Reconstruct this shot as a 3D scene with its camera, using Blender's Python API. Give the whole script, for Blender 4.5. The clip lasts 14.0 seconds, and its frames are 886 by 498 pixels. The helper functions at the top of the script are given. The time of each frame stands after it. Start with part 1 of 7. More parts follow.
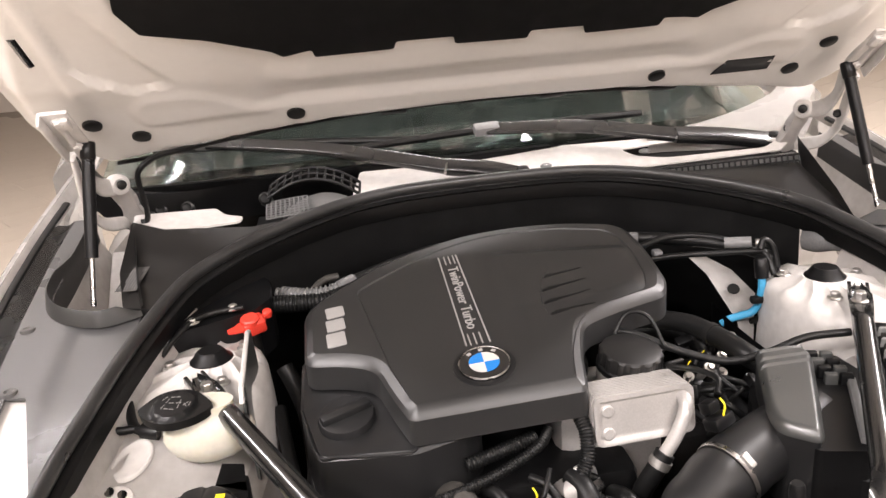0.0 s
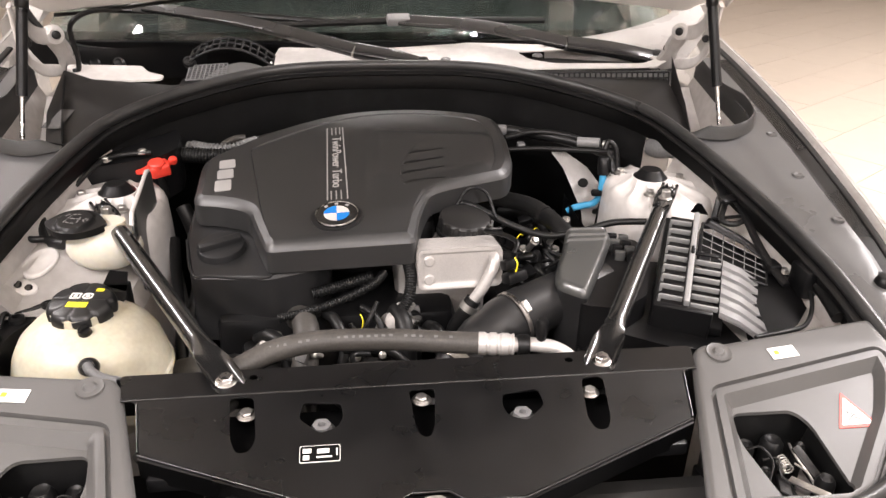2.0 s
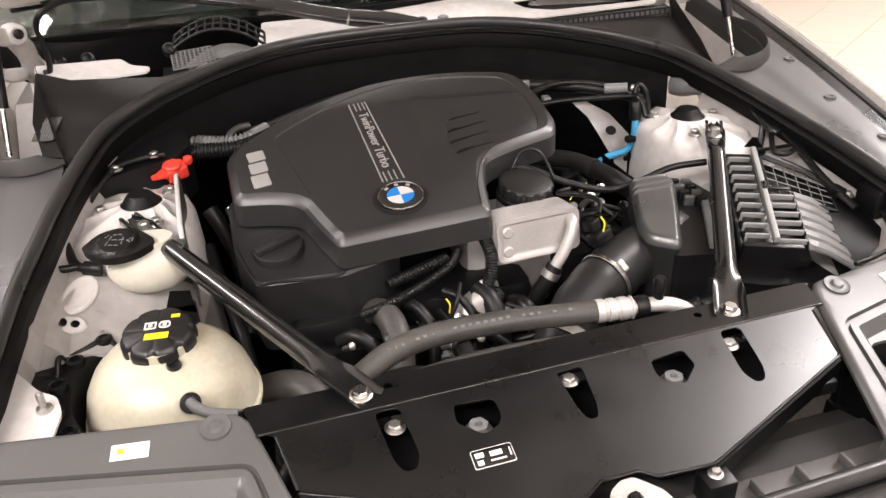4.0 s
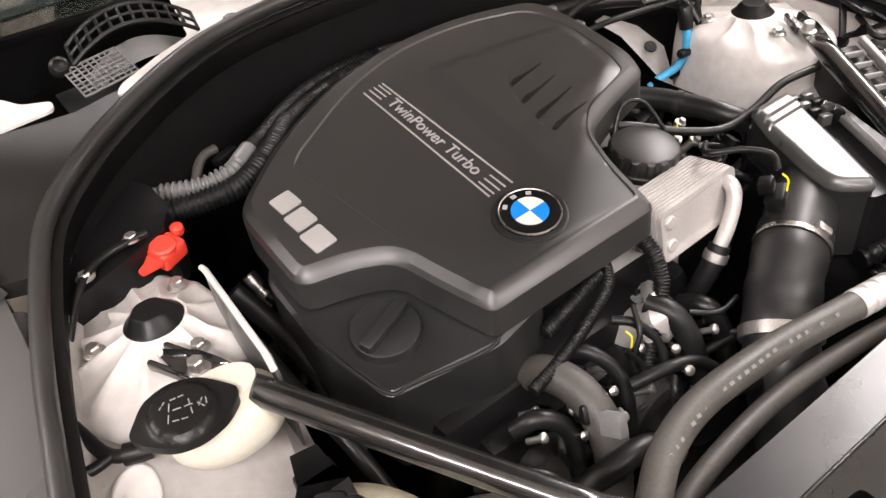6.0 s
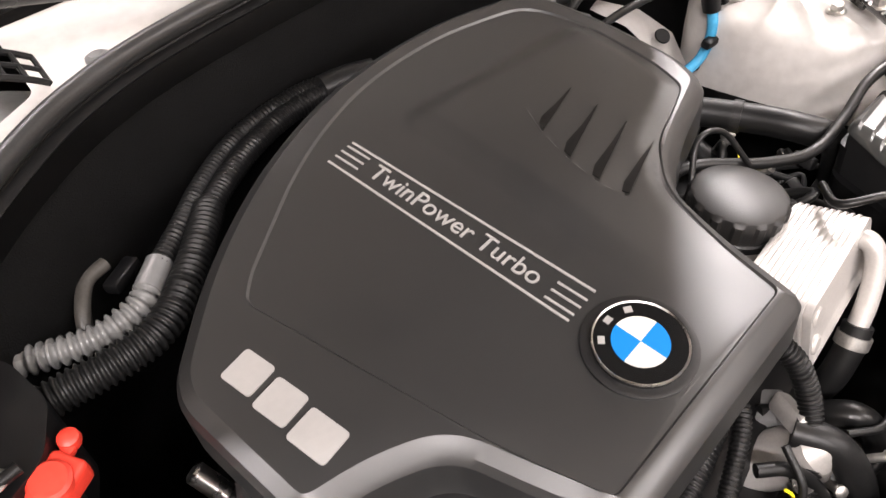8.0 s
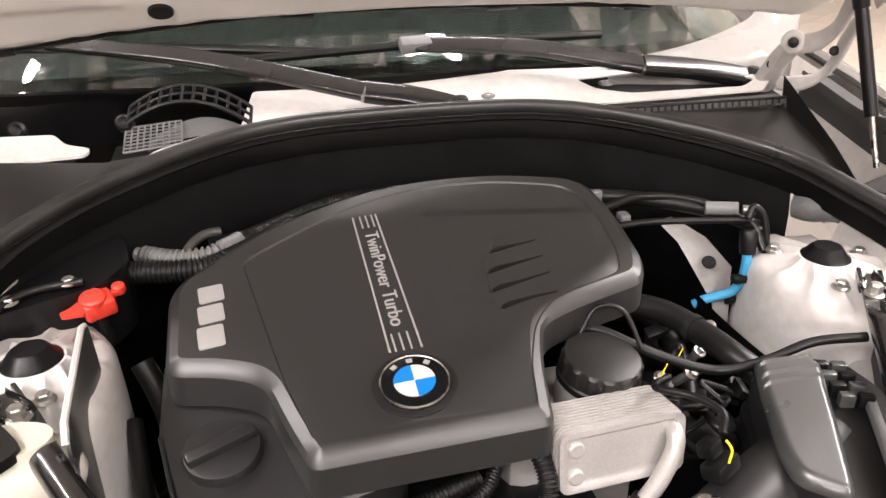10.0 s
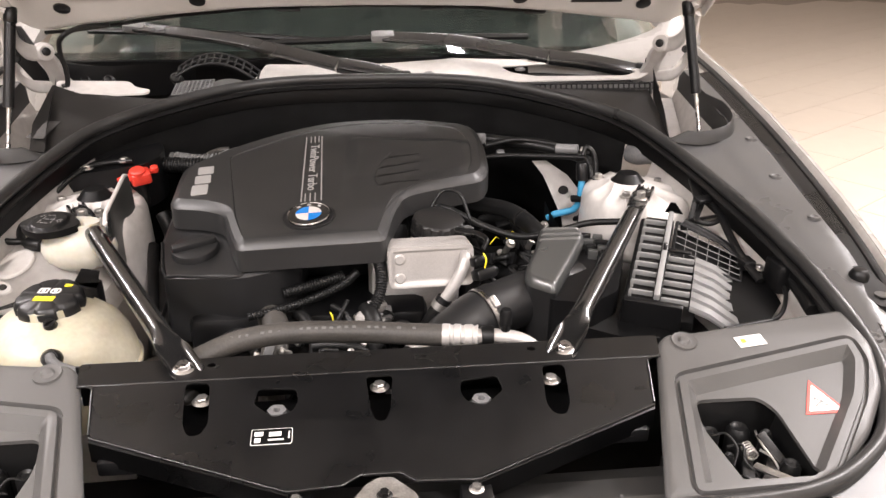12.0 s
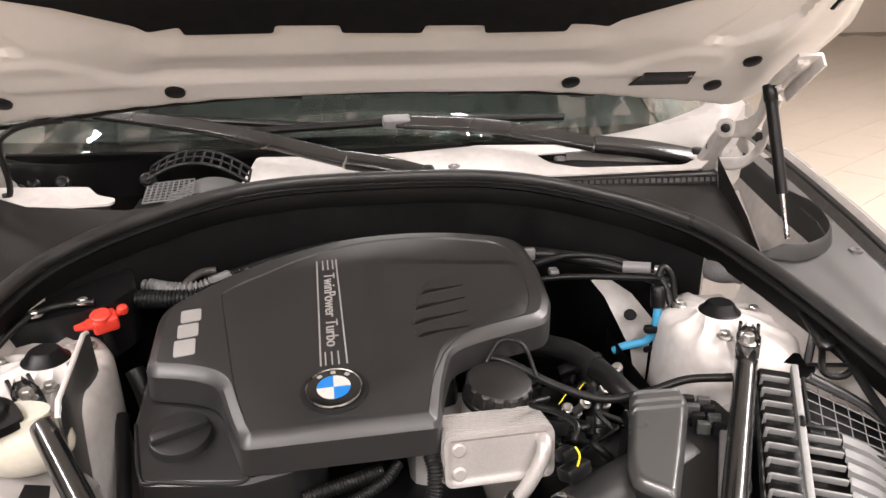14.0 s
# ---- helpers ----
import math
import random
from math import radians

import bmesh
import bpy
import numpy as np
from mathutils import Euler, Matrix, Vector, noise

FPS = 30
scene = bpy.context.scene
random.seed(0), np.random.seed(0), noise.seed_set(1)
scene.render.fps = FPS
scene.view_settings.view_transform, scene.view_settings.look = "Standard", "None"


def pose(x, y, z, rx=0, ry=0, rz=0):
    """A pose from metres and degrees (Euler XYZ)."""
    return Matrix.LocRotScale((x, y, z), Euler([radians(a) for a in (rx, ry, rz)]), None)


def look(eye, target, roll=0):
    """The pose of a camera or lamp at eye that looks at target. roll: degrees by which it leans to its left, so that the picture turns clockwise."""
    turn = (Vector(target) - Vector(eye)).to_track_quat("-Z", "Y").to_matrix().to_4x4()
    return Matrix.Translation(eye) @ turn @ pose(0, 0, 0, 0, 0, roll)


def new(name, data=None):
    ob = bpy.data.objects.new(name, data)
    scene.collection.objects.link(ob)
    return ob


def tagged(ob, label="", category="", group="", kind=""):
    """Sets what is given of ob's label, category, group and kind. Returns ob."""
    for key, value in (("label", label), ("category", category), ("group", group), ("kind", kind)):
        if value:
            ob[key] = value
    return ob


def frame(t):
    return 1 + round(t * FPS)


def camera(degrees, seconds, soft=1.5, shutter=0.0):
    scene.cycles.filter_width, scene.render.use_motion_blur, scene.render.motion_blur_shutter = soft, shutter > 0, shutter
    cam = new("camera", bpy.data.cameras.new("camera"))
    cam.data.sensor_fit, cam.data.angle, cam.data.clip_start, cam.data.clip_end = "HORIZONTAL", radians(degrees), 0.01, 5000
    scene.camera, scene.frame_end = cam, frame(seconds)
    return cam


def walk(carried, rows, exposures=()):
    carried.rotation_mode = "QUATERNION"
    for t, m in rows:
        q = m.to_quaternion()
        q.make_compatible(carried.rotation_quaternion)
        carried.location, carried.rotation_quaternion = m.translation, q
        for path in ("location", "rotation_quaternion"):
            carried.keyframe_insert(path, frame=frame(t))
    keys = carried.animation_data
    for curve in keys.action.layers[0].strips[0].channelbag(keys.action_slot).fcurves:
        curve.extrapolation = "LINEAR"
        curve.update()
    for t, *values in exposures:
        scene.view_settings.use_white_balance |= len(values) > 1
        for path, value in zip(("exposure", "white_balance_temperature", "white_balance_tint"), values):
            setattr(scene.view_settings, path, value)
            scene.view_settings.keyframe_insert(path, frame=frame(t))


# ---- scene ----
cam = camera(60.0, 14.0)
PATH = [
    (0, (-0.2548, -0.5817, 1.3723), (-0.0422, 1.2927, 0.7079), -5.00),
    (0.5, (-0.2387, -0.5869, 1.3769), (-0.0472, 1.2487, 0.6061), -4.41),
    (1, (-0.1842, -0.6714, 1.3724), (-0.0767, 1.1303, 0.5108), -2.71),
    (1.5, (-0.1084, -0.7815, 1.3777), (0.0204, 1.0070, 0.4918), 0.42),
    (2, (-0.0787, -0.8299, 1.4011), (0.1508, 0.9379, 0.4944), 1.19),
    (2.2, (-0.0858, -0.8453, 1.3985), (0.1755, 0.9184, 0.4924), 0.83),
    (4.3, (-0.3826, -0.6439, 1.3932), (0.1317, 0.9851, 0.3531), -2.93),
    (4.5, (-0.4179, -0.6009, 1.3951), (0.1354, 0.9981, 0.3286), -3.14),
    (5, (-0.5605, -0.4589, 1.3995), (0.1061, 1.0379, 0.2528), -5.53),
    (5.5, (-0.5838, -0.3287, 1.3870), (0.1547, 1.0893, 0.1854), -7.08),
    (6, (-0.5470, -0.1844, 1.3840), (0.2575, 1.1550, 0.1355), -8.96),
    (6.5, (-0.5348, -0.0588, 1.3777), (0.3353, 1.2054, 0.0952), -9.99),
    (7, (-0.4996, 0.0574, 1.3554), (0.4170, 1.2480, 0.0355), -10.64),
    (7.5, (-0.4548, 0.1431, 1.3370), (0.4996, 1.2678, -0.0136), -10.21),
    (8, (-0.4343, 0.1795, 1.3143), (0.5411, 1.2723, -0.0474), -9.15),
    (8.5, (-0.4351, 0.1479, 1.3208), (0.5494, 1.2316, -0.0418), -7.98),
    (9, (-0.4119, 0.0319, 1.3339), (0.5795, 1.2485, 0.0942), -4.62),
    (9.2, (-0.3780, -0.0329, 1.3354), (0.4622, 1.4144, 0.2402), -5.29),
    (11.3, (-0.0358, -0.6295, 1.3483), (0.2161, 1.1695, 0.5114), 1.33),
    (11.5, (-0.0193, -0.6915, 1.3492), (0.2133, 1.1168, 0.5271), 1.07),
    (12, (-0.0055, -0.8703, 1.3348), (0.1841, 0.9507, 0.5299), 0.16),
    (12.5, (0.0068, -0.9577, 1.3384), (0.1563, 0.8642, 0.5270), -0.62),
    (13, (0.0152, -0.9413, 1.3612), (0.1397, 0.8862, 0.5583), -0.53),
    (13.5, (-0.0223, -0.7793, 1.3513), (0.1347, 1.0648, 0.5932), -0.23),
    (14, (-0.0991, -0.4999, 1.3915), (0.1885, 1.3371, 0.6549), 0.08),
]
walk(cam, [(t, look(eye, target, roll)) for t, eye, target, roll in PATH],
     [(0.0, -0.22), (2.0, -0.27), (4.4, -0.42), (5.0, -0.38), (6.5, -0.10), (7.5, -0.05), (8.5, 0.08), (11.0, -0.30), (14.0, -0.33)])

# ---- world and light: a closed showroom with strip lamps under the ceiling, most added as fill ----
world = bpy.data.worlds.new("world")
scene.world = world
world.use_nodes = True
world.node_tree.nodes["Background"].inputs[0].default_value = (0.9, 0.95, 1.0, 1)
world.node_tree.nodes["Background"].inputs[1].default_value = 0.05
CEILING = 3.6
# x, y, width, length, watts, turn
# first three follow reflections and a shadow edge; the rest are added fill
LAMPS = [(0.42, 2.74, 0.09, 1.6, 65, 43), (-1.93, 2.45, 0.07, 0.42, 18, -48), (3.40, 1.16, 0.14, 3.6, 370, -51), (6.2, 3.6, 0.14, 4.6, 200, -51), (-2.3, -1.5, 0.12, 2.4, 290, 43), (0.9, -2.8, 0.12, 2.4, 130, 43), (-3.6, 2.2, 0.12, 2.6, 190, 43),
         (-2.6, -6.0, 0.14, 2.6, 430, 43), (2.6, -6.2, 0.14, 2.6, 430, 43), (6.4, -0.6, 0.14, 2.6, 200, 43)]
LAMP_COLOUR = (1.0, 0.925, 0.925)


# ---- materials ----
def mat(name, colour, rough=0.5, metal=0.0, var=0.12, big=6.0, fine=140.0, bump=0.08, coat=0.0, emit=0.0, dust=0.0, rvar=0.06, trans=0.0, sss=0.0, spec=0.5, dark=None, world_grain=False):
    """A surface with broad stains and fine grain in colour, gloss and relief. Scales are per metre."""
    m = bpy.data.materials.new(name)
    m.use_nodes = True
    nt = m.node_tree
    b = nt.nodes["Principled BSDF"]
    tc = nt.nodes.new("ShaderNodeTexCoord")
    n1 = nt.nodes.new("ShaderNodeTexNoise")
    n1.inputs["Scale"].default_value, n1.inputs["Detail"].default_value = big, 5
    n2 = nt.nodes.new("ShaderNodeTexNoise")
    n2.inputs["Scale"].default_value, n2.inputs["Detail"].default_value = fine, 3
    place = nt.nodes.new("ShaderNodeNewGeometry").outputs["Position"] if world_grain else tc.outputs["Object"]
    for n in (n1, n2):
        nt.links.new(place, n.inputs["Vector"])
    add = nt.nodes.new("ShaderNodeMath")
    add.operation = "ADD"
    nt.links.new(n1.outputs["Fac"], add.inputs[0])
    nt.links.new(n2.outputs["Fac"], add.inputs[1])
    ramp = nt.nodes.new("ShaderNodeValToRGB")
    lo = dark or tuple(c * (1 - var) for c in colour)
    hi = tuple(min(1, c * (1 + var)) for c in colour)
    if dust:
        hi = tuple(c + (d - c) * dust for c, d in zip(hi, (0.33, 0.31, 0.28)))
    ramp.color_ramp.elements[0].position, ramp.color_ramp.elements[1].position = 0.36, 0.66
    ramp.color_ramp.elements[0].color, ramp.color_ramp.elements[1].color = (*lo, 1), (*hi, 1)
    half = nt.nodes.new("ShaderNodeMath")
    half.operation = "MULTIPLY"
    half.inputs[1].default_value = 0.5
    nt.links.new(add.outputs[0], half.inputs[0])
    nt.links.new(half.outputs[0], ramp.inputs[0])
    nt.links.new(ramp.outputs[0], b.inputs["Base Color"])
    rr = nt.nodes.new("ShaderNodeMapRange")
    rr.inputs["From Min"].default_value, rr.inputs["From Max"].default_value = 0.3, 0.7
    rr.inputs["To Min"].default_value, rr.inputs["To Max"].default_value = max(0.02, rough - rvar - 0.1 * rough), min(1, rough + rvar + 0.1 * rough)
    nt.links.new(n1.outputs["Fac"], rr.inputs["Value"])
    nt.links.new(rr.outputs[0], b.inputs["Roughness"])
    b.inputs["Metallic"].default_value = metal
    b.inputs["Coat Weight"].default_value = coat
    b.inputs["Coat Roughness"].default_value = 0.05
    b.inputs["Transmission Weight"].default_value = trans
    b.inputs["Specular IOR Level"].default_value = spec
    if sss:
        b.inputs["Subsurface Weight"].default_value = sss
        b.inputs["Subsurface Radius"].default_value = (0.02, 0.015, 0.008)
        b.inputs["Subsurface Scale"].default_value = 0.6
    if emit:
        b.inputs["Emission Color"].default_value = (*colour, 1)
        b.inputs["Emission Strength"].default_value = emit
    if bump:
        bp = nt.nodes.new("ShaderNodeBump")
        bp.inputs["Strength"].default_value, bp.inputs["Distance"].default_value = bump, 0.001
        nt.links.new(n2.outputs["Fac"], bp.inputs["Height"])
        nt.links.new(bp.outputs[0], b.inputs["Normal"])
    return m


WHITE = mat("white_car_paint", (0.66, 0.64, 0.615), 0.26, var=0.03, coat=0.6, bump=0.01, fine=60)
WHITE_RAW = mat("white_primer_paint", (0.64, 0.615, 0.59), 0.40, var=0.05, coat=0.2, bump=0.03, big=9, fine=60, dark=(0.55, 0.525, 0.50))
WHITE_IN = mat("white_inner_paint", (0.74, 0.72, 0.69), 0.42, var=0.02, big=3, fine=60, bump=0.01)
COVER = mat("satin_black_plastic", (0.021, 0.021, 0.0209), 0.40, var=0.06, fine=1300, bump=0.035, rvar=0.015, spec=0.75)
COVER_LOW = mat("matt_black_plastic", (0.013, 0.013, 0.0133), 0.42, var=0.12, fine=900, bump=0.08, rvar=0.03)
BLACK = mat("black_plastic", (0.006, 0.006, 0.0063), 0.36, var=0.2, fine=500, bump=0.08, spec=0.28)
TRIM_SATIN = mat("satin_dark_grey_trim", (0.068, 0.068, 0.068), 0.31, var=0.08, fine=1200, bump=0.06, spec=0.8)
GREY_TRIM = mat("dark_grey_grained_trim", (0.082, 0.080, 0.077), 0.42, var=0.10, fine=1200, bump=0.12)
RUBBER = mat("black_rubber", (0.007, 0.007, 0.007), 0.38, var=0.25, fine=400, bump=0.10, spec=0.32)
HOSE = mat("worn_rubber_hose", (0.048, 0.044, 0.039), 0.5, var=0.3, big=14, fine=300, bump=0.2)
GLOSS = mat("gloss_black_enamel", (0.004, 0.004, 0.0042), 0.30, var=0.3, big=14, fine=420, bump=0.012, coat=0.0, rvar=0.02)
SEAL_RUBBER = mat("satin_black_seal_rubber", (0.026, 0.026, 0.0255), 0.36, var=0.25, big=12, fine=400, bump=0.08, spec=0.55)
FLEECE = mat("black_fleece", (0.004, 0.004, 0.004), 0.7, var=0.4, big=20, fine=600, bump=0.5, spec=0.2)
DARK = mat("dark_cast_metal", (0.014, 0.0135, 0.013), 0.45, metal=0.4, var=0.6, big=25, fine=300, bump=0.4)
ALU = mat("cast_aluminium", (0.48, 0.46, 0.44), 0.42, metal=0.35, var=0.08, big=20, fine=350, bump=0.2)
STEEL = mat("bright_steel", (0.56, 0.545, 0.53), 0.28, metal=1.0, var=0.1, big=40, fine=400, bump=0.05)
ZINC = mat("zinc_plated_steel", (0.48, 0.465, 0.44), 0.38, metal=0.9, var=0.2, big=60, fine=400, bump=0.2)
TANK = mat("yellowed_translucent_plastic", (0.53, 0.50, 0.395), 0.40, var=0.06, big=9, fine=120, bump=0.05, sss=0.35, dark=(0.465, 0.43, 0.325))
TANK_PALE = mat("pale_translucent_plastic", (0.60, 0.575, 0.49), 0.42, var=0.06, big=9, bump=0.05, sss=0.3)
RED = mat("red_plastic", (0.72, 0.05, 0.03), 0.45, var=0.12, bump=0.08)
BLUE = mat("blue_hose", (0.05, 0.30, 0.52), 0.45, var=0.12)
YELLOW = mat("yellow_print", (0.85, 0.72, 0.02), 0.5, var=0.05)
PRINT = mat("silver_print", (0.40, 0.39, 0.38), 0.36, metal=0.2, var=0.04, bump=0)
PAPER = mat("white_sticker", (0.78, 0.77, 0.74), 0.45, var=0.05)
GREY_PRINT = mat("grey_print", (0.13, 0.13, 0.125), 0.5, var=0.05)
WARN = mat("red_print", (0.75, 0.08, 0.06), 0.45, var=0.06)
E_BLUE = mat("emblem_blue", (0.012, 0.20, 0.62), 0.25, var=0.03, coat=0.8, bump=0)
E_WHITE = mat("emblem_white", (0.62, 0.605, 0.58), 0.3, var=0.03, coat=0.8, bump=0)
E_BLACK = mat("emblem_black", (0.008, 0.008, 0.008), 0.12, var=0.05, coat=0.8, bump=0)
FOIL = mat("grey_loom_sleeve", (0.12, 0.12, 0.12), 0.6, var=0.2, fine=300, bump=0.3)
SATIN = mat("satin_dark_grey_plastic", (0.050, 0.0515, 0.0495), 0.33, var=0.10, fine=700, bump=0.02, spec=1.0)
PALE_BAR = mat("light_grey_plastic", (0.24, 0.24, 0.235), 0.5, var=0.08, bump=0.05)
# the flank's bright reflection is put into this lighter base grey
FLANK = mat("grey_ribbed_plastic_with_sheen", (0.36, 0.36, 0.355), 0.33, var=0.1, fine=700, bump=0.05)
SHELL_GREY = mat("mid_grey_plastic", (0.16, 0.16, 0.16), 0.34, var=0.12, bump=0.08)
CONCERTINA = mat("grey_convoluted_tube", (0.14, 0.14, 0.137), 0.24, var=0.12, bump=0.05)
DASH = mat("grey_dashboard_skin", (0.05, 0.055, 0.052), 0.6, var=0.1, fine=500, bump=0.2)
ARM = mat("satin_black_wiper_paint", (0.012, 0.012, 0.0125), 0.24, var=0.08, fine=300, bump=0.006, spec=0.7)
ENAMEL = mat("satin_black_enamel", (0.009, 0.009, 0.009), 0.20, var=0.15, big=14, fine=420, bump=0.012, spec=0.9, coat=0.4)
MATT = mat("dull_black_plastic", (0.012, 0.0115, 0.011), 0.42, var=0.2, big=4, fine=600, bump=0.12, spec=0.45)
TILE = mat("beige_floor_tile", (0.56, 0.49, 0.41), 0.34, var=0.03, big=0.8, fine=9, bump=0.02, rvar=0.0, world_grain=True)
GROUT = mat("floor_joint", (0.42, 0.37, 0.32), 0.8, var=0.1)
WALL = mat("painted_wall", (0.68, 0.61, 0.54), 0.8, var=0.04, big=1.5, bump=0.1)
CEIL = mat("white_ceiling", (0.72, 0.73, 0.73), 0.8, var=0.06, big=1.0, bump=0.1)
LAMP_BODY = mat("lamp_housing", (0.7, 0.7, 0.7), 0.4, var=0.05)
GLASS = bpy.data.materials.new("tinted_glass")
GLASS.use_nodes = True
_b = GLASS.node_tree.nodes["Principled BSDF"]
_b.inputs["Base Color"].default_value = (0.34, 0.43, 0.40, 1)
_b.inputs["Roughness"].default_value = 0.02
_b.inputs["Transmission Weight"].default_value = 1.0
_b.inputs["IOR"].default_value = 1.5
CLEAR = bpy.data.materials.new("clear_lamp_glass")
CLEAR.use_nodes = True
_b = CLEAR.node_tree.nodes["Principled BSDF"]
_b.inputs["Base Color"].default_value = (0.9, 0.93, 0.93, 1)
_b.inputs["Roughness"].default_value = 0.05
_b.inputs["Transmission Weight"].default_value = 0.85


# ---- mesh helpers ----
def thing(name, place, label, category, group="", kind=""):
    ob = new(name)
    ob.location = place
    ob.empty_display_size = 0.02
    return tagged(ob, label, category, group, kind)


def part(name, bm, material, parent=None, label="", angle=38, flip=True):
    """Links bm, whose points are given in the world, as one mesh object under parent."""
    off, o = Vector(), parent
    while o:
        off, o = off + o.location, o.parent
    if flip:
        bmesh.ops.recalc_face_normals(bm, faces=bm.faces)
    for v in bm.verts:
        v.co -= off
    me = bpy.data.meshes.new(name)
    bm.to_mesh(me)
    bm.free()
    me.materials.append(material)
    me.shade_smooth()
    me.set_sharp_from_angle(angle=radians(angle))
    ob = new(name, me)
    ob.parent = parent
    if label:
        ob["label"] = label
    return ob


def B():
    return bmesh.new()


def spline(pts, n=8, closed=False):
    """Points of a smooth curve through pts, n for each span."""
    pts = [Vector(p) for p in pts]
    k, out = len(pts), []
    for i in range(k if closed else k - 1):
        if closed:
            a, b, c, d = pts[i - 1], pts[i], pts[(i + 1) % k], pts[(i + 2) % k]
        else:
            b, c = pts[i], pts[i + 1]
            a = pts[i - 1] if i else b * 2 - c
            d = pts[i + 2] if i + 2 < k else c * 2 - b
        for j in range(n):
            t = j / n
            out.append(0.5 * ((2 * b) + (c - a) * t + (2 * a - 5 * b + 4 * c - d) * t * t + (3 * b - a - 3 * c + d) * t ** 3))
    if not closed:
        out.append(pts[-1])
    return out


def fillet(pts, r=0.01, n=5):
    """A polygon with its corners rounded; r may be a list."""
    out, k = [], len(pts)
    for i in range(k):
        p, a, b = Vector(pts[i][:2]), Vector(pts[i - 1][:2]), Vector(pts[(i + 1) % k][:2])
        rr = r[i] if isinstance(r, (list, tuple)) else r
        d = min(rr, 0.45 * (a - p).length, 0.45 * (b - p).length)
        s, e = p + (a - p).normalized() * d, p + (b - p).normalized() * d
        for j in range(n + 1):
            t = j / n
            out.append(s * (1 - t) ** 2 + p * 2 * t * (1 - t) + e * t * t)
    return out


def ring(a, b, c, d, bm):
    try:
        bm.faces.new((a, b, c, d))
    except ValueError:
        pass


def boxed(v, k):
    return math.copysign(abs(v) ** k, v)


def sweep(bm, pts, r, n=12, closed=False, caps=True, up=None, flat=1.0, square=1.0):
    """A tube along pts. r: radius, or a function of the share of the way. flat: height over width. square: under 1 for a boxier section."""
    pts = [Vector(p) for p in pts]
    k = len(pts)
    rows = []
    nrm = None
    for i, p in enumerate(pts):
        t = (pts[(i + 1) % k] - pts[i - 1]) if closed else (pts[min(i + 1, k - 1)] - pts[max(i - 1, 0)])
        t.normalize()
        if up is not None:
            nrm = Vector(up)
        elif nrm is None:
            nrm = Vector((0, 0, 1)) if abs(t.z) < 0.9 else Vector((1, 0, 0))
        nrm = (nrm - t * nrm.dot(t)).normalized()
        bi = t.cross(nrm)
        q = r(i / max(1, k - 1)) if callable(r) else r
        rows.append([bm.verts.new(p + bi * (q * boxed(math.cos(2 * math.pi * j / n), square)) + nrm * (q * flat * boxed(math.sin(2 * math.pi * j / n), square))) for j in range(n)])
    for i in range(k if closed else k - 1):
        a, b = rows[i], rows[(i + 1) % k]
        for j in range(n):
            ring(a[j], a[(j + 1) % n], b[(j + 1) % n], b[j], bm)
    if caps and not closed:
        bm.faces.new(rows[0][::-1])
        bm.faces.new(rows[-1])
    return rows


def corrugated(bm, pts, r, pitch=0.005, depth=0.12, n=14):
    """A ribbed loom tube."""
    pts = [Vector(p) for p in pts]
    run, out, rad = 0.0, [pts[0]], [r]
    fine = []
    for a, b in zip(pts, pts[1:]):
        m = max(1, round((b - a).length / (pitch / 8)))
        fine += [a.lerp(b, i / m) for i in range(m)]
    fine.append(pts[-1])
    rr = []
    for i, p in enumerate(fine):
        if i:
            run += (p - fine[i - 1]).length
        rr.append(r * (1 + depth * max(-0.5, min(0.5, 0.75 * math.sin(2 * math.pi * run / pitch)))))
    k = len(fine) - 1
    sweep(bm, fine, lambda s: rr[round(s * k)], n)


def lathe(bm, prof, m=None, n=32, wave=None):
    """Turns a profile of (radius, height) about z, then moves it by m. wave: a factor of the radius by angle and row."""
    m = m or Matrix()
    rows = []
    for i, (r, z) in enumerate(prof):
        if r < 1e-6:
            rows.append([bm.verts.new(m @ Vector((0, 0, z)))])
            continue
        row = []
        for j in range(n):
            a = 2 * math.pi * j / n
            q = r * (wave(a, i) if wave else 1)
            row.append(bm.verts.new(m @ Vector((q * math.cos(a), q * math.sin(a), z))))
        rows.append(row)
    for a, b in zip(rows, rows[1:]):
        for j in range(n):
            k = (j + 1) % n
            if len(a) == 1 and len(b) > 1:
                bm.faces.new((a[0], b[k], b[j]))
            elif len(b) == 1 and len(a) > 1:
                bm.faces.new((a[j], a[k], b[0]))
            elif len(a) > 1:
                ring(a[j], a[k], b[k], b[j], bm)
    if len(rows[0]) > 1:
        bm.faces.new(rows[0][::-1])
    if len(rows[-1]) > 1:
        bm.faces.new(rows[-1])


def box(bm, c, s, m=None, bev=0.002, seg=2):
    """A box of size s about c, bevelled, moved by m."""
    t = bmesh.ops.create_cube(bm, size=1.0)["verts"]
    for v in t:
        v.co = Vector((v.co.x * s[0] + c[0], v.co.y * s[1] + c[1], v.co.z * s[2] + c[2]))
    if bev:
        e = list({e for v in t for e in v.link_edges})
        t = [v for v in bmesh.ops.bevel(bm, geom=e, offset=bev, segments=seg, affect="EDGES", profile=0.5)["verts"]]
    if m:
        for v in t:
            v.co = m @ v.co


def frame_at(p, z_axis, x_hint=(1, 0, 0)):
    """A matrix at p whose z runs along z_axis."""
    z = Vector(z_axis).normalized()
    x = Vector(x_hint)
    x = (x - z * x.dot(z)).normalized()
    y = z.cross(x)
    return Matrix(((x.x, y.x, z.x, p[0]), (x.y, y.y, z.y, p[1]), (x.z, y.z, z.z, p[2]), (0, 0, 0, 1)))


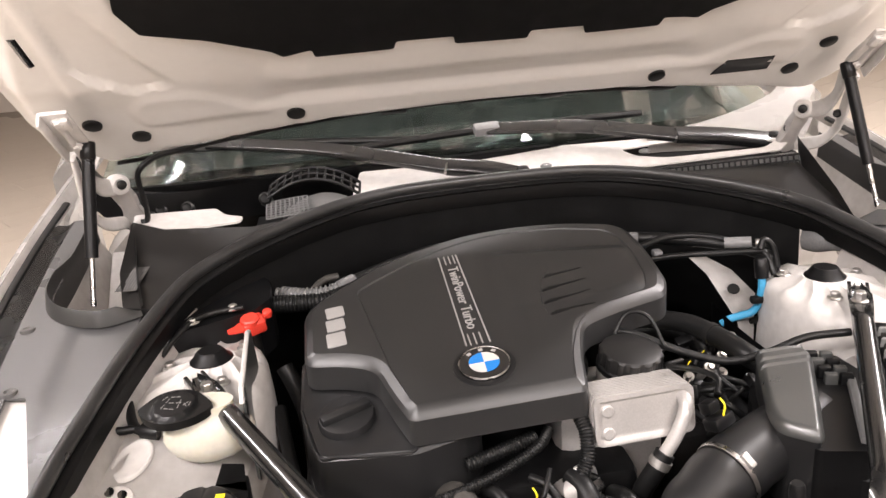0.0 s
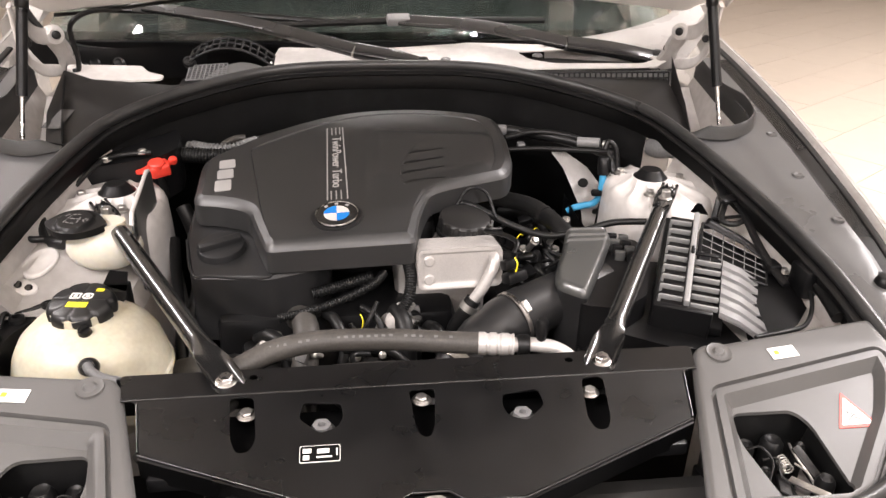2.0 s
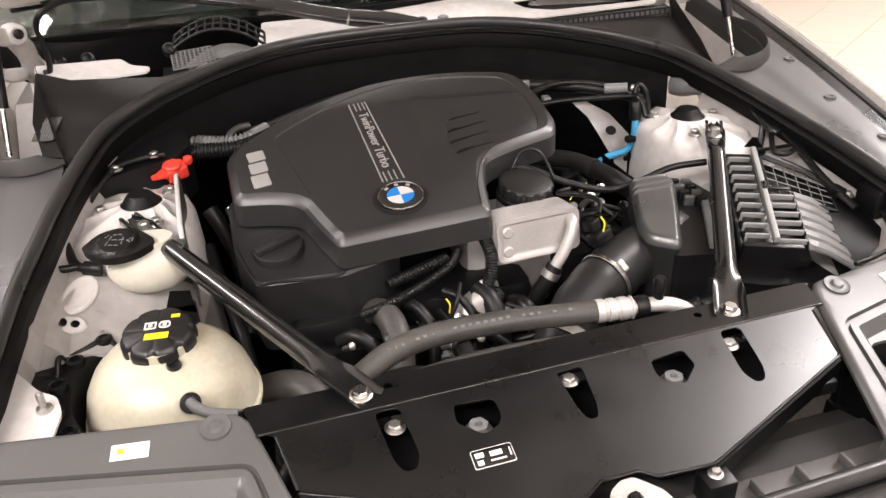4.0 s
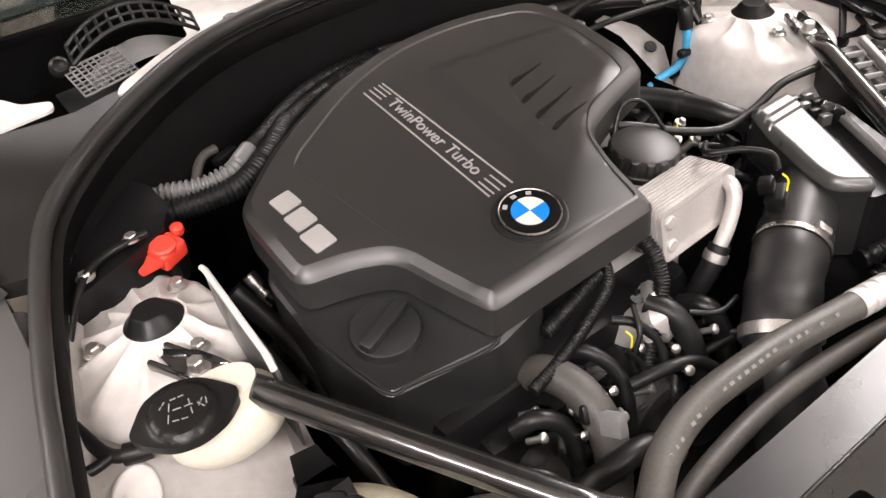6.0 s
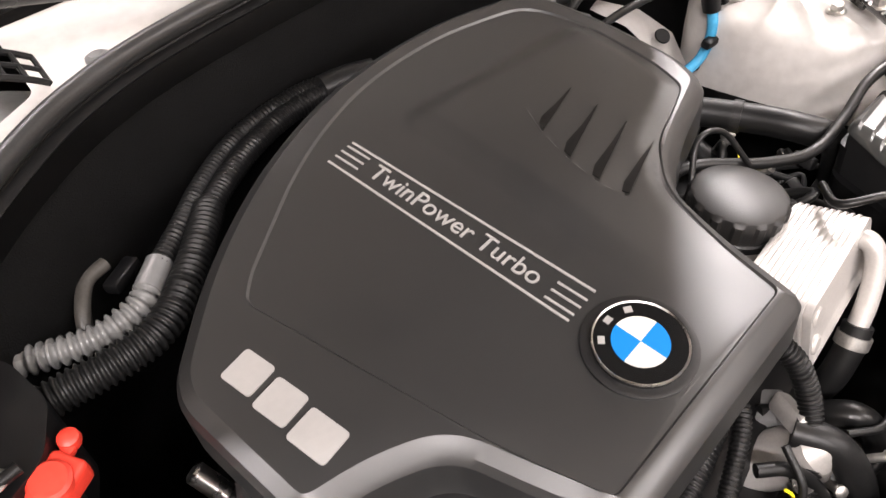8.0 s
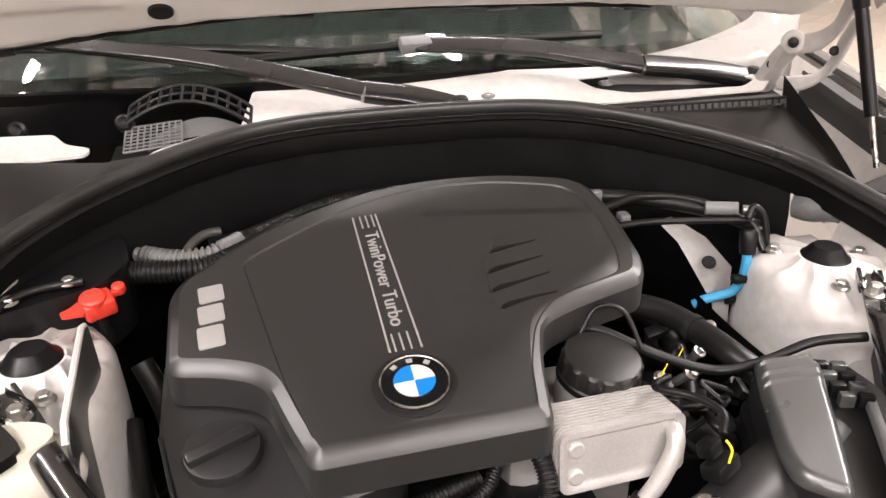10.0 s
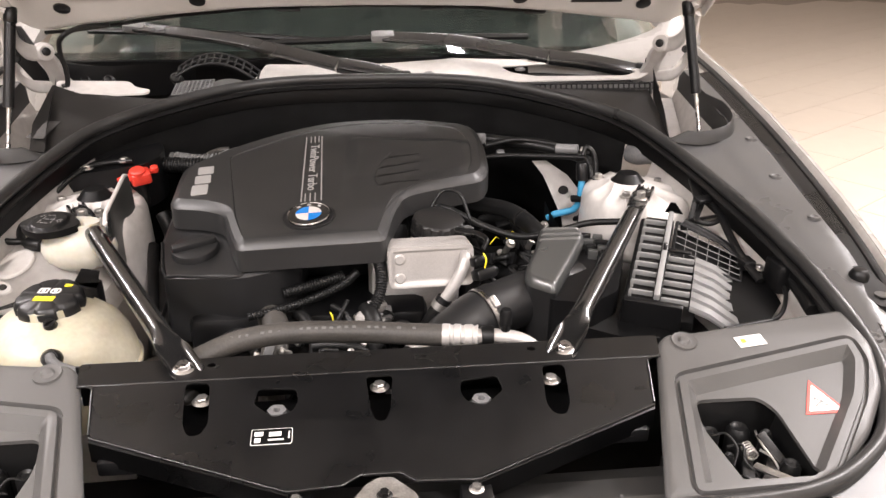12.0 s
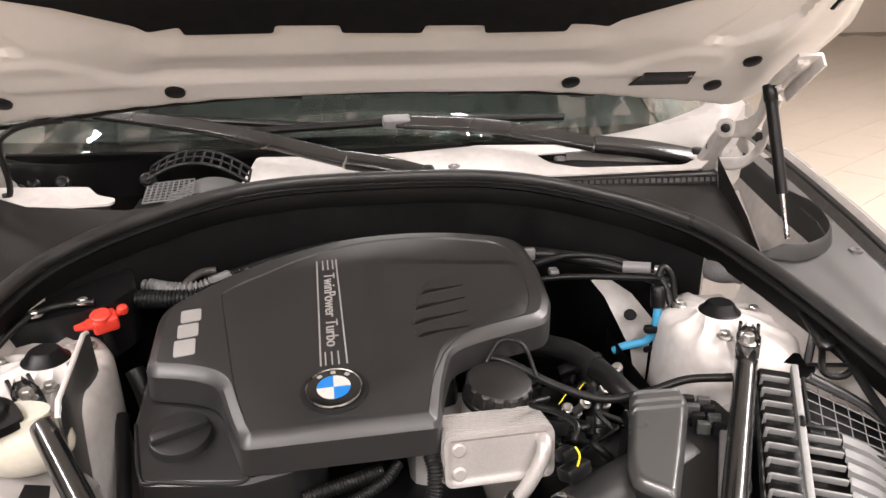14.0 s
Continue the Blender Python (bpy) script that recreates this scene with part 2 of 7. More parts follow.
def inside(poly, x, y):
    a = np.array([(p[0], p[1]) for p in poly])
    b = np.roll(a, -1, 0)
    c = np.zeros(len(x), bool)
    for (x0, y0), (x1, y1) in zip(a, b):
        if y0 != y1:
            c ^= ((y0 > y) != (y1 > y)) & (x < (x1 - x0) * (y - y0) / (y1 - y0) + x0)
    return c


def away(poly, x, y, closed=True):
    """Distance of points from a line of points."""
    a = np.array([(p[0], p[1]) for p in poly])
    b = np.roll(a, -1, 0)
    if not closed:
        a, b = a[:-1], b[:-1]
    d = np.full(len(x), 9.0)
    for (x0, y0), (x1, y1) in zip(a, b):
        l = (x1 - x0) ** 2 + (y1 - y0) ** 2
        t = np.clip(((x - x0) * (x1 - x0) + (y - y0) * (y1 - y0)) / max(l, 1e-12), 0, 1)
        d = np.minimum(d, np.hypot(x - x0 - t * (x1 - x0), y - y0 - t * (y1 - y0)))
    return d


def plate(bm, outline, height, thick, holes=(), step=0.0, lines=(), m=None, lower=None, rim=0.0):
    """A sheet over an outline, with its top at height(x, y) (arrays), holes through it, and walls round it. lower: a height for the underside."""
    from mathutils.geometry import delaunay_2d_cdt
    loops = [[(p[0], p[1]) for p in l] for l in (outline, *holes)]
    co, ed = [], []
    for l in loops:
        s = len(co)
        co += l
        ed += [(s + i, s + (i + 1) % len(l)) for i in range(len(l))]
    for l in lines:
        s = len(co)
        co += [(p[0], p[1]) for p in l]
        ed += [(s + i, s + i + 1) for i in range(len(l) - 1)]
    if step:
        xs, ys = [p[0] for p in loops[0]], [p[1] for p in loops[0]]
        gx, gy = np.meshgrid(np.arange(min(xs), max(xs), step), np.arange(min(ys), max(ys), step))
        gx = gx + (np.arange(gx.shape[0]) % 2)[:, None] * step * 0.5
        gx, gy = gx.ravel(), gy.ravel()
        ok = inside(loops[0], gx, gy)
        for l in loops:
            ok &= away(l, gx, gy) > max(step * 0.45, rim)
        for l in loops[1:]:
            ok &= ~inside(l, gx, gy)
        for l in lines:
            ok &= away(l, gx, gy, False) > step * 0.4
        co += list(zip(gx[ok], gy[ok]))
    v, _, f, *_ = delaunay_2d_cdt([Vector(c) for c in co], ed, [], 0, 1e-6)
    v = np.array([(p.x, p.y) for p in v])
    f = np.array([t for t in f if len(t) == 3])
    c = v[f].mean(1)
    ok = inside(loops[0], c[:, 0], c[:, 1])
    for l in loops[1:]:
        ok &= ~inside(l, c[:, 0], c[:, 1])
    f = f[ok]
    z = height(v[:, 0], v[:, 1]) + 0 * v[:, 0]
    zl = lower(v[:, 0], v[:, 1]) + 0 * v[:, 0] if lower else z - thick
    used = sorted(set(f.ravel().tolist()))
    m = m or Matrix()
    top = {i: bm.verts.new(m @ Vector((v[i, 0], v[i, 1], z[i]))) for i in used}
    bot = {i: bm.verts.new(m @ Vector((v[i, 0], v[i, 1], zl[i]))) for i in used}
    count = {}
    for t in f.tolist():
        bm.faces.new([top[i] for i in t])
        bm.faces.new([bot[i] for i in reversed(t)])
        for a, b in zip(t, t[1:] + t[:1]):
            count[(min(a, b), max(a, b))] = count.get((min(a, b), max(a, b)), 0) + 1
    for (a, b), k in count.items():
        if k == 1:
            ring(top[a], top[b], bot[b], bot[a], bm)


def loft(bm, rows, thick=0.002, closed=False):
    """A sheet through rows of points, with a thickness."""
    g = [[bm.verts.new(p) for p in r] for r in rows]
    fs = []
    for a, b in zip(g, g[1:]):
        n = len(a)
        for j in range(n if closed else n - 1):
            fs.append(bm.faces.new((a[j], a[(j + 1) % n], b[(j + 1) % n], b[j])))
    if thick:
        bmesh.ops.solidify(bm, geom=fs, thickness=thick)


def bolt(parent, p, r=0.008, axis=(0, 0, 1), material=None, name="bolt", h=0.006, washer=True):
    bm = B()
    m = frame_at(p, axis)
    if washer:
        lathe(bm, [(r * 1.45, 0), (r * 1.5, 0.0012), (r * 1.3, 0.0024), (r * 1.0, 0.003)], m, 20)
    lathe(bm, [(r, 0.002), (r, h), (r * 0.85, h + 0.0015), (0, h + 0.0016)], m @ pose(0, 0, 0, 0, 0, 13), 6)
    return part(name, bm, material or ZINC, parent, angle=30)


def nudge(ob, x, y, z):
    """Moves a built thing with its parts."""
    ob.location += Vector((x, y, z))


def hoodplane(x, y):
    return 0.790 + 0.205 * y


# ---- the showroom ----
room = 12.0
for nm, c, s in (("wall_north", (0, room, 1.8), (2 * room, 0.2, 3.6)), ("wall_south", (0, -room, 1.8), (2 * room, 0.2, 3.6)),
                 ("wall_east", (room, 0, 1.8), (0.2, 2 * room - 0.2, 3.6)), ("wall_west", (-room, 0, 1.8), (0.2, 2 * room - 0.2, 3.6))):
    bm = B()
    box(bm, c, s, bev=0)
    tagged(part(nm, bm, WALL), "plain painted showroom wall", "wall", kind="structure")
bm = B()
box(bm, (0, 0, CEILING + 0.1), (2 * room + 0.2, 2 * room + 0.2, 0.2), bev=0)
tagged(part("ceiling", bm, CEIL), "white showroom ceiling", "ceiling", kind="structure")
bm = B()
box(bm, (0, 0, -0.056), (2 * room + 0.2, 2 * room + 0.2, 0.1), bev=0)
floor = tagged(part("floor", bm, GROUT), "beige tiled showroom floor with thin joints", "floor", kind="structure")


def ceiling_lamp(x, y, w, l, power, turn):
    ob = thing("ceiling_lamp", (x, y, CEILING), "white strip lamp under the white ceiling, one of a partly added set", "lamp", "strip lamps under the ceiling")
    ob.rotation_euler.z = radians(turn)
    bm = B()
    box(bm, (x, y, CEILING - 0.03), (w + 0.04, l + 0.04, 0.06), bev=0.004)
    part("housing", bm, LAMP_BODY, ob)
    d = bpy.data.lights.new("lamp_tube", "AREA")
    d.shape, d.size, d.size_y, d.energy, d.color = "RECTANGLE", w, l, power, LAMP_COLOUR
    lt = new("lamp_tube", d)
    lt.parent = ob
    lt.location = (0, 0, -0.066)


for row in LAMPS:
    ceiling_lamp(*row)

# ---- seal round the engine bay ----
HALF = [(0, -0.252), (0.2, -0.25), (0.40, -0.246), (0.49, -0.235), (0.555, -0.206), (0.612, -0.160), (0.660, -0.08), (0.680, 0.0), (0.670, 0.09), (0.660, 0.16), (0.645, 0.27), (0.627, 0.36), (0.606, 0.455),
        (0.575, 0.56), (0.538, 0.647), (0.47, 0.722), (0.40, 0.775), (0.33, 0.818), (0.25, 0.853), (0.15, 0.873), (0, 0.878)]
SEAL = spline([(x, y, hoodplane(x, y) + 0.02 * min(1, max(0, y / 0.13))) for x, y in HALF + [(-x, y) for x, y in HALF[-2:0:-1]]], 6, True)
seal = thing("weatherstrip", (0, 0.88, 0.96), "black rubber hood seal running round the engine bay", "rubber seal")
bm = B()
sweep(bm, SEAL, 0.0100, 12, True, flat=1.15, up=(0, 0, 1))
part("bulb", bm, SEAL_RUBBER, seal)
bm = B()
sweep(bm, [p - Vector((0, 0, 0.017)) for p in SEAL], 0.016, 8, True, flat=0.35, up=(0, 0, 1))
part("foot", bm, RUBBER, seal)
bm = B()
n_seal = len(SEAL)
inward = []
for i, p in enumerate(SEAL):
    t = (SEAL[(i + 1) % n_seal] - SEAL[i - 1]).normalized()
    inward.append(Vector((-t.y, t.x, 0)))
rows = [[p + q * o + Vector((0, 0, dz)) for p, q in zip(SEAL, inward)] for o, dz in ((0.004, -0.008), (0.009, -0.020), (0.008, -0.050))]
loft(bm, rows, 0.003, closed=True)
part("skirt", bm, RUBBER, seal, angle=60)

# ---- engine cover ----
CROWN = lambda x: 0.078 * x - 0.076 * 0.022 * np.log(1 + np.exp(np.clip((x + 0.085) / 0.022, -40, 40)))
CP = lambda x, y: 0.865 + 0.171 * (y - 0.346) + CROWN(x) - CROWN(-0.109)
COVER_OUT = fillet([(-0.357, 0.446), (-0.358, 0.588), (-0.272, 0.657), (-0.177, 0.705), (-0.075, 0.733), (0.02, 0.742), (0.115, 0.735), (0.222, 0.702), (0.232, 0.612), (0.226, 0.512), (0.208, 0.468), (0.112, 0.442),
                    (0.058, 0.420), (0.037, 0.362), (0.020, 0.280), (-0.218, 0.284), (-0.236, 0.335), (-0.256, 0.406), (-0.300, 0.430)],
                   [0.02, 0.03, 0.05, 0.06, 0.06, 0.05, 0.045, 0.04, 0.04, 0.018, 0.02, 0.03, 0.02, 0.03, 0.012, 0.012, 0.03, 0.03, 0.03], 6)
PANEL = fillet([(-0.270, 0.602), (-0.250, 0.620), (-0.14, 0.681), (-0.03, 0.712), (0.08, 0.712), (0.187, 0.680), (0.203, 0.612), (0.194, 0.520), (0.180, 0.480), (0.140, 0.467), (0.094, 0.456), (0.050, 0.421), (0.021, 0.352),
                (0.009, 0.298), (-0.211, 0.303), (-0.233, 0.380)], [0.010, 0.03, 0.05, 0.05, 0.05, 0.03, 0.04, 0.04, 0.012, 0.015, 0.02, 0.03, 0.02, 0.008, 0.008, 0.03], 5)


def inset(poly, d):
    """The polygon moved inwards by d."""
    k = len(poly)
    area = sum(poly[i - 1][0] * poly[i][1] - poly[i][0] * poly[i - 1][1] for i in range(k))
    sg = 1 if area > 0 else -1
    out = []
    for i in range(k):
        t = Vector(poly[(i + 1) % k][:2]) - Vector(poly[i - 1][:2])
        if t.length < 1e-9:
            continue
        t.normalize()
        p = Vector(poly[i][:2]) + Vector((-t.y, t.x)) * (sg * d)
        out.append(p)
    return out


def close(poly):
    return [*poly, poly[0]]


CHAM = inset(COVER_OUT, 0.0145)
VENT = [((0.047, 0.573), (0.108, 0.588)), ((0.027, 0.536), (0.104, 0.554)), ((0.014, 0.497), (0.102, 0.522)), ((0.008, 0.463), (0.100, 0.489)), ((0.013, 0.436), (0.098, 0.459))]


def cover_height(x, y):
    d = away(COVER_OUT, x, y)
    z = CP(x, y)
    z = z - 0.0085 * np.clip(1 - d / 0.0145, 0, 1) - 0.004 * np.clip(1 - d / 0.004, 0, 1) ** 2
    ins = inside(PANEL, x, y)
    dp = away(PANEL, x, y)
    z = z - np.where(ins, 0.0022 * np.clip(dp / 0.0018, 0, 1), 0)
    # raised field that fans out from the emblem towards the vents
    u = x + 0.055 - 0.05 * (y - 0.40)
    rise = np.clip(u / 0.025, 0, 1) * np.clip((y - 0.37) / 0.10, 0, 1) * np.clip((0.660 - 0.14 * (x + 0.07) - y) / 0.022, 0, 1)
    z = z + np.where(ins, 0.0070 * rise * np.clip(dp / 0.02, 0, 1), 0)
    # four louvres
    for (a, b), (c, e) in zip(VENT, VENT[1:]):
        p = np.full(len(x), 0.5) if np.ndim(x) else 0.5
        for _ in range(4):
            q = np.clip(p, 0, 1)
            f = (x - a[0] - (c[0] - a[0]) * q) / ((b[0] - a[0]) * (1 - q) + (e[0] - c[0]) * q)
            y0 = a[1] + (b[1] - a[1]) * f
            y1 = c[1] + (e[1] - c[1]) * f
            p = (y0 - y) / (y0 - y1)
        on = (p > 0) & (p <= 1) & (f > 0) & (f < 1.0)
        z = z - np.where(on, 0.0026 * np.where(p < 0.82, p / 0.82, (1 - p) / 0.18) * np.clip(1 - f, 0, 1), 0)
    return z


cover = thing("engine_cover", (-0.1, 0.45, 0.70), "satin black plastic engine cover with silver lettering and round emblem", "engine cover")
bm = B()
vent_lines = []
for a, b in VENT:
    for e in (-0.0006, 0.0006):
        vent_lines.append([(a[0] + (b[0] - a[0]) * t, a[1] + e + (b[1] - a[1]) * t) for t in np.linspace(0.01, 1, 14)])
for (a, b), (c, d) in zip(VENT, VENT[1:]):
    vent_lines.append([((a[0] + (b[0] - a[0]) * t) * 0.18 + (c[0] + (d[0] - c[0]) * t) * 0.82, (a[1] + (b[1] - a[1]) * t) * 0.18 + (c[1] + (d[1] - c[1]) * t) * 0.82) for t in np.linspace(0.02, 0.98, 12)])
    for e in (-0.0007, 0.0007):
        vent_lines.append([(a[0] + (c[0] - a[0]) * t + e, a[1] + (c[1] - a[1]) * t) for t in np.linspace(0.08, 0.92, 7)])
plate(bm, COVER_OUT, cover_height, 0, step=0.0055, lower=lambda x, y: CP(x, y) - 0.050, lines=[close(PANEL), close(inset(PANEL, 0.0018)), close(CHAM), close(inset(COVER_OUT, 0.004))] + vent_lines, rim=0.0150)
part("shell", bm, COVER, cover, angle=24)
# dark strips laid on the louvre floors for the shade of open slots
for (a, b), (c, e) in zip(VENT, VENT[1:]):
    bm = B()
    q = lambda p, f: Vector(((a[0] + (b[0] - a[0]) * f) * (1 - p) + (c[0] + (e[0] - c[0]) * f) * p, (a[1] + (b[1] - a[1]) * f) * (1 - p) + (c[1] + (e[1] - c[1]) * f) * p))
    plate(bm, [q(0.97, 0.04), q(0.97, 0.5), q(0.96, 0.90), q(0.92, 0.90), q(0.80, 0.5), q(0.66, 0.16), q(0.72, 0.05)], lambda x, y: cover_height(x, y) + 0.0006, 0.001, step=0.006)
    part("slot", bm, RUBBER, cover, "dark strip standing for the shade in a louvre slot")
LOW = fillet([(-0.368, 0.52), (-0.369, 0.405), (-0.345, 0.304), (-0.217, 0.279), (-0.15, 0.290), (-0.12, 0.32), (-0.12, 0.46), (-0.2, 0.56), (-0.34, 0.56)], 0.012, 4)
LOW_H = lambda x, y: CP(x, y) - 0.054
bm = B()
plate(bm, LOW, lambda x, y: LOW_H(x, y) - 0.004 * np.clip(1 - away(LOW, x, y) / 0.005, 0, 1), 0, step=0.008, lower=lambda x, y: 0.665 + 0 * y, lines=[close(inset(LOW, 0.005))])
part("skirt", bm, COVER_LOW, cover, angle=24)
bm = B()
sweep(bm, spline([(p[0], p[1], float(LOW_H(p[0], p[1])) + 0.0005) for p in ((-0.367, 0.408), (-0.345, 0.313), (-0.315, 0.300), (-0.218, 0.282), (-0.226, 0.33))], 8), 0.0022, 8)
part("ridge", bm, COVER_LOW, cover)
# emblem
em = Vector((-0.1055, 0.352, 0))
em.z = float(CP(em.x, em.y)) - 0.001
UPV = Vector((-0.052, -0.171, 1)).normalized()
EM = frame_at(em, UPV) @ Matrix.Scale(0.93, 4)
bm = B()
lathe(bm, [(0.047, -0.003), (0.047, 0.0006), (0.044, 0.0016), (0.040, 0.0006)], EM, 48)
part("emblem_seat", bm, COVER_LOW, cover)
emblem = part("emblem", (lambda b: (lathe(b, [(0.0385, -0.003), (0.0385, 0.004), (0.0375, 0.0052), (0.0, 0.0052)], EM, 48), b)[1])(B()), E_BLACK, cover, "round emblem with blue and white quarters")
bm = B()
rings = [(0.0385, 0.003), (0.0390, 0.005), (0.0382, 0.0064), (0.0370, 0.0056), (0.0370, 0.003)]
lathe(bm, rings, EM, 64)
part("rim", bm, STEEL, emblem, "chrome rim")
for q in range(4):
    bm = B()
    arc = [(0, 0)] + [(0.0232 * math.cos(math.pi / 2 * (q + j / 12)), 0.0232 * math.sin(math.pi / 2 * (q + j / 12))) for j in range(13)]
    plate(bm, arc, lambda x, y: 0.0062 + 0 * x, 0.002, m=EM @ pose(0, 0, 0, 0, 0, 0))
    part("quarter", bm, E_BLUE if q % 2 else E_WHITE, emblem, "blue quarter" if q % 2 else "white quarter")
for a in (128, 90, 52):
    bm = B()
    box(bm, (0.0305, 0, 0.0056), (0.0055, 0.0068, 0.001), EM @ pose(0, 0, 0, 0, 0, a), bev=0)
    part("mark", bm, PRINT, emblem)


def on_cover(x, y, h=0.0):
    return Vector((x, y, float(cover_height(np.array([x]), np.array([y]))[0]) + h))


def cover_bar(x0, y0, x1, y1, w, name="stripe", z=0.0004):
    bm = B()
    a, b = on_cover(x0, y0, z), on_cover(x1, y1, z)
    m = frame_at((a + b) / 2, UPV, b - a)
    box(bm, (0, 0, 0), ((b - a).length, w, 0.0012), m, bev=0)
    return part(name, bm, PRINT, cover)


# the two long lines with three short bars at each end
for x0, x1 in ((-0.1215, -0.1235), (-0.0865, -0.0930)):
    cover_bar(x0, 0.403, x1, 0.661, 0.0022)
for y0, y1, gap in ((0.634, 0.661, 0.0077), (0.403, 0.430, 0.0087)):
    for k in (-1, 0, 1):
        cover_bar(-0.1060 + gap * k, y0, -0.1066 + gap * k, y1, 0.0020)
fc = bpy.data.curves.new("lettering", "FONT")
fc.body = "TwinPower Turbo"
fc.size, fc.extrude, fc.align_x, fc.align_y = 0.0245, 0.0006, "CENTER", "CENTER"
fo = new("lettering", fc)
fo.data.materials.append(PRINT)
fo.parent = cover
c0 = on_cover(-0.1055, 0.532, 0.0006)
fo.matrix_local = Matrix.Translation(-cover.location) @ frame_at(c0, UPV, (0.004, -1, -0.171))
# the large maker's mark as three plain blocks
for i, (w0, w1) in enumerate(((0.568, 0.539), (0.533, 0.503), (0.497, 0.462))):
    for (xa, xb) in ((-0.323, -0.2945),):
        bm = B()
        a, b = on_cover((xa + xb) / 2, w0, 0.0004), on_cover((xa + xb) / 2 + 0.003, w1, 0.0004)
        m = frame_at((a + b) / 2, UPV, b - a)
        out = fillet([(-(a - b).length / 2, -0.0145), ((a - b).length / 2, -0.0145), ((a - b).length / 2, 0.0145), (-(a - b).length / 2, 0.0145)], 0.004)
        plate(bm, out, lambda x, y: 0.001 + 0 * x, 0.002, m=m)
        part("maker_mark", bm, PRINT, cover, "plain silver block")

# oil filler cap
cap = thing("oil_filler_cap", (-0.302, 0.370, 0.79), "round black plastic oil filler cap with raised grip bar", "cap")
M = frame_at((-0.302, 0.370, 0.794), UPV, (0.9, 0.35, 0))
bm = B()
lathe(bm, [(0.043, -0.02), (0.043, 0.002), (0.040, 0.004), (0.040, 0.014), (0.0385, 0.018), (0.036, 0.019), (0, 0.0185)], M, 48, lambda a, i: 1 + (0.012 * math.cos(24 * a) if 1 < i < 4 else 0))
part("lid", bm, COVER_LOW, cap)
bm = B()
box(bm, (0, 0, 0.021), (0.074, 0.017, 0.016), M, bev=0.004)
part("grip", bm, COVER_LOW, cap)

# ---- front carrier ----
CR = lambda x, y: 0.797 + 0.10 * np.maximum(y + 0.028, 0) * 0 + 0.26 * np.minimum(y + 0.028, 0)
carrier = thing("front_carrier", (0, -0.05, 0.72), "gloss black sheet steel front carrier with slotted holes", "panel")
C_OUT = fillet([(-0.385, 0.022), (0.385, 0.022), (0.372, -0.028), (0.352, -0.034), (0.338, -0.106), (0.105, -0.193), (0.035, -0.190), (0.018, -0.178), (-0.025, -0.178), (-0.045, -0.190), (-0.105, -0.193), (-0.338, -0.106), (-0.352, -0.034), (-0.372, -0.028)],
               0.008, 4)
HOLES = []
for s in (1, -1):
    HOLES += [fillet([(s * 0.211, -0.034), (s * 0.241, -0.034), (s * 0.234, -0.098), (s * 0.226, -0.114), (s * 0.212, -0.114), (s * 0.204, -0.098)], 0.009, 5),
              fillet([(s * 0.103, -0.052), (s * 0.150, -0.048), (s * 0.154, -0.072), (s * 0.128, -0.094), (s * 0.106, -0.086), (s * 0.100, -0.072)], 0.006, 4)]
HOLES.append(fillet([(-0.017, -0.038), (0.017, -0.038), (0.012, -0.092), (0.006, -0.108), (-0.006, -0.108), (-0.012, -0.092)], 0.006, 4))
HOLES += [[(sx + 0.006 * math.cos(k * 0.63), 0.004 + 0.0055 * math.sin(k * 0.63)) for k in range(10)] for sx in (0.205, -0.215)]
bm = B()
plate(bm, C_OUT, CR, 0.0022, HOLES, step=0.02, lines=[[(-0.37, -0.028), (0.37, -0.028)]])
part("sheet", bm, GLOSS, carrier, angle=12)
for s in (1, -1):
    bm = B()
    f0 = [(s * 0.338, -0.106), (s * 0.22, -0.150), (s * 0.105, -0.193)]
    rows = [[Vector((x, y + 0.0, float(CR(np.array(x), np.array(y))) - 0.001)) for x, y in f0], [Vector((x * 1.0, y - 0.006, float(CR(np.array(x), np.array(y))) - 0.004)) for x, y in f0],
            [Vector((x, y - 0.007, float(CR(np.array(x), np.array(y))) - 0.03)) for x, y in f0]]
    loft(bm, rows, 0.002)
    part("lip", bm, GLOSS, carrier)
for pts in ([(-0.372, -0.029), (0.372, -0.029)], [(-0.338, -0.107), (-0.107, -0.194), (-0.047, -0.191), (-0.026, -0.179), (0.019, -0.179), (0.036, -0.191), (0.107, -0.194), (0.338, -0.107)]):
    bm = B()
    sweep(bm, spline([(x, y, float(CR(np.array(x), np.array(y))) - 0.0008) for x, y in pts], 4) if len(pts) == 2 else [(x, y, float(CR(np.array(x), np.array(y))) - 0.0012) for x, y in pts], 0.0022, 10)
    part("folded_edge", bm, GLOSS, carrier)
for s in (-1, 1):
    bm = B()
    sweep(bm, [(s * x, y, float(CR(np.array(x), np.array(y))) - 0.0006) for x, y in ((0.352, -0.036), (0.339, -0.104))], 0.0018, 8)
    part("side_edge", bm, GLOSS, carrier)
bm = B()
box(bm, (0, 0.020, 0.765), (0.78, 0.004, 0.06), bev=0.001)
part("rear_flange", bm, GLOSS, carrier)
for x, y in ((-0.220, -0.047), (0.222, -0.044), (0, -0.040)):
    bolt(carrier, (x, y, float(CR(np.array(x), np.array(y))) - 0.016), 0.0085, material=ZINC)
for x in (-0.127, 0.127):
    nut = part("nut", (lambda b: (lathe(b, [(0.017, 0.752), (0.017, 0.764), (0.012, 0.768), (0.011, 0.774), (0.005, 0.774), (0.004, 0.768), (0, 0.768)], Matrix.Translation((x, -0.070, 0)), 24, lambda a, i: 1 + (0.06 * math.cos(6 * a) if 2 <= i <= 3 else 0)), b)[1])(B()), SHELL_GREY, carrier, "grey plastic nut")
bm = B()
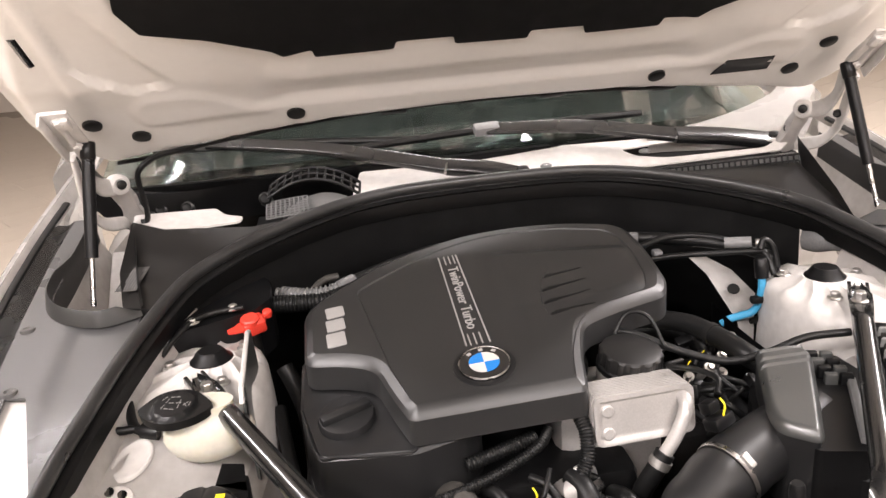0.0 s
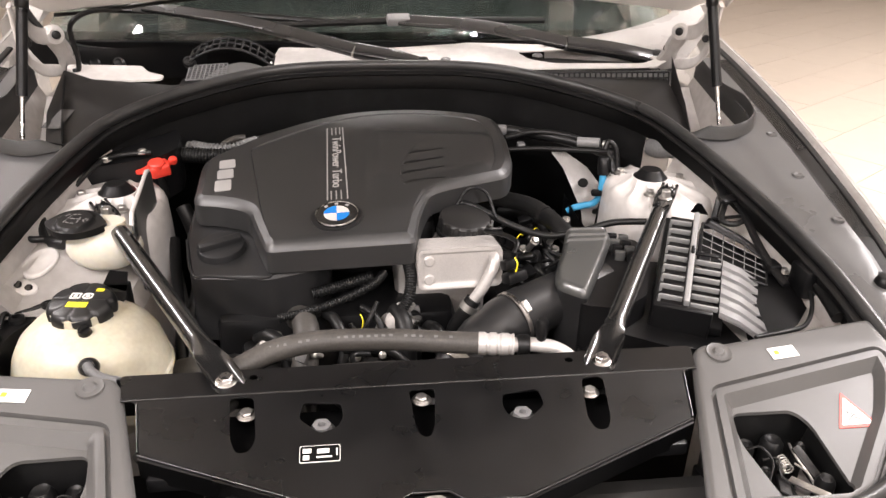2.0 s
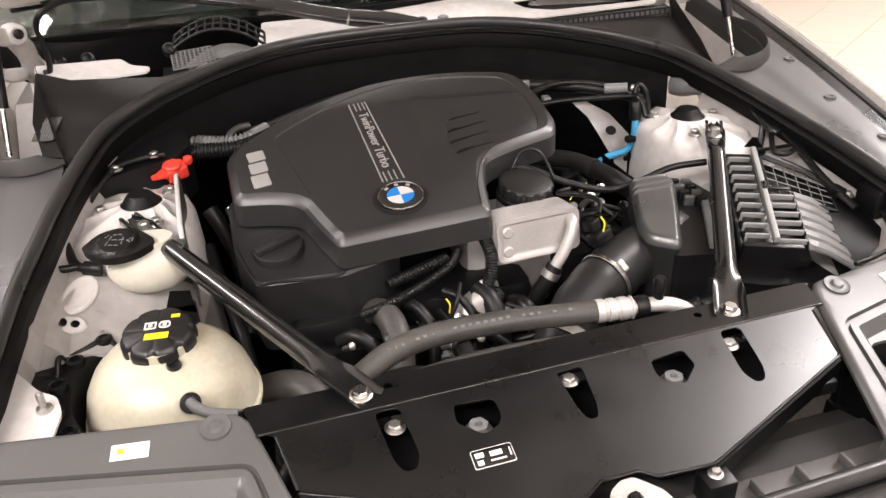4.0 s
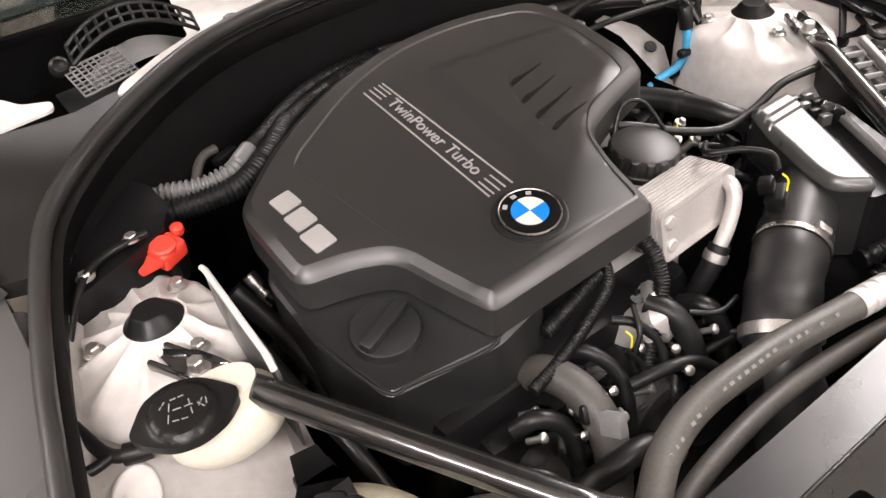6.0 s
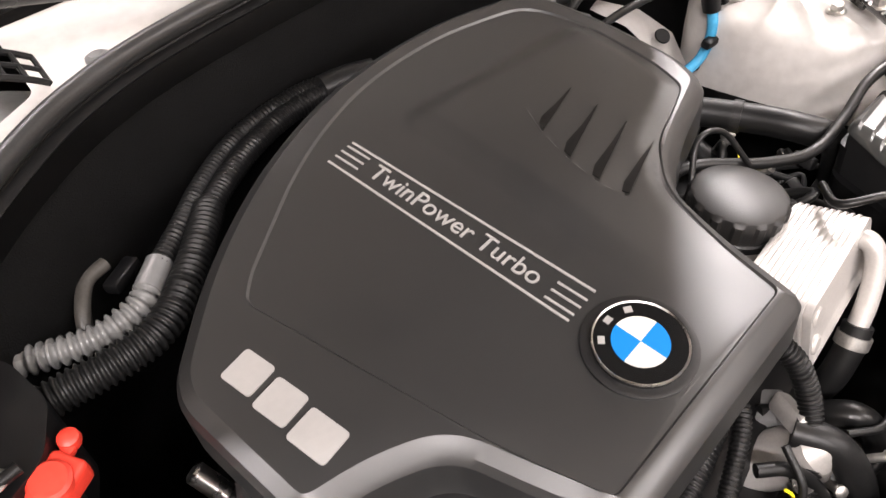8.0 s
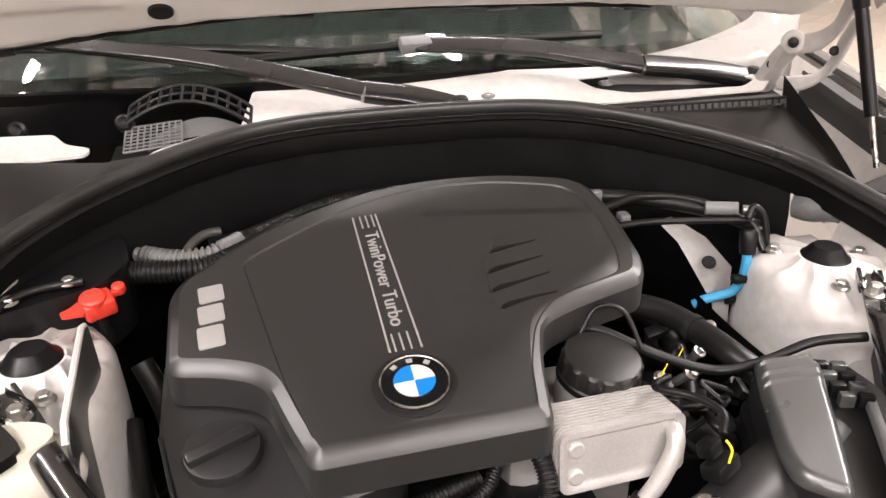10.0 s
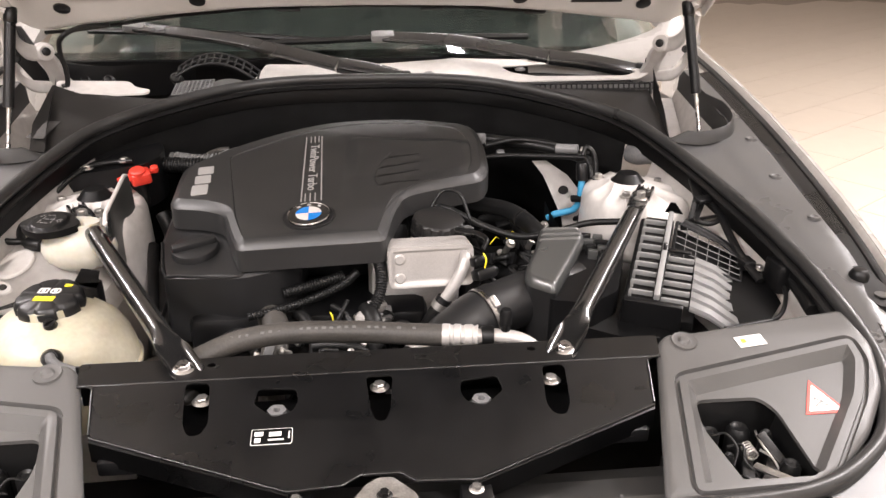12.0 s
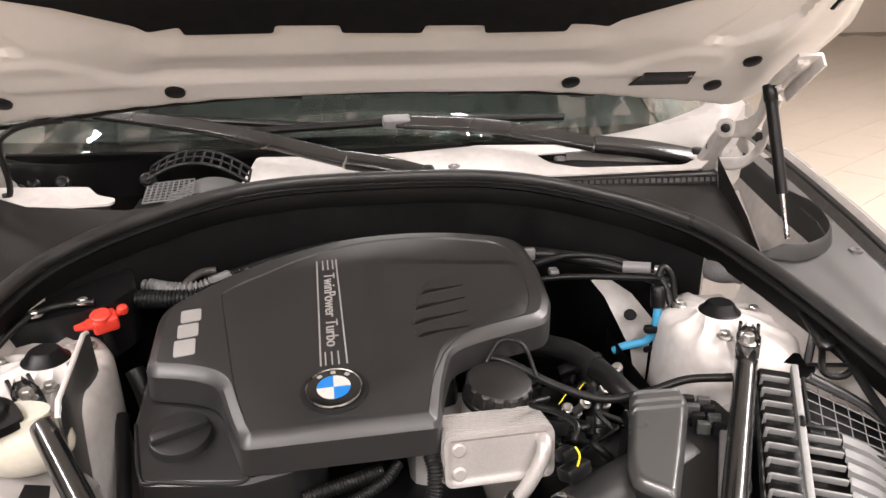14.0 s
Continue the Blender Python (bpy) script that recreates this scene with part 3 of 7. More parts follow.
box(bm, (0, -0.07, 0.742), (0.66, 0.11, 0.02), bev=0.004)
part("under_beam", bm, BLACK, carrier)
# oil notice
bm = B()
m = frame_at((-0.128, -0.122, float(CR(np.array(0), np.array(-0.122))) + 0.0006), (0, -0.26, 1))
plate(bm, fillet([(-0.024, -0.0115), (0.024, -0.0115), (0.024, 0.0115), (-0.024, 0.0115)], 0.003), lambda x, y: 0.0003 + 0 * x, 0.0006, m=m)
notice = part("notice", bm, PAPER, carrier, "small black notice with white oil symbols")
bm = B()
plate(bm, fillet([(-0.0232, -0.0107), (0.0232, -0.0107), (0.0232, 0.0107), (-0.0232, 0.0107)], 0.0026), lambda x, y: 0.0007 + 0 * x, 0.0006, m=m)
part("ground_colour", bm, E_BLACK, notice)
for c, s in (((-0.015, 0.004), (0.010, 0.006)), ((-0.016, -0.005), (0.007, 0.006)), ((0.004, 0.003), (0.014, 0.006)), ((0.005, -0.005), (0.018, 0.002)), ((0.020, 0.001), (0.0015, 0.010))):
    bm = B()
    box(bm, (c[0], c[1], 0.0009), (s[0], s[1], 0.0005), m, bev=0)
    part("symbol", bm, PAPER, notice)


# ---- strut braces ----
def strut_brace(s):
    top, low = Vector((s * 0.489, 0.403, 0.854)), Vector((s * 0.249, -0.002, 0.795))
    ob = thing("strut_brace", low, "black tubular steel strut brace with flattened bolted ends", "brace", "strut braces")
    d = (low - top)
    L = d.length
    d.normalize()
    bm = B()
    rows = []
    n = 20
    up = Vector((0, 0, 1))
    side = d.cross(up).normalized()
    nrm = side.cross(d)
    for i in range(61):
        t = -0.045 / L + (1 + 0.062 / L) * i / 60
        e0, e1 = (t * L), (L - t * L)
        flat = max(1 - min(1, max(0, (e0 - 0.012) / 0.055)), 1 - min(1, max(0, (e1 - 0.035) / 0.05)))
        w = 0.0150 + 0.0065 * flat * (1 if e1 < e0 else 0.3)
        h = 0.0150 * (1 - flat) + 0.003 * flat
        if e0 < -0.01:
            w *= max(0.25, 1 + (e0 + 0.01) / 0.045)
        p = top + d * (t * L) + nrm * (0.004 * (1 - flat))
        rows.append([bm.verts.new(p + side * (w * math.cos(2 * math.pi * j / n)) + nrm * (h * math.sin(2 * math.pi * j / n) + 0.010 * flat * abs(math.cos(2 * math.pi * j / n)) ** 6)) for j in range(n)])
    for a, b in zip(rows, rows[1:]):
        for j in range(n):
            ring(a[j], a[(j + 1) % n], b[(j + 1) % n], b[j], bm)
    bm.faces.new(rows[0][::-1])
    bm.faces.new(rows[-1])
    part("tube", bm, ENAMEL, ob)
    bolt(ob, low + Vector((0, 0, 0.002)), 0.0095, material=STEEL, h=0.008, axis=(0, -0.1, 1))
    for q in (-1, 1):
        bm = B()
        box(bm, (0, 0, 0), (0.044, 0.006, 0.012), frame_at(top - d * 0.028 + side * (q * 0.0125) + Vector((0, 0, 0.002)), nrm, d), bev=0.002)
        part("prong", bm, ENAMEL, ob)
    bolt(ob, top + Vector((0, 0, 0.002)), 0.0085, material=ZINC, h=0.014, name="upper_bolt")


strut_brace(-1)
strut_brace(1)


# ---- strut towers ----
def strut_tower(s):
    c = Vector((s * 0.498, 0.505, 0))
    ob = thing("strut_tower", (c.x, c.y, 0.45), "white painted ribbed strut tower dome with black cap", "strut tower", "strut towers")
    bm = B()
    prof = [(0.022, 0.858), (0.035, 0.858), (0.050, 0.852), (0.075, 0.845), (0.100, 0.838), (0.114, 0.830), (0.121, 0.816), (0.124, 0.78), (0.127, 0.70), (0.135, 0.60), (0.14, 0.45)]
    n = 96
    rows = []
    for i, (r, z) in enumerate(prof):
        row = []
        for j in range(n):
            a = 2 * math.pi * j / n
            k = 0.5 + 0.5 * math.cos(12 * a)
            lift = (0.007 * (k ** 3) - 0.004) * (1 if 2 <= i <= 4 else 0.5 if i == 5 else 0)
            x = r * math.cos(a) * (1.0 if i < 2 or s * math.cos(a) > 0 else 1 - 0.17 * min(i - 1, 2))
            y = r * math.sin(a) * (1 + (0.08 if i > 3 else 0))
            row.append(bm.verts.new((c.x + x, c.y + y, z + lift)))
        rows.append(row)
    for a, b in zip(rows, rows[1:]):
        for j in range(n):
            ring(a[j], a[(j + 1) % n], b[(j + 1) % n], b[j], bm)
    bm.faces.new(rows[0][::-1])
    part("dome", bm, WHITE_RAW, ob, angle=50)
    bm = B()
    lathe(bm, [(0.034, 0.852), (0.034, 0.857), (0.028, 0.861), (0.021, 0.871), (0.018, 0.8735), (0.0, 0.8735)], Matrix.Translation((c.x, c.y, 0)), 32, lambda a, i: 1 + (0.03 * math.cos(6 * a) if 2 <= i <= 4 else 0))
    part("rubber_cap", bm, BLACK, ob)
    for a in (250, 10, 130):
        x, y = c.x + 0.066 * math.cos(radians(a)) * s, c.y + 0.066 * math.sin(radians(a))
        bolt(ob, (x, y, 0.846), 0.008, name="nut", h=0.009)


strut_tower(-1)
strut_tower(1)

# ---- inner wings: the white side walls of the bay ----
INNER = {}
TILT = lambda y: float(np.interp(y, [0.22, 0.30, 0.38, 0.46], [-0.018, -0.008, 0.014, 0.02]))
for s in (-1, 1):
    bm = B()
    rows = []
    for y in (-0.26, -0.12, -0.02, 0.06, 0.14, 0.22, 0.30, 0.38, 0.46, 0.52, 0.57):
        xs = np.interp(y, [h[1] for h in HALF[3:-1]], [h[0] for h in HALF[3:-1]])
        z0 = hoodplane(0, y) - 0.02
        k = float(np.clip((y - 0.25) / 0.15, 0, 1))
        rows.append([Vector((s * (xs + 0.012), y, z0)), Vector((s * (xs - 0.002), y, z0 - 0.016)), Vector((s * (xs - 0.010), y, z0 - 0.042)), Vector((s * (xs - 0.034), y, z0 - 0.056)), Vector((s * (xs - 0.085), y, z0 - 0.062)),
                     Vector((s * (xs - 0.135), y, z0 - 0.072 + 0.01 * k)), Vector((s * (xs - 0.185), y, z0 - 0.085)), Vector((s * (xs - 0.205), y, z0 - 0.11)), Vector((s * (xs - 0.21), y, z0 - 0.17)), Vector((s * (xs - 0.21), y, 0.42))])
    if s < 0:
        for y, r in zip((-0.26, -0.12, -0.02, 0.06, 0.14, 0.22), rows):
            for j in range(2, len(r)):
                r[j] = Vector((r[1].x + 0.003 * (j - 1), 0.247 if y > 0.2 else y, max(0.42, r[1].z - 0.05 * (j - 1))))
        rows.insert(6, [v + Vector((0, 0.032 - 0.08, 0)) for v in rows[6]])
    if s < 0:
        for r in rows:
            if r[0].y > 0.2:
                for j in range(3, 6):
                    r[j] += Vector((0, 0, TILT(r[0].y)))
    for r in rows:
        if r[0].y >= 0.38:
            for j in range(5, len(r)):
                r[j] = Vector((r[4].x - s * 0.012 * min(j - 4, 2), r[j].y, max(0.42, r[4].z - 0.06 * (j - 4))))
    loft(bm, rows, 0.002)
    w = thing("inner_wing", (s * 0.6, 0.3, 0.42), "white painted inner wing panel beside the strut tower", "body panel", "inner wings")
    part("panel", bm, WHITE_RAW, w, angle=24)
    INNER[s] = w

# ---- bay floor and firewall ----
bm = B()
box(bm, (0, 0.3, 0.40), (1.5, 1.3, 0.04), bev=0.005)
tray = thing("undertray", (0, 0.3, 0.0), "black plastic undertray beneath the engine", "tray")
part("sheet", bm, BLACK, tray)
for x in (-0.7, 0.7):
    for y in (-0.3, 0.9):
        bm = B()
        box(bm, (x, y, 0.19), (0.04, 0.04, 0.38), bev=0.005)
        part("stay", bm, BLACK, tray)
fw = thing("firewall_liner", (0, 0.87, 0.42), "matt black insulating liner on the firewall", "liner")
bm = B()
rows = []
half = [p for p in HALF if p[1] > 0.57]
line = [(-x, y) for x, y in half] + [(x, y) for x, y in half[-2::-1]]
line = [(p.x, p.y) for p in spline([(x, y, 0) for x, y in line], 6)]
for off, dz in ((0.004, -0.012), (-0.006, -0.035), (-0.02, -0.06), (-0.03, -0.12), (-0.01, -0.2), (0.01, -0.35), (0.01, -0.52)):
    rows.append([Vector((x * (1 + off), y + off, hoodplane(x, y) + dz)) for x, y in line])
loft(bm, rows, 0.006)
part("mat", bm, FLEECE, fw, angle=60)
for x, y, z in ((-0.268, 0.846, 0.881), (0.236, 0.846, 0.887)):
    bm = B()
    lathe(bm, [(0.019, -0.004), (0.018, 0.002), (0.010, 0.004), (0.007, 0.009), (0, 0.010)], frame_at((x, y, z), (0, -1, 0.1)), 24)
    part("clip", bm, MATT, fw)


# ---- corner covers in front ----
def corner_cover(s):
    ob = thing("corner_cover", (s * 0.5, -0.1, 0.70), "dark grey plastic corner cover with recessed field and opening", "cover panel", "corner covers")
    H = lambda x, y: 0.803 + 0.235 * np.minimum(y, 0.0) + 0.10 * np.maximum(y, 0)
    out = fillet([(s * 0.376, -0.006), (s * 0.392, 0.014), (s * 0.425, 0.014), (s * 0.672, 0.052), (s * 0.672, -0.03), (s * 0.645, -0.10), (s * 0.590, -0.165), (s * 0.53, -0.213), (s * 0.478, -0.238), (s * 0.307, -0.241)], 0.012, 4)
    inn = fillet([(s * 0.384, -0.066), (s * 0.648, -0.014), (s * 0.644, -0.055), (s * 0.608, -0.115), (s * 0.505, -0.230), (s * 0.345, -0.234)], 0.012, 4)
    hole = fillet([(s * 0.397, -0.092), (s * 0.482, -0.093), (s * 0.496, -0.116), (s * 0.503, -0.208), (s * 0.492, -0.224), (s * 0.414, -0.224), (s * 0.392, -0.136)], 0.014, 5)

    def h(x, y):
        d = away(inn, x, y)
        i = inside(inn, x, y)
        e = away(out, x, y)
        groove = np.where(~i & (d < 0.0058) & (d > 0.0008), -0.006, 0)
        return H(x, y) - np.where(i, 0.014 * np.clip((d - 0.010) / 0.012, 0, 1), 0) + groove - 0.006 * np.clip(1 - e / 0.006, 0, 1) ** 2
    bm = B()
    ring_lines = [close(inset(inn, d)) for d in (0.0, -0.001, -0.0055, -0.0065, 0.010, 0.022)]
    plate(bm, out, h, 0.005, [hole], step=0.009, lines=ring_lines + [close(inset(out, 0.006)), close(inset(out, 0.003))])
    part("panel", bm, GREY_TRIM, ob, angle=35)
    bm = B()
    lathe(bm, [(0.018, -0.002), (0.017, 0.0015), (0.013, 0.0005), (0.009, 0.001), (0.006, 0.004), (0, 0.0045)], frame_at((s * 0.414, -0.006, float(H(np.array(0), np.array(-0.006))) + 0.001), (0, -0.2, 1)), 28)
    part("clip", bm, GREY_TRIM, ob)
    m = frame_at((s * 0.505, -0.012, float(H(np.array(0), np.array(-0.012))) + 0.001), (0, -0.235, 1), (1, 0.12 * s, 0))
    bm = B()
    box(bm, (0, 0, 0), (0.040, 0.020, 0.0006), m, bev=0)
    st = part("sticker", bm, PAPER, ob, "small white sticker")
    bm = B()
    box(bm, (-0.010, 0.001, 0.0005), (0.007, 0.007, 0.0004), m, bev=0)
    part("dot", bm, YELLOW, st)
    # warning triangle
    m = frame_at((0, 0, float(H(np.array(0.0), np.array(0.0))) - 0.0135), (0, -0.235, 1))
    raw = [(0.560, -0.071), (0.529, -0.126), (0.586, -0.126)] if s > 0 else [(-0.560, -0.071), (-0.586, -0.126), (-0.529, -0.126)]
    tri = [(x, y * 1.027) for x, y in raw]
    gx, gy = sum(p[0] for p in tri) / 3, sum(p[1] for p in tri) / 3
    tri2 = [(gx + (x - gx) * 0.78, gy + (y - gy) * 0.78) for x, y in tri]
    bm = B()
    plate(bm, fillet(tri, 0.002, 2), lambda x, y: 0.0006 + 0 * x, 0.0006, m=m)
    wt = part("warning_triangle", bm, WARN, ob, "white warning triangle with red border")
    bm = B()
    plate(bm, fillet(tri2, 0.002, 2), lambda x, y: 0.0010 + 0 * x, 0.0006, m=m)
    part("field", bm, PAPER, wt)
    for c, z, l in (((-0.008, -0.008), 35, 0.016), ((-0.004, -0.002), -40, 0.012), ((0.002, -0.012), -20, 0.010), ((-0.012, 0.002), 70, 0.008)):
        bm = B()
        box(bm, (0, 0, 0), (l, 0.0016, 0.0004), m @ pose(gx + c[0] * 0.7 + 0.002, gy + c[1] * 0.7 + 0.003, 0.0013, 0, 0, z), bev=0)
        part("symbol", bm, GREY_PRINT, wt)
    # levers and springs in the opening
    lock = thing("lamp_bracket", (s * 0.45, -0.16, 0.60), "dark metal levers and springs in the corner opening", "mechanism", "lamp brackets")
    bm = B()
    box(bm, (s * 0.45, -0.16, 0.655), (0.16, 0.17, 0.03), bev=0.004)
    # rear and side walls are added in black to darken the opening
    box(bm, (s * 0.45, -0.082, 0.688), (0.15, 0.012, 0.145), bev=0.003)
    for x in (0.384, 0.512):
        box(bm, (0, 0, 0), (0.008, 0.15, 0.115), pose(s * x, -0.16, 0.687, 13, 0, 0), bev=0.003)
    part("base", bm, RUBBER, lock)
    for i, (dx, dy, dz, a, b2, l, w) in enumerate(((-0.010, -0.020, 0.0, 62, 20, 0.055, 0.016), (0.016, -0.030, 0.004, -58, -10, 0.050, 0.010), (0.030, 0.004, 0.012, -62, 30, 0.045, 0.012), (-0.03, 0.0, -0.01, 15, 0, 0.03, 0.006), (0.0, -0.04, -0.012, -80, 10, 0.04, 0.014))):
        bm = B()
        box(bm, (0, 0, 0), (l, w, 0.004), pose(s * 0.445 + dx * s, -0.158 + dy, 0.722 + dz, 15, b2, a * s), bev=0.0015)
        part("lever", bm, (DARK, ZINC, DARK, BLACK, DARK)[i], lock)
    bm = B()
    sp = [Vector((s * 0.448 + 0.0065 * math.cos(k * 0.7), -0.140 - 0.00045 * k, 0.730 + 0.0065 * math.sin(k * 0.7))) for k in range(48)]
    sweep(bm, sp, 0.0011, 6)
    part("spring", bm, ZINC, lock)
    for k, pts in enumerate(([(0.425, -0.14, 0.73), (0.44, -0.148, 0.737), (0.437, -0.165, 0.727), (0.45, -0.18, 0.715)], [(0.462, -0.15, 0.73), (0.472, -0.165, 0.727), (0.476, -0.185, 0.715)], [(0.41, -0.125, 0.735), (0.425, -0.13, 0.742), (0.432, -0.15, 0.735), (0.42, -0.17, 0.725)], [(0.47, -0.12, 0.735), (0.463, -0.14, 0.74), (0.47, -0.158, 0.73), (0.485, -0.17, 0.72)])):
        bm = B()
        sweep(bm, spline([(s * x, y, z) for x, y, z in pts], 5), 0.0016, 8)
        part("hook", bm, ZINC if k % 2 else DARK, lock)
    for dx, dy, r in ((-0.035, 0.040, 0.012), (0.004, 0.044, 0.015), (0.034, 0.030, 0.008), (-0.032, -0.008, 0.007), (0.035, -0.03, 0.012)):
        bm = B()
        lathe(bm, [(r, 0.64), (r, 0.730), (r * 0.7, 0.737), (r * 0.4, 0.734), (0, 0.734)], Matrix.Translation((s * 0.448 + dx * s, -0.155 + dy, 0)), 16)
        part("pin", bm, RUBBER, lock)


corner_cover(-1)
corner_cover(1)


# ---- wings and their trims ----
def wing(s):
    ob = thing("front_wing", (s * 0.87, 0.3, 0.3), "white painted front wing of the car", "car wing", "front wings")
    ys = [-0.30, -0.2, -0.1, 0.0, 0.1, 0.2, 0.35, 0.5, 0.7, 0.9, 1.1, 1.4]
    edge = [0.64, 0.70, 0.745, 0.778, 0.800, 0.820, 0.842, 0.855, 0.866, 0.866, 0.856, 0.84]
    rows, flange = [], []
    for y, e in zip(ys, edge):
        z = hoodplane(0, y) + 0.004
        flange.append([Vector((s * (e - 0.014), y, z - 0.03)), Vector((s * (e - 0.005), y, z - 0.006)), Vector((s * (e - 0.0006), y, z - 0.0012))])
        rows.append([Vector((s * e, y, z)), Vector((s * (e + 0.010), y, z - 0.002)), Vector((s * (e + 0.026), y, z - 0.018)), Vector((s * (e + 0.042), y, z - 0.06)),
                     Vector((s * (e + 0.058), y, z - 0.15)), Vector((s * (e + 0.062), y, z - 0.25)), Vector((s * (e + 0.05), y, 0.32))])
    bm = B()
    loft(bm, rows, 0.0015)
    part("skin", bm, WHITE, ob, angle=70)
    bm = B()
    loft(bm, flange, 0.0015)
    part("flange", bm, WHITE_RAW, ob, angle=70)
    tr = thing("wing_trim", (s * 0.76, 0.3, 0.80), "dark grey plastic trim between seal and wing", "trim panel", "wing trims")
    inner = [(s * (x + 0.006), y) for x, y in HALF[3:14]]
    pocket = [(0.612, 0.600), (0.628, 0.592), (0.660, 0.582), (0.690, 0.586), (0.730, 0.606), (0.758, 0.640), (0.770, 0.690), (0.766, 0.770), (0.764, 0.95)]
    outer = [(s * (np.interp(y, ys, edge) - (0.062 if y > 0.3 else 0.04 if y > 0 else 0.016)), y) for y in (0.95, 0.8, 0.62, 0.5, 0.35, 0.2, 0.1, 0.0, -0.1, -0.2, -0.29)]
    out = inner[:-1] + [(s * x, y) for x, y in pocket] + outer + [(s * 0.52, -0.285)]
    hol = []
    if s < 0:
        hol = [fillet([(-0.735, 0.425), (-0.765, 0.43), (-0.745, 0.165), (-0.680, 0.175), (-0.673, 0.225)], 0.003, 2)]
    out = fillet(out, 0.008, 3)

    def h(x, y):
        x = np.abs(x)
        z = hoodplane(x, y) - 0.006
        z = z + 0.004 * np.clip((x - 0.70) / 0.02, 0, 1) - 0.008 * np.clip((x - np.interp(y, ys, edge) + 0.055) / 0.015, 0, 1)
        return z
    bm = B()
    plate(bm, out, h, 0.004, hol, step=0.015)
    part("panel", bm, TRIM_SATIN, tr, angle=40)
    rim = spline([(s * x, y, hoodplane(0, y)) for x, y in pocket], 6)
    bm = B()
    lift = [0.022 * min(1, max(0.1, (abs(p.x) - 0.612) / 0.03)) * min(1, max(0.2, (0.82 - p.y) / 0.1)) for p in rim]
    outw = [Vector((p.x - s * 0.69, p.y - 0.75, 0)).normalized() for p in rim]
    loft(bm, [[p + o * 0.011 + Vector((0, 0, -0.004)) for p, o in zip(rim, outw)], [p + o * 0.006 + Vector((0, 0, h * 0.8)) for p, o, h in zip(rim, outw, lift)], [p + o * 0.002 + Vector((0, 0, h)) for p, o, h in zip(rim, outw, lift)], [p + Vector((0, 0, h - 0.002)) for p, h in zip(rim, lift)], [p + Vector((0, 0, -0.02)) for p in rim], [p + Vector((0, 0.004, -0.05)) for p in rim]], 0.002)
    part("pocket_rim", bm, GREY_TRIM, tr, "raised grey rim of the strut pocket", angle=60)
    bm = B()
    fl = [[p + Vector((0, 0.004, -0.05)) for p in rim], [Vector((s * (0.69 + 0.4 * (abs(p.x) - 0.69)), max(p.y + 0.05, 0.70), 0.80)) for p in rim], [Vector((s * (0.70 + 0.3 * (abs(p.x) - 0.69)), max(p.y + 0.10, 0.88), 0.93)) for p in rim]]
    loft(bm, fl, 0.003)
    part("pocket_floor", bm, WHITE_RAW, tr, "white painted pocket floor", angle=60)
    bm = B()
    loft(bm, [[Vector((s * (np.interp(y, ys, edge) - o), y, hoodplane(0, y) - 0.006 - d)) for o, d in ((0.066, -0.0035), (0.060, -0.0030), (0.054, 0.002), (0.046, 0.004), (0.030, 0.001), (0.016, 0.006), (0.008, 0.002))] for y in np.linspace(-0.2, 0.95, 24)], 0.002)
    part("channel", bm, ARM, tr, "dark channel beside the wing edge", angle=60)
    bm = B()
    ln = spline([(s * (np.interp(y, ys, edge) - 0.014), y, hoodplane(0, y) - 0.010) for y in (-0.2, -0.1, 0.0, 0.15, 0.3, 0.5, 0.7, 0.9, 1.05)], 6)
    sweep(bm, ln, 0.008, 8, flat=0.6)
    part("edge_seal", bm, RUBBER, tr)
    for x, y in ((0.762, 0.44), (0.782, 0.59), (0.765, 0.30), (0.70, 0.005)):
        bm = B()
        lathe(bm, [(0.012, -0.002), (0.011, 0.003), (0.007, 0.0035), (0.004, 0.001), (0, 0.001)], Matrix.Translation((s * x, y, float(h(np.array([x]), np.array([y]))[0]))), 20)
        part("clip", bm, GREY_TRIM, tr)
    # bracket plate with rubber stop near the headlamp
    x, y = s * 0.755, 0.115
    z = float(h(np.array([0.755]), np.array([0.115]))[0])
    bm = B()
    plate(bm, fillet([(x - 0.028, y + 0.045), (x + 0.02, y + 0.05), (x + 0.03, y - 0.04), (x - 0.012, y - 0.055)], 0.018, 5), lambda a, b: z + 0.003 + 0.205 * (b - y), 0.006)
    pl = part("stop_plate", bm, BLACK, tr)
    bm = B()
    lathe(bm, [(0.015, 0), (0.015, 0.008), (0.011, 0.016), (0.009, 0.017), (0, 0.016)], Matrix.Translation((x - 0.004, y + 0.02, z + 0.004)), 24)
    part("rubber_stop", bm, RUBBER, pl)
    bm = B()
    lathe(bm, [(0.010, 0), (0.010, 0.002), (0, 0.002)], Matrix.Translation((x + 0.006, y - 0.025, z - 0.002)), 20)
    part("cap", bm, GREY_TRIM, pl)
    if s < 0:
        rail = thing("wing_rail", (-0.72, 0.3, 0.7), "white painted wing rail showing through the trim", "body panel")
        bm = B()
        plate(bm, fillet([(-0.70, 0.46), (-0.775, 0.46), (-0.757, 0.145), (-0.668, 0.155), (-0.66, 0.24)], 0.005, 2), lambda x, y: hoodplane(x, y) - 0.013, 0.03, step=0.04)
        part("panel", bm, WHITE_RAW, rail)
        bm = B()
        lathe(bm, [(0.017, 0), (0.017, 0.003), (0.013, 0.005), (0.004, 0.004), (0, 0.003)], Matrix.Translation((-0.722, 0.200, hoodplane(0, 0.2) - 0.013)), 28)
        part("rubber_stop", bm, RUBBER, rail)


wing(-1)
wing(1)

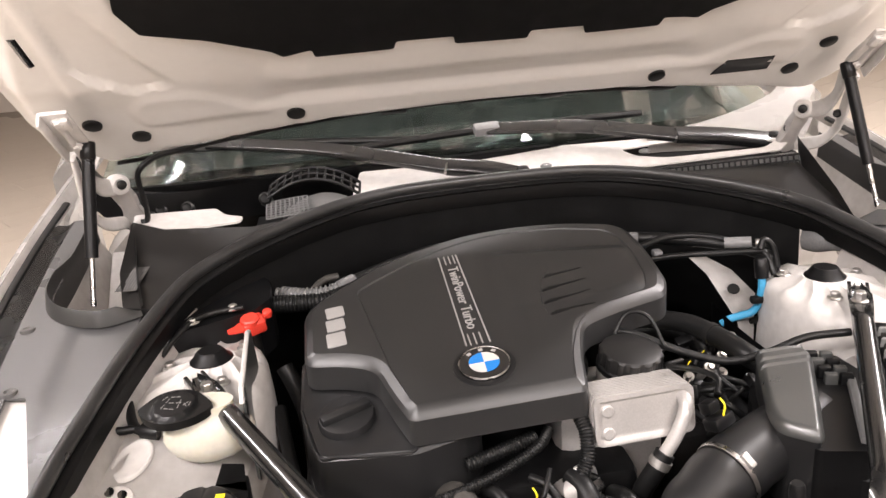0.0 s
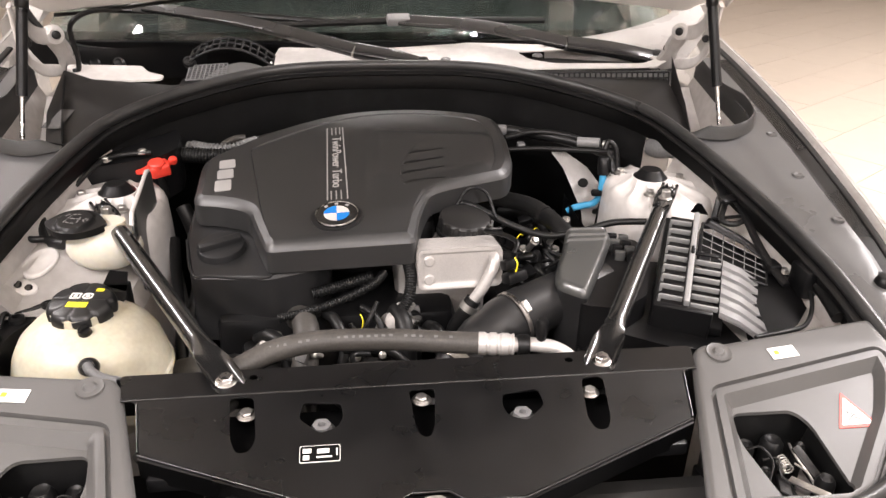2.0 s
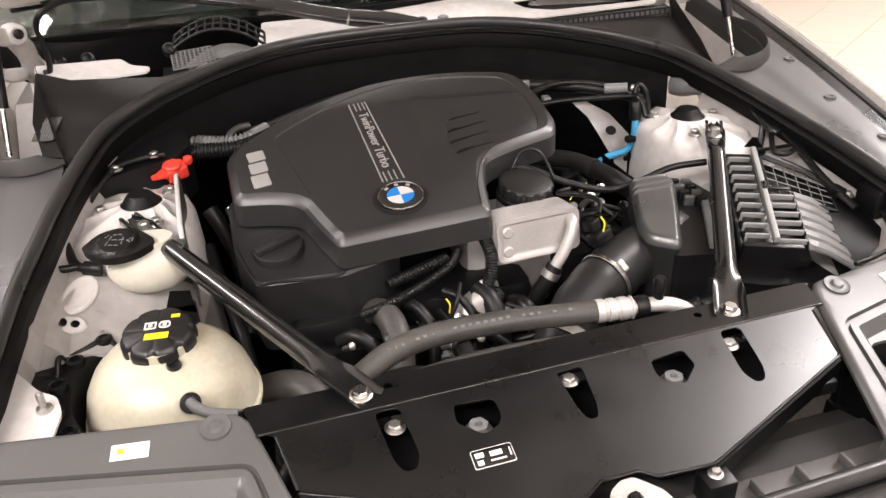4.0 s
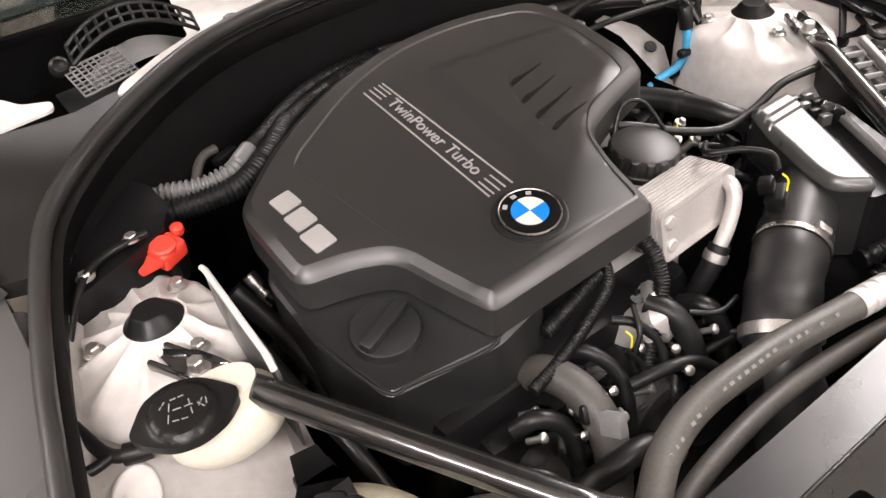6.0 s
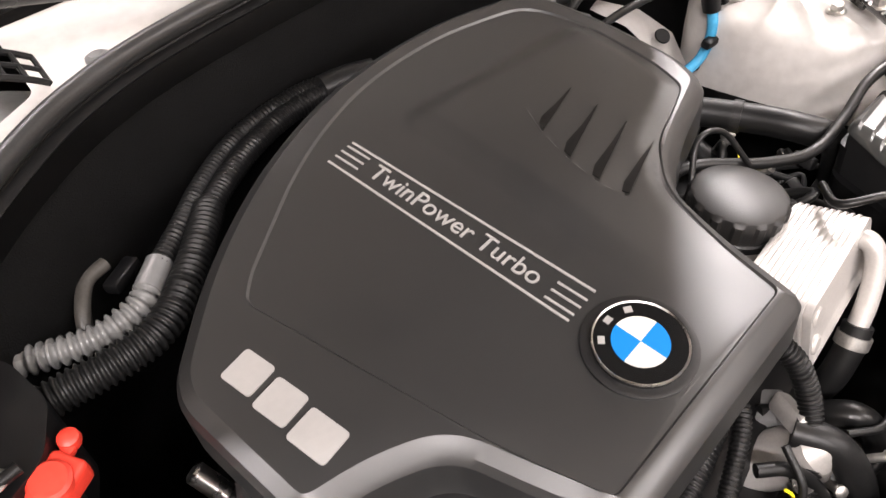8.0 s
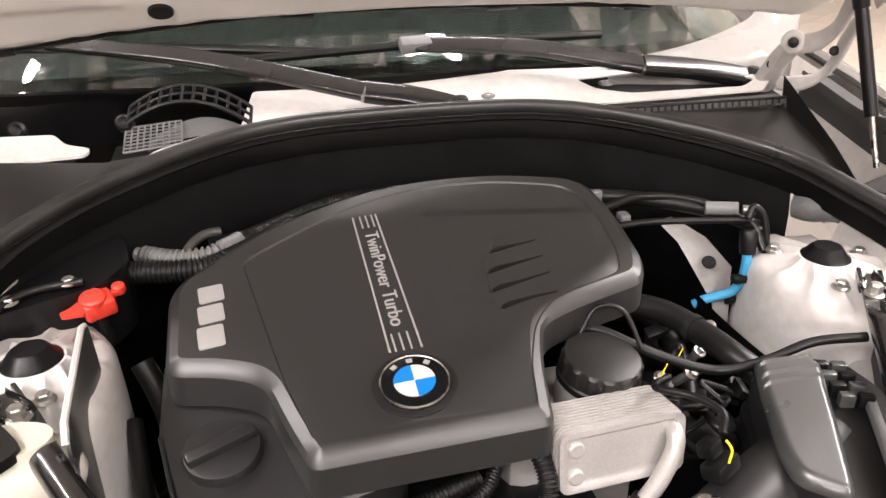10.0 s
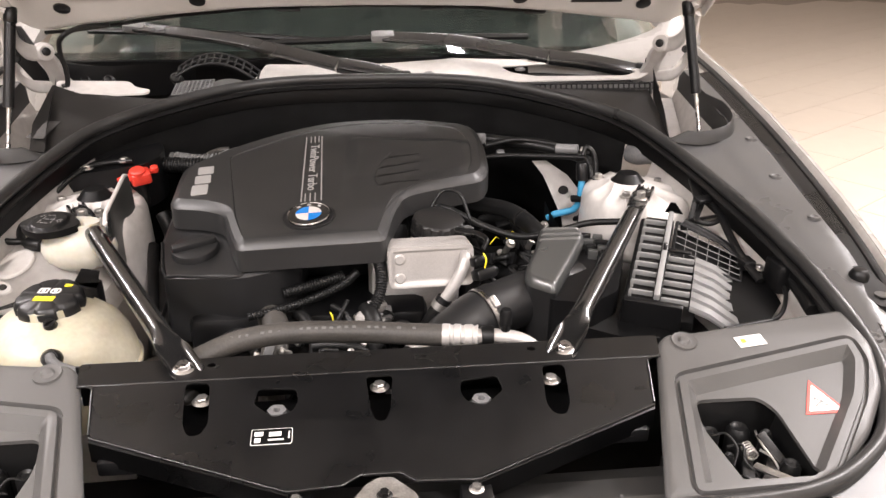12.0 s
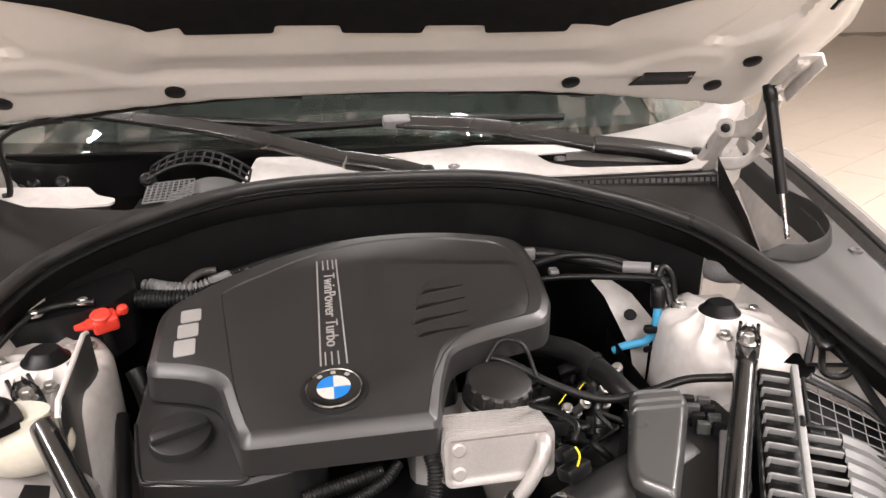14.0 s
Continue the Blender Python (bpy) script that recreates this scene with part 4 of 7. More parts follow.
# ---- cowl, windscreen and wipers ----
cowl = thing("cowl", (0, 0.95, 0.85), "black and white cowl below the windscreen", "cowl")
COWL_Z = lambda x, y: 0.976 + 0.16 * (y - 0.89)
out = fillet([(-0.395, 0.824), (-0.33, 0.842), (-0.245, 0.868), (0.0, 0.890), (0.20, 0.885), (0.33, 0.888), (0.64, 0.892), (0.70, 0.95), (0.66, 1.02), (0.4, 1.035), (0.2, 1.025), (0.0, 1.018), (-0.10, 1.020), (-0.235, 1.028), (-0.258, 0.905), (-0.31, 0.885), (-0.38, 0.848)], 0.010, 3)
slots = [[(x - 0.004, y - 0.0025), (x + 0.004, y - 0.0025), (x + 0.004, y + 0.0025), (x - 0.004, y + 0.0025)] for i in range(5) for j in range(3) for x, y in [(-0.165 + 0.012 * i + 0.004 * j, 0.893 + 0.010 * j)]]
# duller white than the hood's inside: the cowl's shade is in the colour
bm = B()
plate(bm, out, lambda x, y: COWL_Z(x, y) + 0.010 * np.clip(1 - np.abs(x - 0.22) / 0.10, 0, 1) * np.clip((y - 0.90) / 0.02, 0, 1), 0.003, slots + [fillet([(0.325, 0.990), (0.345, 0.945), (0.40, 0.918), (0.615, 0.912), (0.655, 0.94), (0.60, 0.985), (0.45, 1.0)], 0.014, 4)], step=0.016)
part("white_panel", bm, WHITE_RAW, cowl, "white painted cowl panel", angle=50)
bm = B()
plate(bm, fillet([(-0.20, 0.90), (0.70, 0.90), (0.70, 1.01), (-0.20, 1.02)], 0.01, 3), lambda x, y: COWL_Z(x, y) - 0.026, 0.004, step=0.05)
part("drain_trough", bm, MATT, cowl, "dark water trough below the openings")
bm = B()
out = fillet([(-0.572, 0.590), (-0.642, 0.612), (-0.662, 0.70), (-0.664, 0.842), (-0.60, 0.826), (-0.45, 0.832), (-0.36, 0.850), (-0.27, 0.860), (-0.32, 0.836), (-0.43, 0.768), (-0.524, 0.678), (-0.553, 0.630)], 0.006, 3)
plate(bm, out, lambda x, y: hoodplane(x, y) + 0.002 + 0.012 * np.clip((-0.645 - x) / 0.015, 0, 1) + 0.02 * np.clip((y - 0.70) / 0.15, 0, 1) * np.clip((-0.45 - x) / 0.1, 0, 1), 0.02, step=0.015)
part("side_cover", bm, MATT, cowl, "dark plastic filter cover")
bm = B()
out = fillet([(0.27, 0.860), (0.32, 0.836), (0.43, 0.768), (0.524, 0.678), (0.553, 0.630), (0.575, 0.590), (0.612, 0.602), (0.63, 0.70), (0.648, 0.845), (0.34, 0.862)], 0.006, 3)
plate(bm, out, lambda x, y: hoodplane(x, y) - 0.002, 0.02, step=0.015)
part("side_cover", bm, MATT, cowl, "dark plastic filter cover")
for s in (-1, 1):
    bm = B()
    ln = [(0.606, 0.600), (0.628, 0.68), (0.648, 0.78), (0.668, 0.88)]
    loft(bm, [[Vector((s * x, y, hoodplane(0, y) + 0.010 + 0.008 * k)) for k, (x, y) in enumerate(ln)], [Vector((s * (x + 0.004), y, hoodplane(0, y) + 0.006)) for x, y in ln], [Vector((s * (x + 0.012), y, hoodplane(0, y) - 0.07)) for x, y in ln]], 0.004)
    part("channel_wall", bm, MATT, cowl, "black channel wall beside the strut pocket")
bm = B()
plate(bm, fillet([(-0.668, 0.842), (-0.61, 0.826), (-0.47, 0.833), (-0.465, 0.850), (-0.50, 0.865), (-0.52, 0.895), (-0.675, 0.905)], 0.008, 3), lambda x, y: 0.984 + 0.22 * (y - 0.87), 0.004, step=0.02)
part("white_strip", bm, WHITE_RAW, cowl, "white painted strip")
bm = B()
rows = []
for dy, dz in ((0.0, 1.002), (-0.010, 1.000), (-0.012, 0.985), (0.0, 0.972), (0.01, 0.93), (0.01, 0.82)):
    rows.append([Vector((x, 1.030 + 0.20 * x * x + dy, dz + 0.010 - 0.03 * x * x)) for x in np.linspace(-0.74, 0.74, 33)])
loft(bm, rows, 0.004)
part("screen_seal", bm, BLACK, cowl, "black seal under the glass edge", angle=60)
for x, y, z in ((-0.643, 0.985, 0.975), (-0.59, 0.98, 0.975), (-0.43, 0.945, 0.984)):
    bm = B()
    lathe(bm, [(0.013, -0.02), (0.013, 0.006), (0.009, 0.010), (0.004, 0.007), (0, 0.007)], frame_at((x, y, z), (0, -0.8, 0.4)), 20)
    part("rubber_plug", bm, RUBBER, cowl)


def grille(x0, y0, z0, x1, y1, z1, wid, nu, nv, bow=0.0, r=0.0016, material=BLACK):
    """An open grid of thin black bars."""
    bm = B()
    a, b = Vector((x0, y0, z0)), Vector((x1, y1, z1))
    w = Vector(wid)
    for i in range(nu + 1):
        t = i / nu
        p = a.lerp(b, t) + Vector((0, 0, bow * 4 * t * (1 - t)))
        sweep(bm, [p, p + w], r, 6)
    for j in range(nv + 1):
        pts = [a.lerp(b, i / 24) + Vector((0, 0, bow * 4 * (i / 24) * (1 - i / 24))) + w * (j / nv) for i in range(25)]
        sweep(bm, pts, r * 1.3 if j in (0, nv) else r, 6)
    tagged(part("grille", bm, material, cowl, "open black plastic grille"), kind="stuff")


grille(0.290, 0.866, 0.947, 0.650, 0.834, 0.952, (0, 0.007, 0.024), 30, 2, 0.0, 0.0019)
bm = B()
loft(bm, [[Vector((0.28, 0.870, 0.945)), Vector((0.66, 0.845, 0.948))], [Vector((0.28, 0.884, 0.966)), Vector((0.665, 0.862, 0.970))], [Vector((0.28, 0.895, 0.966)), Vector((0.665, 0.890, 0.968))]], 0.003)
part("grille_back", bm, PALE_BAR, cowl)
grille(-0.418, 0.892, 0.998, -0.243, 0.895, 0.985, (0.004, 0.030, 0.016), 11, 2, 0.034, 0.0026)
# grey bars here: the mesh's reflections are put into their colour
grille(-0.425, 0.858, 0.966, -0.345, 0.880, 0.966, (-0.004, 0.085, 0.010), 9, 7, 0.0, 0.0014, SHELL_GREY)
bm = B()
plate(bm, [(-0.45, 0.84), (-0.33, 0.86), (-0.33, 0.965), (-0.45, 0.955)], lambda x, y: 0.945 + 0 * x, 0.004)
part("grille_back", bm, BLACK, cowl)
bm = B()
loft(bm, [[Vector((-0.40 + 0.16 * t, 0.915 + 0.010 * t + o, 0.945 + 0.03 * math.sin(math.pi * t) * k)) for t in np.linspace(0, 1, 12)] for o, k in ((0.0, 0.6), (0.03, 0.9), (0.06, 1.0))], 0.003)
part("duct_roof", bm, PALE_BAR, cowl, "pale duct roof behind the arched grille", angle=70)
for x, y in ((0.149, 0.942), (0.370, 0.960), (-0.188, 0.908)):
    bm = B()
    lathe(bm, [(0.013, 0), (0.012, 0.004), (0.008, 0.006), (0.004, 0.003), (0, 0.003)], Matrix.Translation((x, y, float(COWL_Z(x, y)))), 24)
    part("plug", bm, SHELL_GREY, cowl)
for s in (-1, 1):
    bm = B()
    k = 1.0 if s > 0 else 0.35
    up = spline([(s * 0.40, 1.052, 1.002), (s * 0.50, 1.062, 1.010), (s * 0.60, 1.078, 1.022), (s * 0.70, 1.104, 1.042), (s * 0.767, 1.132, 1.066), (s * 0.80, 1.19, 1.11)], 5)
    lo = spline([(s * 0.40, 1.018, 0.997), (s * 0.50, 1.000, 0.994), (s * 0.60, 0.984, 0.990), (s * 0.69, 0.978, 0.998), (s * 0.75, 1.00, 1.025), (s * 0.81, 1.05, 1.07)], 5)
    up = [b.lerp(a, k) for a, b in zip(up, lo)]
    mid = [a.lerp(b, 0.5) + Vector((0, -0.012, 0.012)) for a, b in zip(up, lo)]
    loft(bm, [up, mid, lo, [p + Vector((s * 0.005, 0.0, -0.06)) for p in lo]], 0.003)
    part("corner_panel", bm, WHITE if s > 0 else BLACK, cowl, "white painted body corner below the windscreen" if s > 0 else "black rubber corner below the windscreen", angle=60)

screen = thing("windscreen", (0, 1.2, 0.98), "tinted curved windscreen glass with black lower band", "windscreen")


def glass_at(x, s, lift=0.0):
    """A point of the screen: x across, s up along it."""
    y0 = 1.030 + 0.20 * x * x
    a = radians(27)
    return Vector((x, y0 + s * math.cos(a) - lift * math.sin(a), 0.996 + s * math.sin(a) - 0.03 * x * x + lift * math.cos(a)))


bm = B()
loft(bm, [[glass_at(x, s) for x in np.linspace(-0.82 + 0.08 * s, 0.82 - 0.08 * s, 33)] for s in np.linspace(0, 1.0, 12)], 0.005)
pane = part("pane", bm, GLASS, screen, angle=80)
pane.visible_shadow = False
bm = B()
loft(bm, [[glass_at(x, s, -0.006) for x in np.linspace(-0.80, 0.80, 33)] for s in (0, 0.03, 0.06)], 0.001)
part("black_band", bm, E_BLACK, screen, angle=80)
for s in (-1, 1):
    pil = thing("windscreen_pillar", (s * 0.8, 1.1, 0.9), "white painted windscreen pillar", "pillar", "windscreen pillars")
    bm = B()
    rows = [[Vector((s * (0.80 - 0.08 * t), 1.16 + 0.9 * t * 0.89, 1.06 + 0.45 * 0.9 * t)) + Vector(o) for o in ((0, -0.03, -0.02), (s * 0.02, -0.02, 0.012), (s * 0.06, 0, 0.012), (s * 0.10, 0, -0.03), (s * 0.10, 0, -0.15))] for t in np.linspace(0, 1, 8)]
    loft(bm, rows, 0.003)
    part("skin", bm, WHITE, pil, angle=60)
# dark cabin behind the glass: dashboard top
cab = thing("dashboard", (0, 1.6, 0.85), "dark dashboard behind the windscreen", "dashboard")
bm = B()
box(bm, (0, 1.65, 0.88), (1.4, 1.1, 0.18), bev=0.04, seg=4)
part("top", bm, DASH, cab)
body = thing("car_body", (0, 1.8, 0.0), "white painted body of the car behind the bay", "car body")
bm = B()
box(bm, (0, 2.6, 0.55), (1.66, 3.0, 0.7), bev=0.08, seg=4)
part("shell", bm, WHITE, body)
bm = B()
loft(bm, [[Vector((x, 1.86 + 0.1 * x * x + dy, 1.43 + dz - 0.05 * x * x)) for x in np.linspace(-0.62, 0.62, 13)] for dy, dz in ((0, 0), (0.2, 0.03), (1.0, 0.06), (1.8, 0.0))], 0.02)
part("roof", bm, WHITE, body)
# added dark panels that shut out room light behind the windscreen
bm = B()
box(bm, (0, 2.60, 1.10), (1.36, 0.02, 0.60), bev=0)
box(bm, (0, 1.95, 1.395), (1.20, 1.28, 0.02), bev=0)
for sx in (-1, 1):
    box(bm, (sx * 0.69, 1.95, 1.05), (0.02, 1.28, 0.62), bev=0)
part("cabin_dark_box", bm, DASH, body, "dark grey box added to darken the cabin behind the glass", angle=40)
for s in (-1, 1):
    for y in (1.9, 2.8):
        bm = B()
        box(bm, (s * 0.64, y, 1.15), (0.06, 0.08, 0.6), bev=0.01)
        part("post", bm, BLACK, body)


def wiper(name_label, pivot, joint, tip, blade_a, blade_b):
    ob = thing("wiper", pivot, name_label, "wiper", "windscreen wipers")
    pv, jo, ti = Vector(pivot), Vector(joint), Vector(tip)
    bm = B()
    sweep(bm, spline([pv, pv.lerp(jo, 0.5) + Vector((0, 0, 0.004)), jo], 8), lambda t: 0.0205 - 0.002 * t, 20, flat=0.62, up=(0, -0.62, 0.78), square=0.55)
    part("arm_root", bm, ARM, ob)
    bm = B()
    sweep(bm, spline([jo, jo.lerp(ti, 0.5) + Vector((0, 0, 0.012)), ti], 10), lambda t: 0.0170 - 0.003 * t, 20, flat=0.52, up=(0, -0.62, 0.78), square=0.5)
    part("arm", bm, ARM, ob)
    bm = B()
    box(bm, (0, 0, 0), (0.006, 0.035, 0.016), frame_at(jo, (0, -0.62, 0.78), ti - jo), bev=0.002)
    part("joint_pin", bm, STEEL, ob)
    bm = B()
    lathe(bm, [(0.013, -0.01), (0.013, 0.010), (0.011, 0.014), (0.009, 0.016), (0, 0.016)], Matrix.Translation(pv + Vector((0, 0, 0.006))), 20)
    part("pivot_nut", bm, DARK, ob)
    bm = B()
    sweep(bm, [Vector(blade_a), (Vector(blade_a) + Vector(blade_b)) / 2 + Vector((0, 0.004, 0.006)), Vector(blade_b)], 0.009, 10, flat=0.9)
    part("blade", bm, RUBBER, ob)
    bm = B()
    box(bm, (0, 0, 0), (0.056, 0.026, 0.022), frame_at(ti, (0, -0.45, 0.9), Vector(blade_b) - Vector(blade_a)), bev=0.005)
    part("clip", bm, SHELL_GREY, ob)


wiper("black windscreen wiper with long straight arm, parked", (0.093, 0.914, 0.976), (-0.061, 0.929, 1.012), (-0.556, 1.135, 1.074), (-0.68, 1.175, 1.062), (-0.08, 1.075, 1.043))
wiper("black windscreen wiper with bent arm, parked", (0.668, 0.968, 0.976), (0.436, 0.957, 1.018), (0.046, 1.040, 1.058), (-0.262, 1.062, 1.042), (0.412, 1.088, 1.047))

# ---- hood ----
HA = radians(40)
HOODM = Matrix(((1, 0, 0, 0), (0, -math.cos(HA), -math.sin(HA), 0.905), (0, math.sin(HA), -math.cos(HA), 1.134), (0, 0, 0, 1)))
hood = thing("hood", (0, 0.9, 1.12), "open white hood with black insulation mat inside", "hood")
out = fillet([(-0.70, -0.055), (-0.62, -0.032), (-0.53, -0.018), (-0.42, 0.004), (-0.25, 0.027), (0, 0.033), (0.25, 0.027), (0.42, 0.004), (0.53, -0.018), (0.62, -0.032), (0.70, -0.055), (0.765, 0.02), (0.79, 0.10), (0.78, 0.25), (0.73, 0.42), (0.66, 0.60), (0.59, 0.78), (0.50, 0.95), (0.3, 1.06), (0, 1.10),
              (-0.3, 1.06), (-0.50, 0.95), (-0.59, 0.78), (-0.66, 0.60), (-0.73, 0.42), (-0.78, 0.25), (-0.79, 0.10), (-0.765, 0.02)], 0.03, 4)
INS = fillet([(-0.30, 0.278), (-0.18, 0.290), (0.18, 0.290), (0.30, 0.278), (0.36, 0.300), (0.45, 0.338), (0.52, 0.362), (0.55, 0.42), (0.53, 0.52), (0.47, 0.70), (0.38, 0.92), (0.25, 0.99), (-0.25, 0.99), (-0.38, 0.92), (-0.47, 0.70), (-0.53, 0.52), (-0.55, 0.42), (-0.52, 0.362), (-0.45, 0.338), (-0.36, 0.300)], 0.03, 5)
FIELD = [(0.656, 0.46), (0.656, 0.285), (0.640, 0.255), (0.592, 0.212), (0.580, 0.208), (0.515, 0.222), (0.56, 0.31), (0.60, 0.46)]
FACET = fillet([(0.60, 0.085), (0.615, 0.150), (0.585, 0.195), (0.500, 0.205), (0.375, 0.118), (0.375, 0.100)], 0.02, 4)


def hood_in(x, y):
    """The inner panel's depth: positive towards the bay."""
    d = away(out, x, y)
    i = inside(INS, x, y)
    di = away(INS, x, y)
    ax = np.abs(x)
    z = 0.008 + 0.022 * np.clip((d - 0.010) / 0.022, 0, 1)
    mid = np.clip((0.47 - 0.4 * y - ax) / 0.07, 0, 1)
    # valley behind the rear edge, then the beam that rises to the mat
    z = z - 0.012 * np.clip((y - 0.112) / 0.020, 0, 1) * mid
    z = z + 0.026 * np.clip((y - 0.150) / 0.060, 0, 1) * mid
    z = z + 0.004 * np.exp(-((y - 0.150) / 0.006) ** 2) * mid
    z = z + 0.012 * np.clip((ax - 0.36) / 0.10, 0, 1) * np.clip((y - 0.15) / 0.08, 0, 1)
    z = z - np.where(i, 0.024 * np.clip(di / 0.012, 0, 1), 0)
    # sunken fields in the corners: a sharp step outside, fading inwards
    f = inside(FIELD, ax, y)
    df = away(FIELD, ax, y)
    z = z - np.where(f, 0.010 * np.clip(df / 0.004, 0, 1), 0) * np.clip((0.46 - y) / 0.12, 0, 1)
    # flat facets beside the beam
    t = inside(FACET, ax, y)
    z = z + np.where(t, 0.007 * np.clip(away(FACET, ax, y) / 0.018, 0, 1), 0)
    # crease that runs along the side
    z = z - 0.006 * np.clip((ax - 0.672) / 0.01, 0, 1) * np.clip((0.78 - ax) / 0.01, 0, 1) * np.clip((y - 0.16) / 0.04, 0, 1)
    # dimple in the middle of the beam
    z = z - 0.005 * np.clip((0.075 - ax) / 0.006, 0, 1) * np.clip((y - 0.178) / 0.006, 0, 1) * np.clip((0.205 - y) / 0.006, 0, 1)
    return z


bm = B()
plate(bm, out, hood_in, 0, step=0.009, lower=lambda x, y: -0.012 + 0 * x, m=HOODM)
part("inner_panel", bm, WHITE_IN, hood, "white painted inner panel", angle=50)
bm = B()
notch = []
for a, b in ((-0.287, -0.164), (-0.066, 0.05), (0.145, 0.27)):
    notch += [(a - 0.004, 0.296), (a, 0.277), (b, 0.277), (b + 0.004, 0.296)]
mat_out = fillet([(-0.44, 0.345), (-0.35, 0.302), (-0.335, 0.286), (-0.310, 0.292)] + notch + [(0.310, 0.292), (0.335, 0.286), (0.35, 0.302), (0.44, 0.345), (0.525, 0.370), (0.545, 0.42), (0.525, 0.52), (0.46, 0.70), (0.37, 0.91), (0.25, 0.975),
                  (-0.25, 0.975), (-0.37, 0.91), (-0.46, 0.70), (-0.525, 0.52), (-0.545, 0.42), (-0.525, 0.370)], 0.005, 3)
plate(bm, mat_out, lambda x, y: 0.053 + 0.003 * np.sin(x * 9) * np.sin(y * 8), 0.016, step=0.03, m=HOODM)
part("insulation", bm, FLEECE, hood, "black fleece insulation mat")
for x, y in ((-0.338, 0.088), (0.335, 0.088), (-0.613, 0.065), (0.613, 0.065), (-0.68, 0.115), (0.65, 0.145)):
    bm = B()
    z = float(hood_in(np.array([x]), np.array([y]))[0])
    lathe(bm, [(0.017, -0.004), (0.016, 0.004), (0.012, 0.006), (0, 0.005)], HOODM @ Matrix.Translation((x, y, z)), 24)
    part("rubber_stop", bm, RUBBER, hood)
bm = B()
plate(bm, [(0.458, 0.124), (0.552, 0.124), (0.562, 0.072), (0.448, 0.072)], lambda x, y: hood_in(x, y) + 0.002, 0.002, step=0.012, m=HOODM)
part("plate", bm, BLACK, hood)
bm = B()
ln = spline([(-0.69, -0.045, 0.018), (-0.62, -0.038, 0.016), (-0.53, -0.024, 0.012), (-0.4, 0.0, 0.008), (-0.2, 0.024, 0.006), (0, 0.028, 0.006), (0.2, 0.024, 0.008), (0.40, 0.006, 0.010)], 8)
sweep(bm, [HOODM @ p for p in ln], 0.004, 8)
part("washer_hose", bm, RUBBER, hood, "thin black washer hose")
for x, y in ((-0.16, 0.022), (0.15, 0.022), (0.385, 0.004)):
    bm = B()
    box(bm, (x, y, 0.004), (0.05, 0.014, 0.016), HOODM, bev=0.003)
    part("nozzle", bm, BLACK, hood)


def on_hood(pts):
    """Places on the hood's inner panel."""
    return [HOODM @ Vector((x, y, float(hood_in(np.array([x]), np.array([y]))[0]) - 0.006)) for x, y in pts]


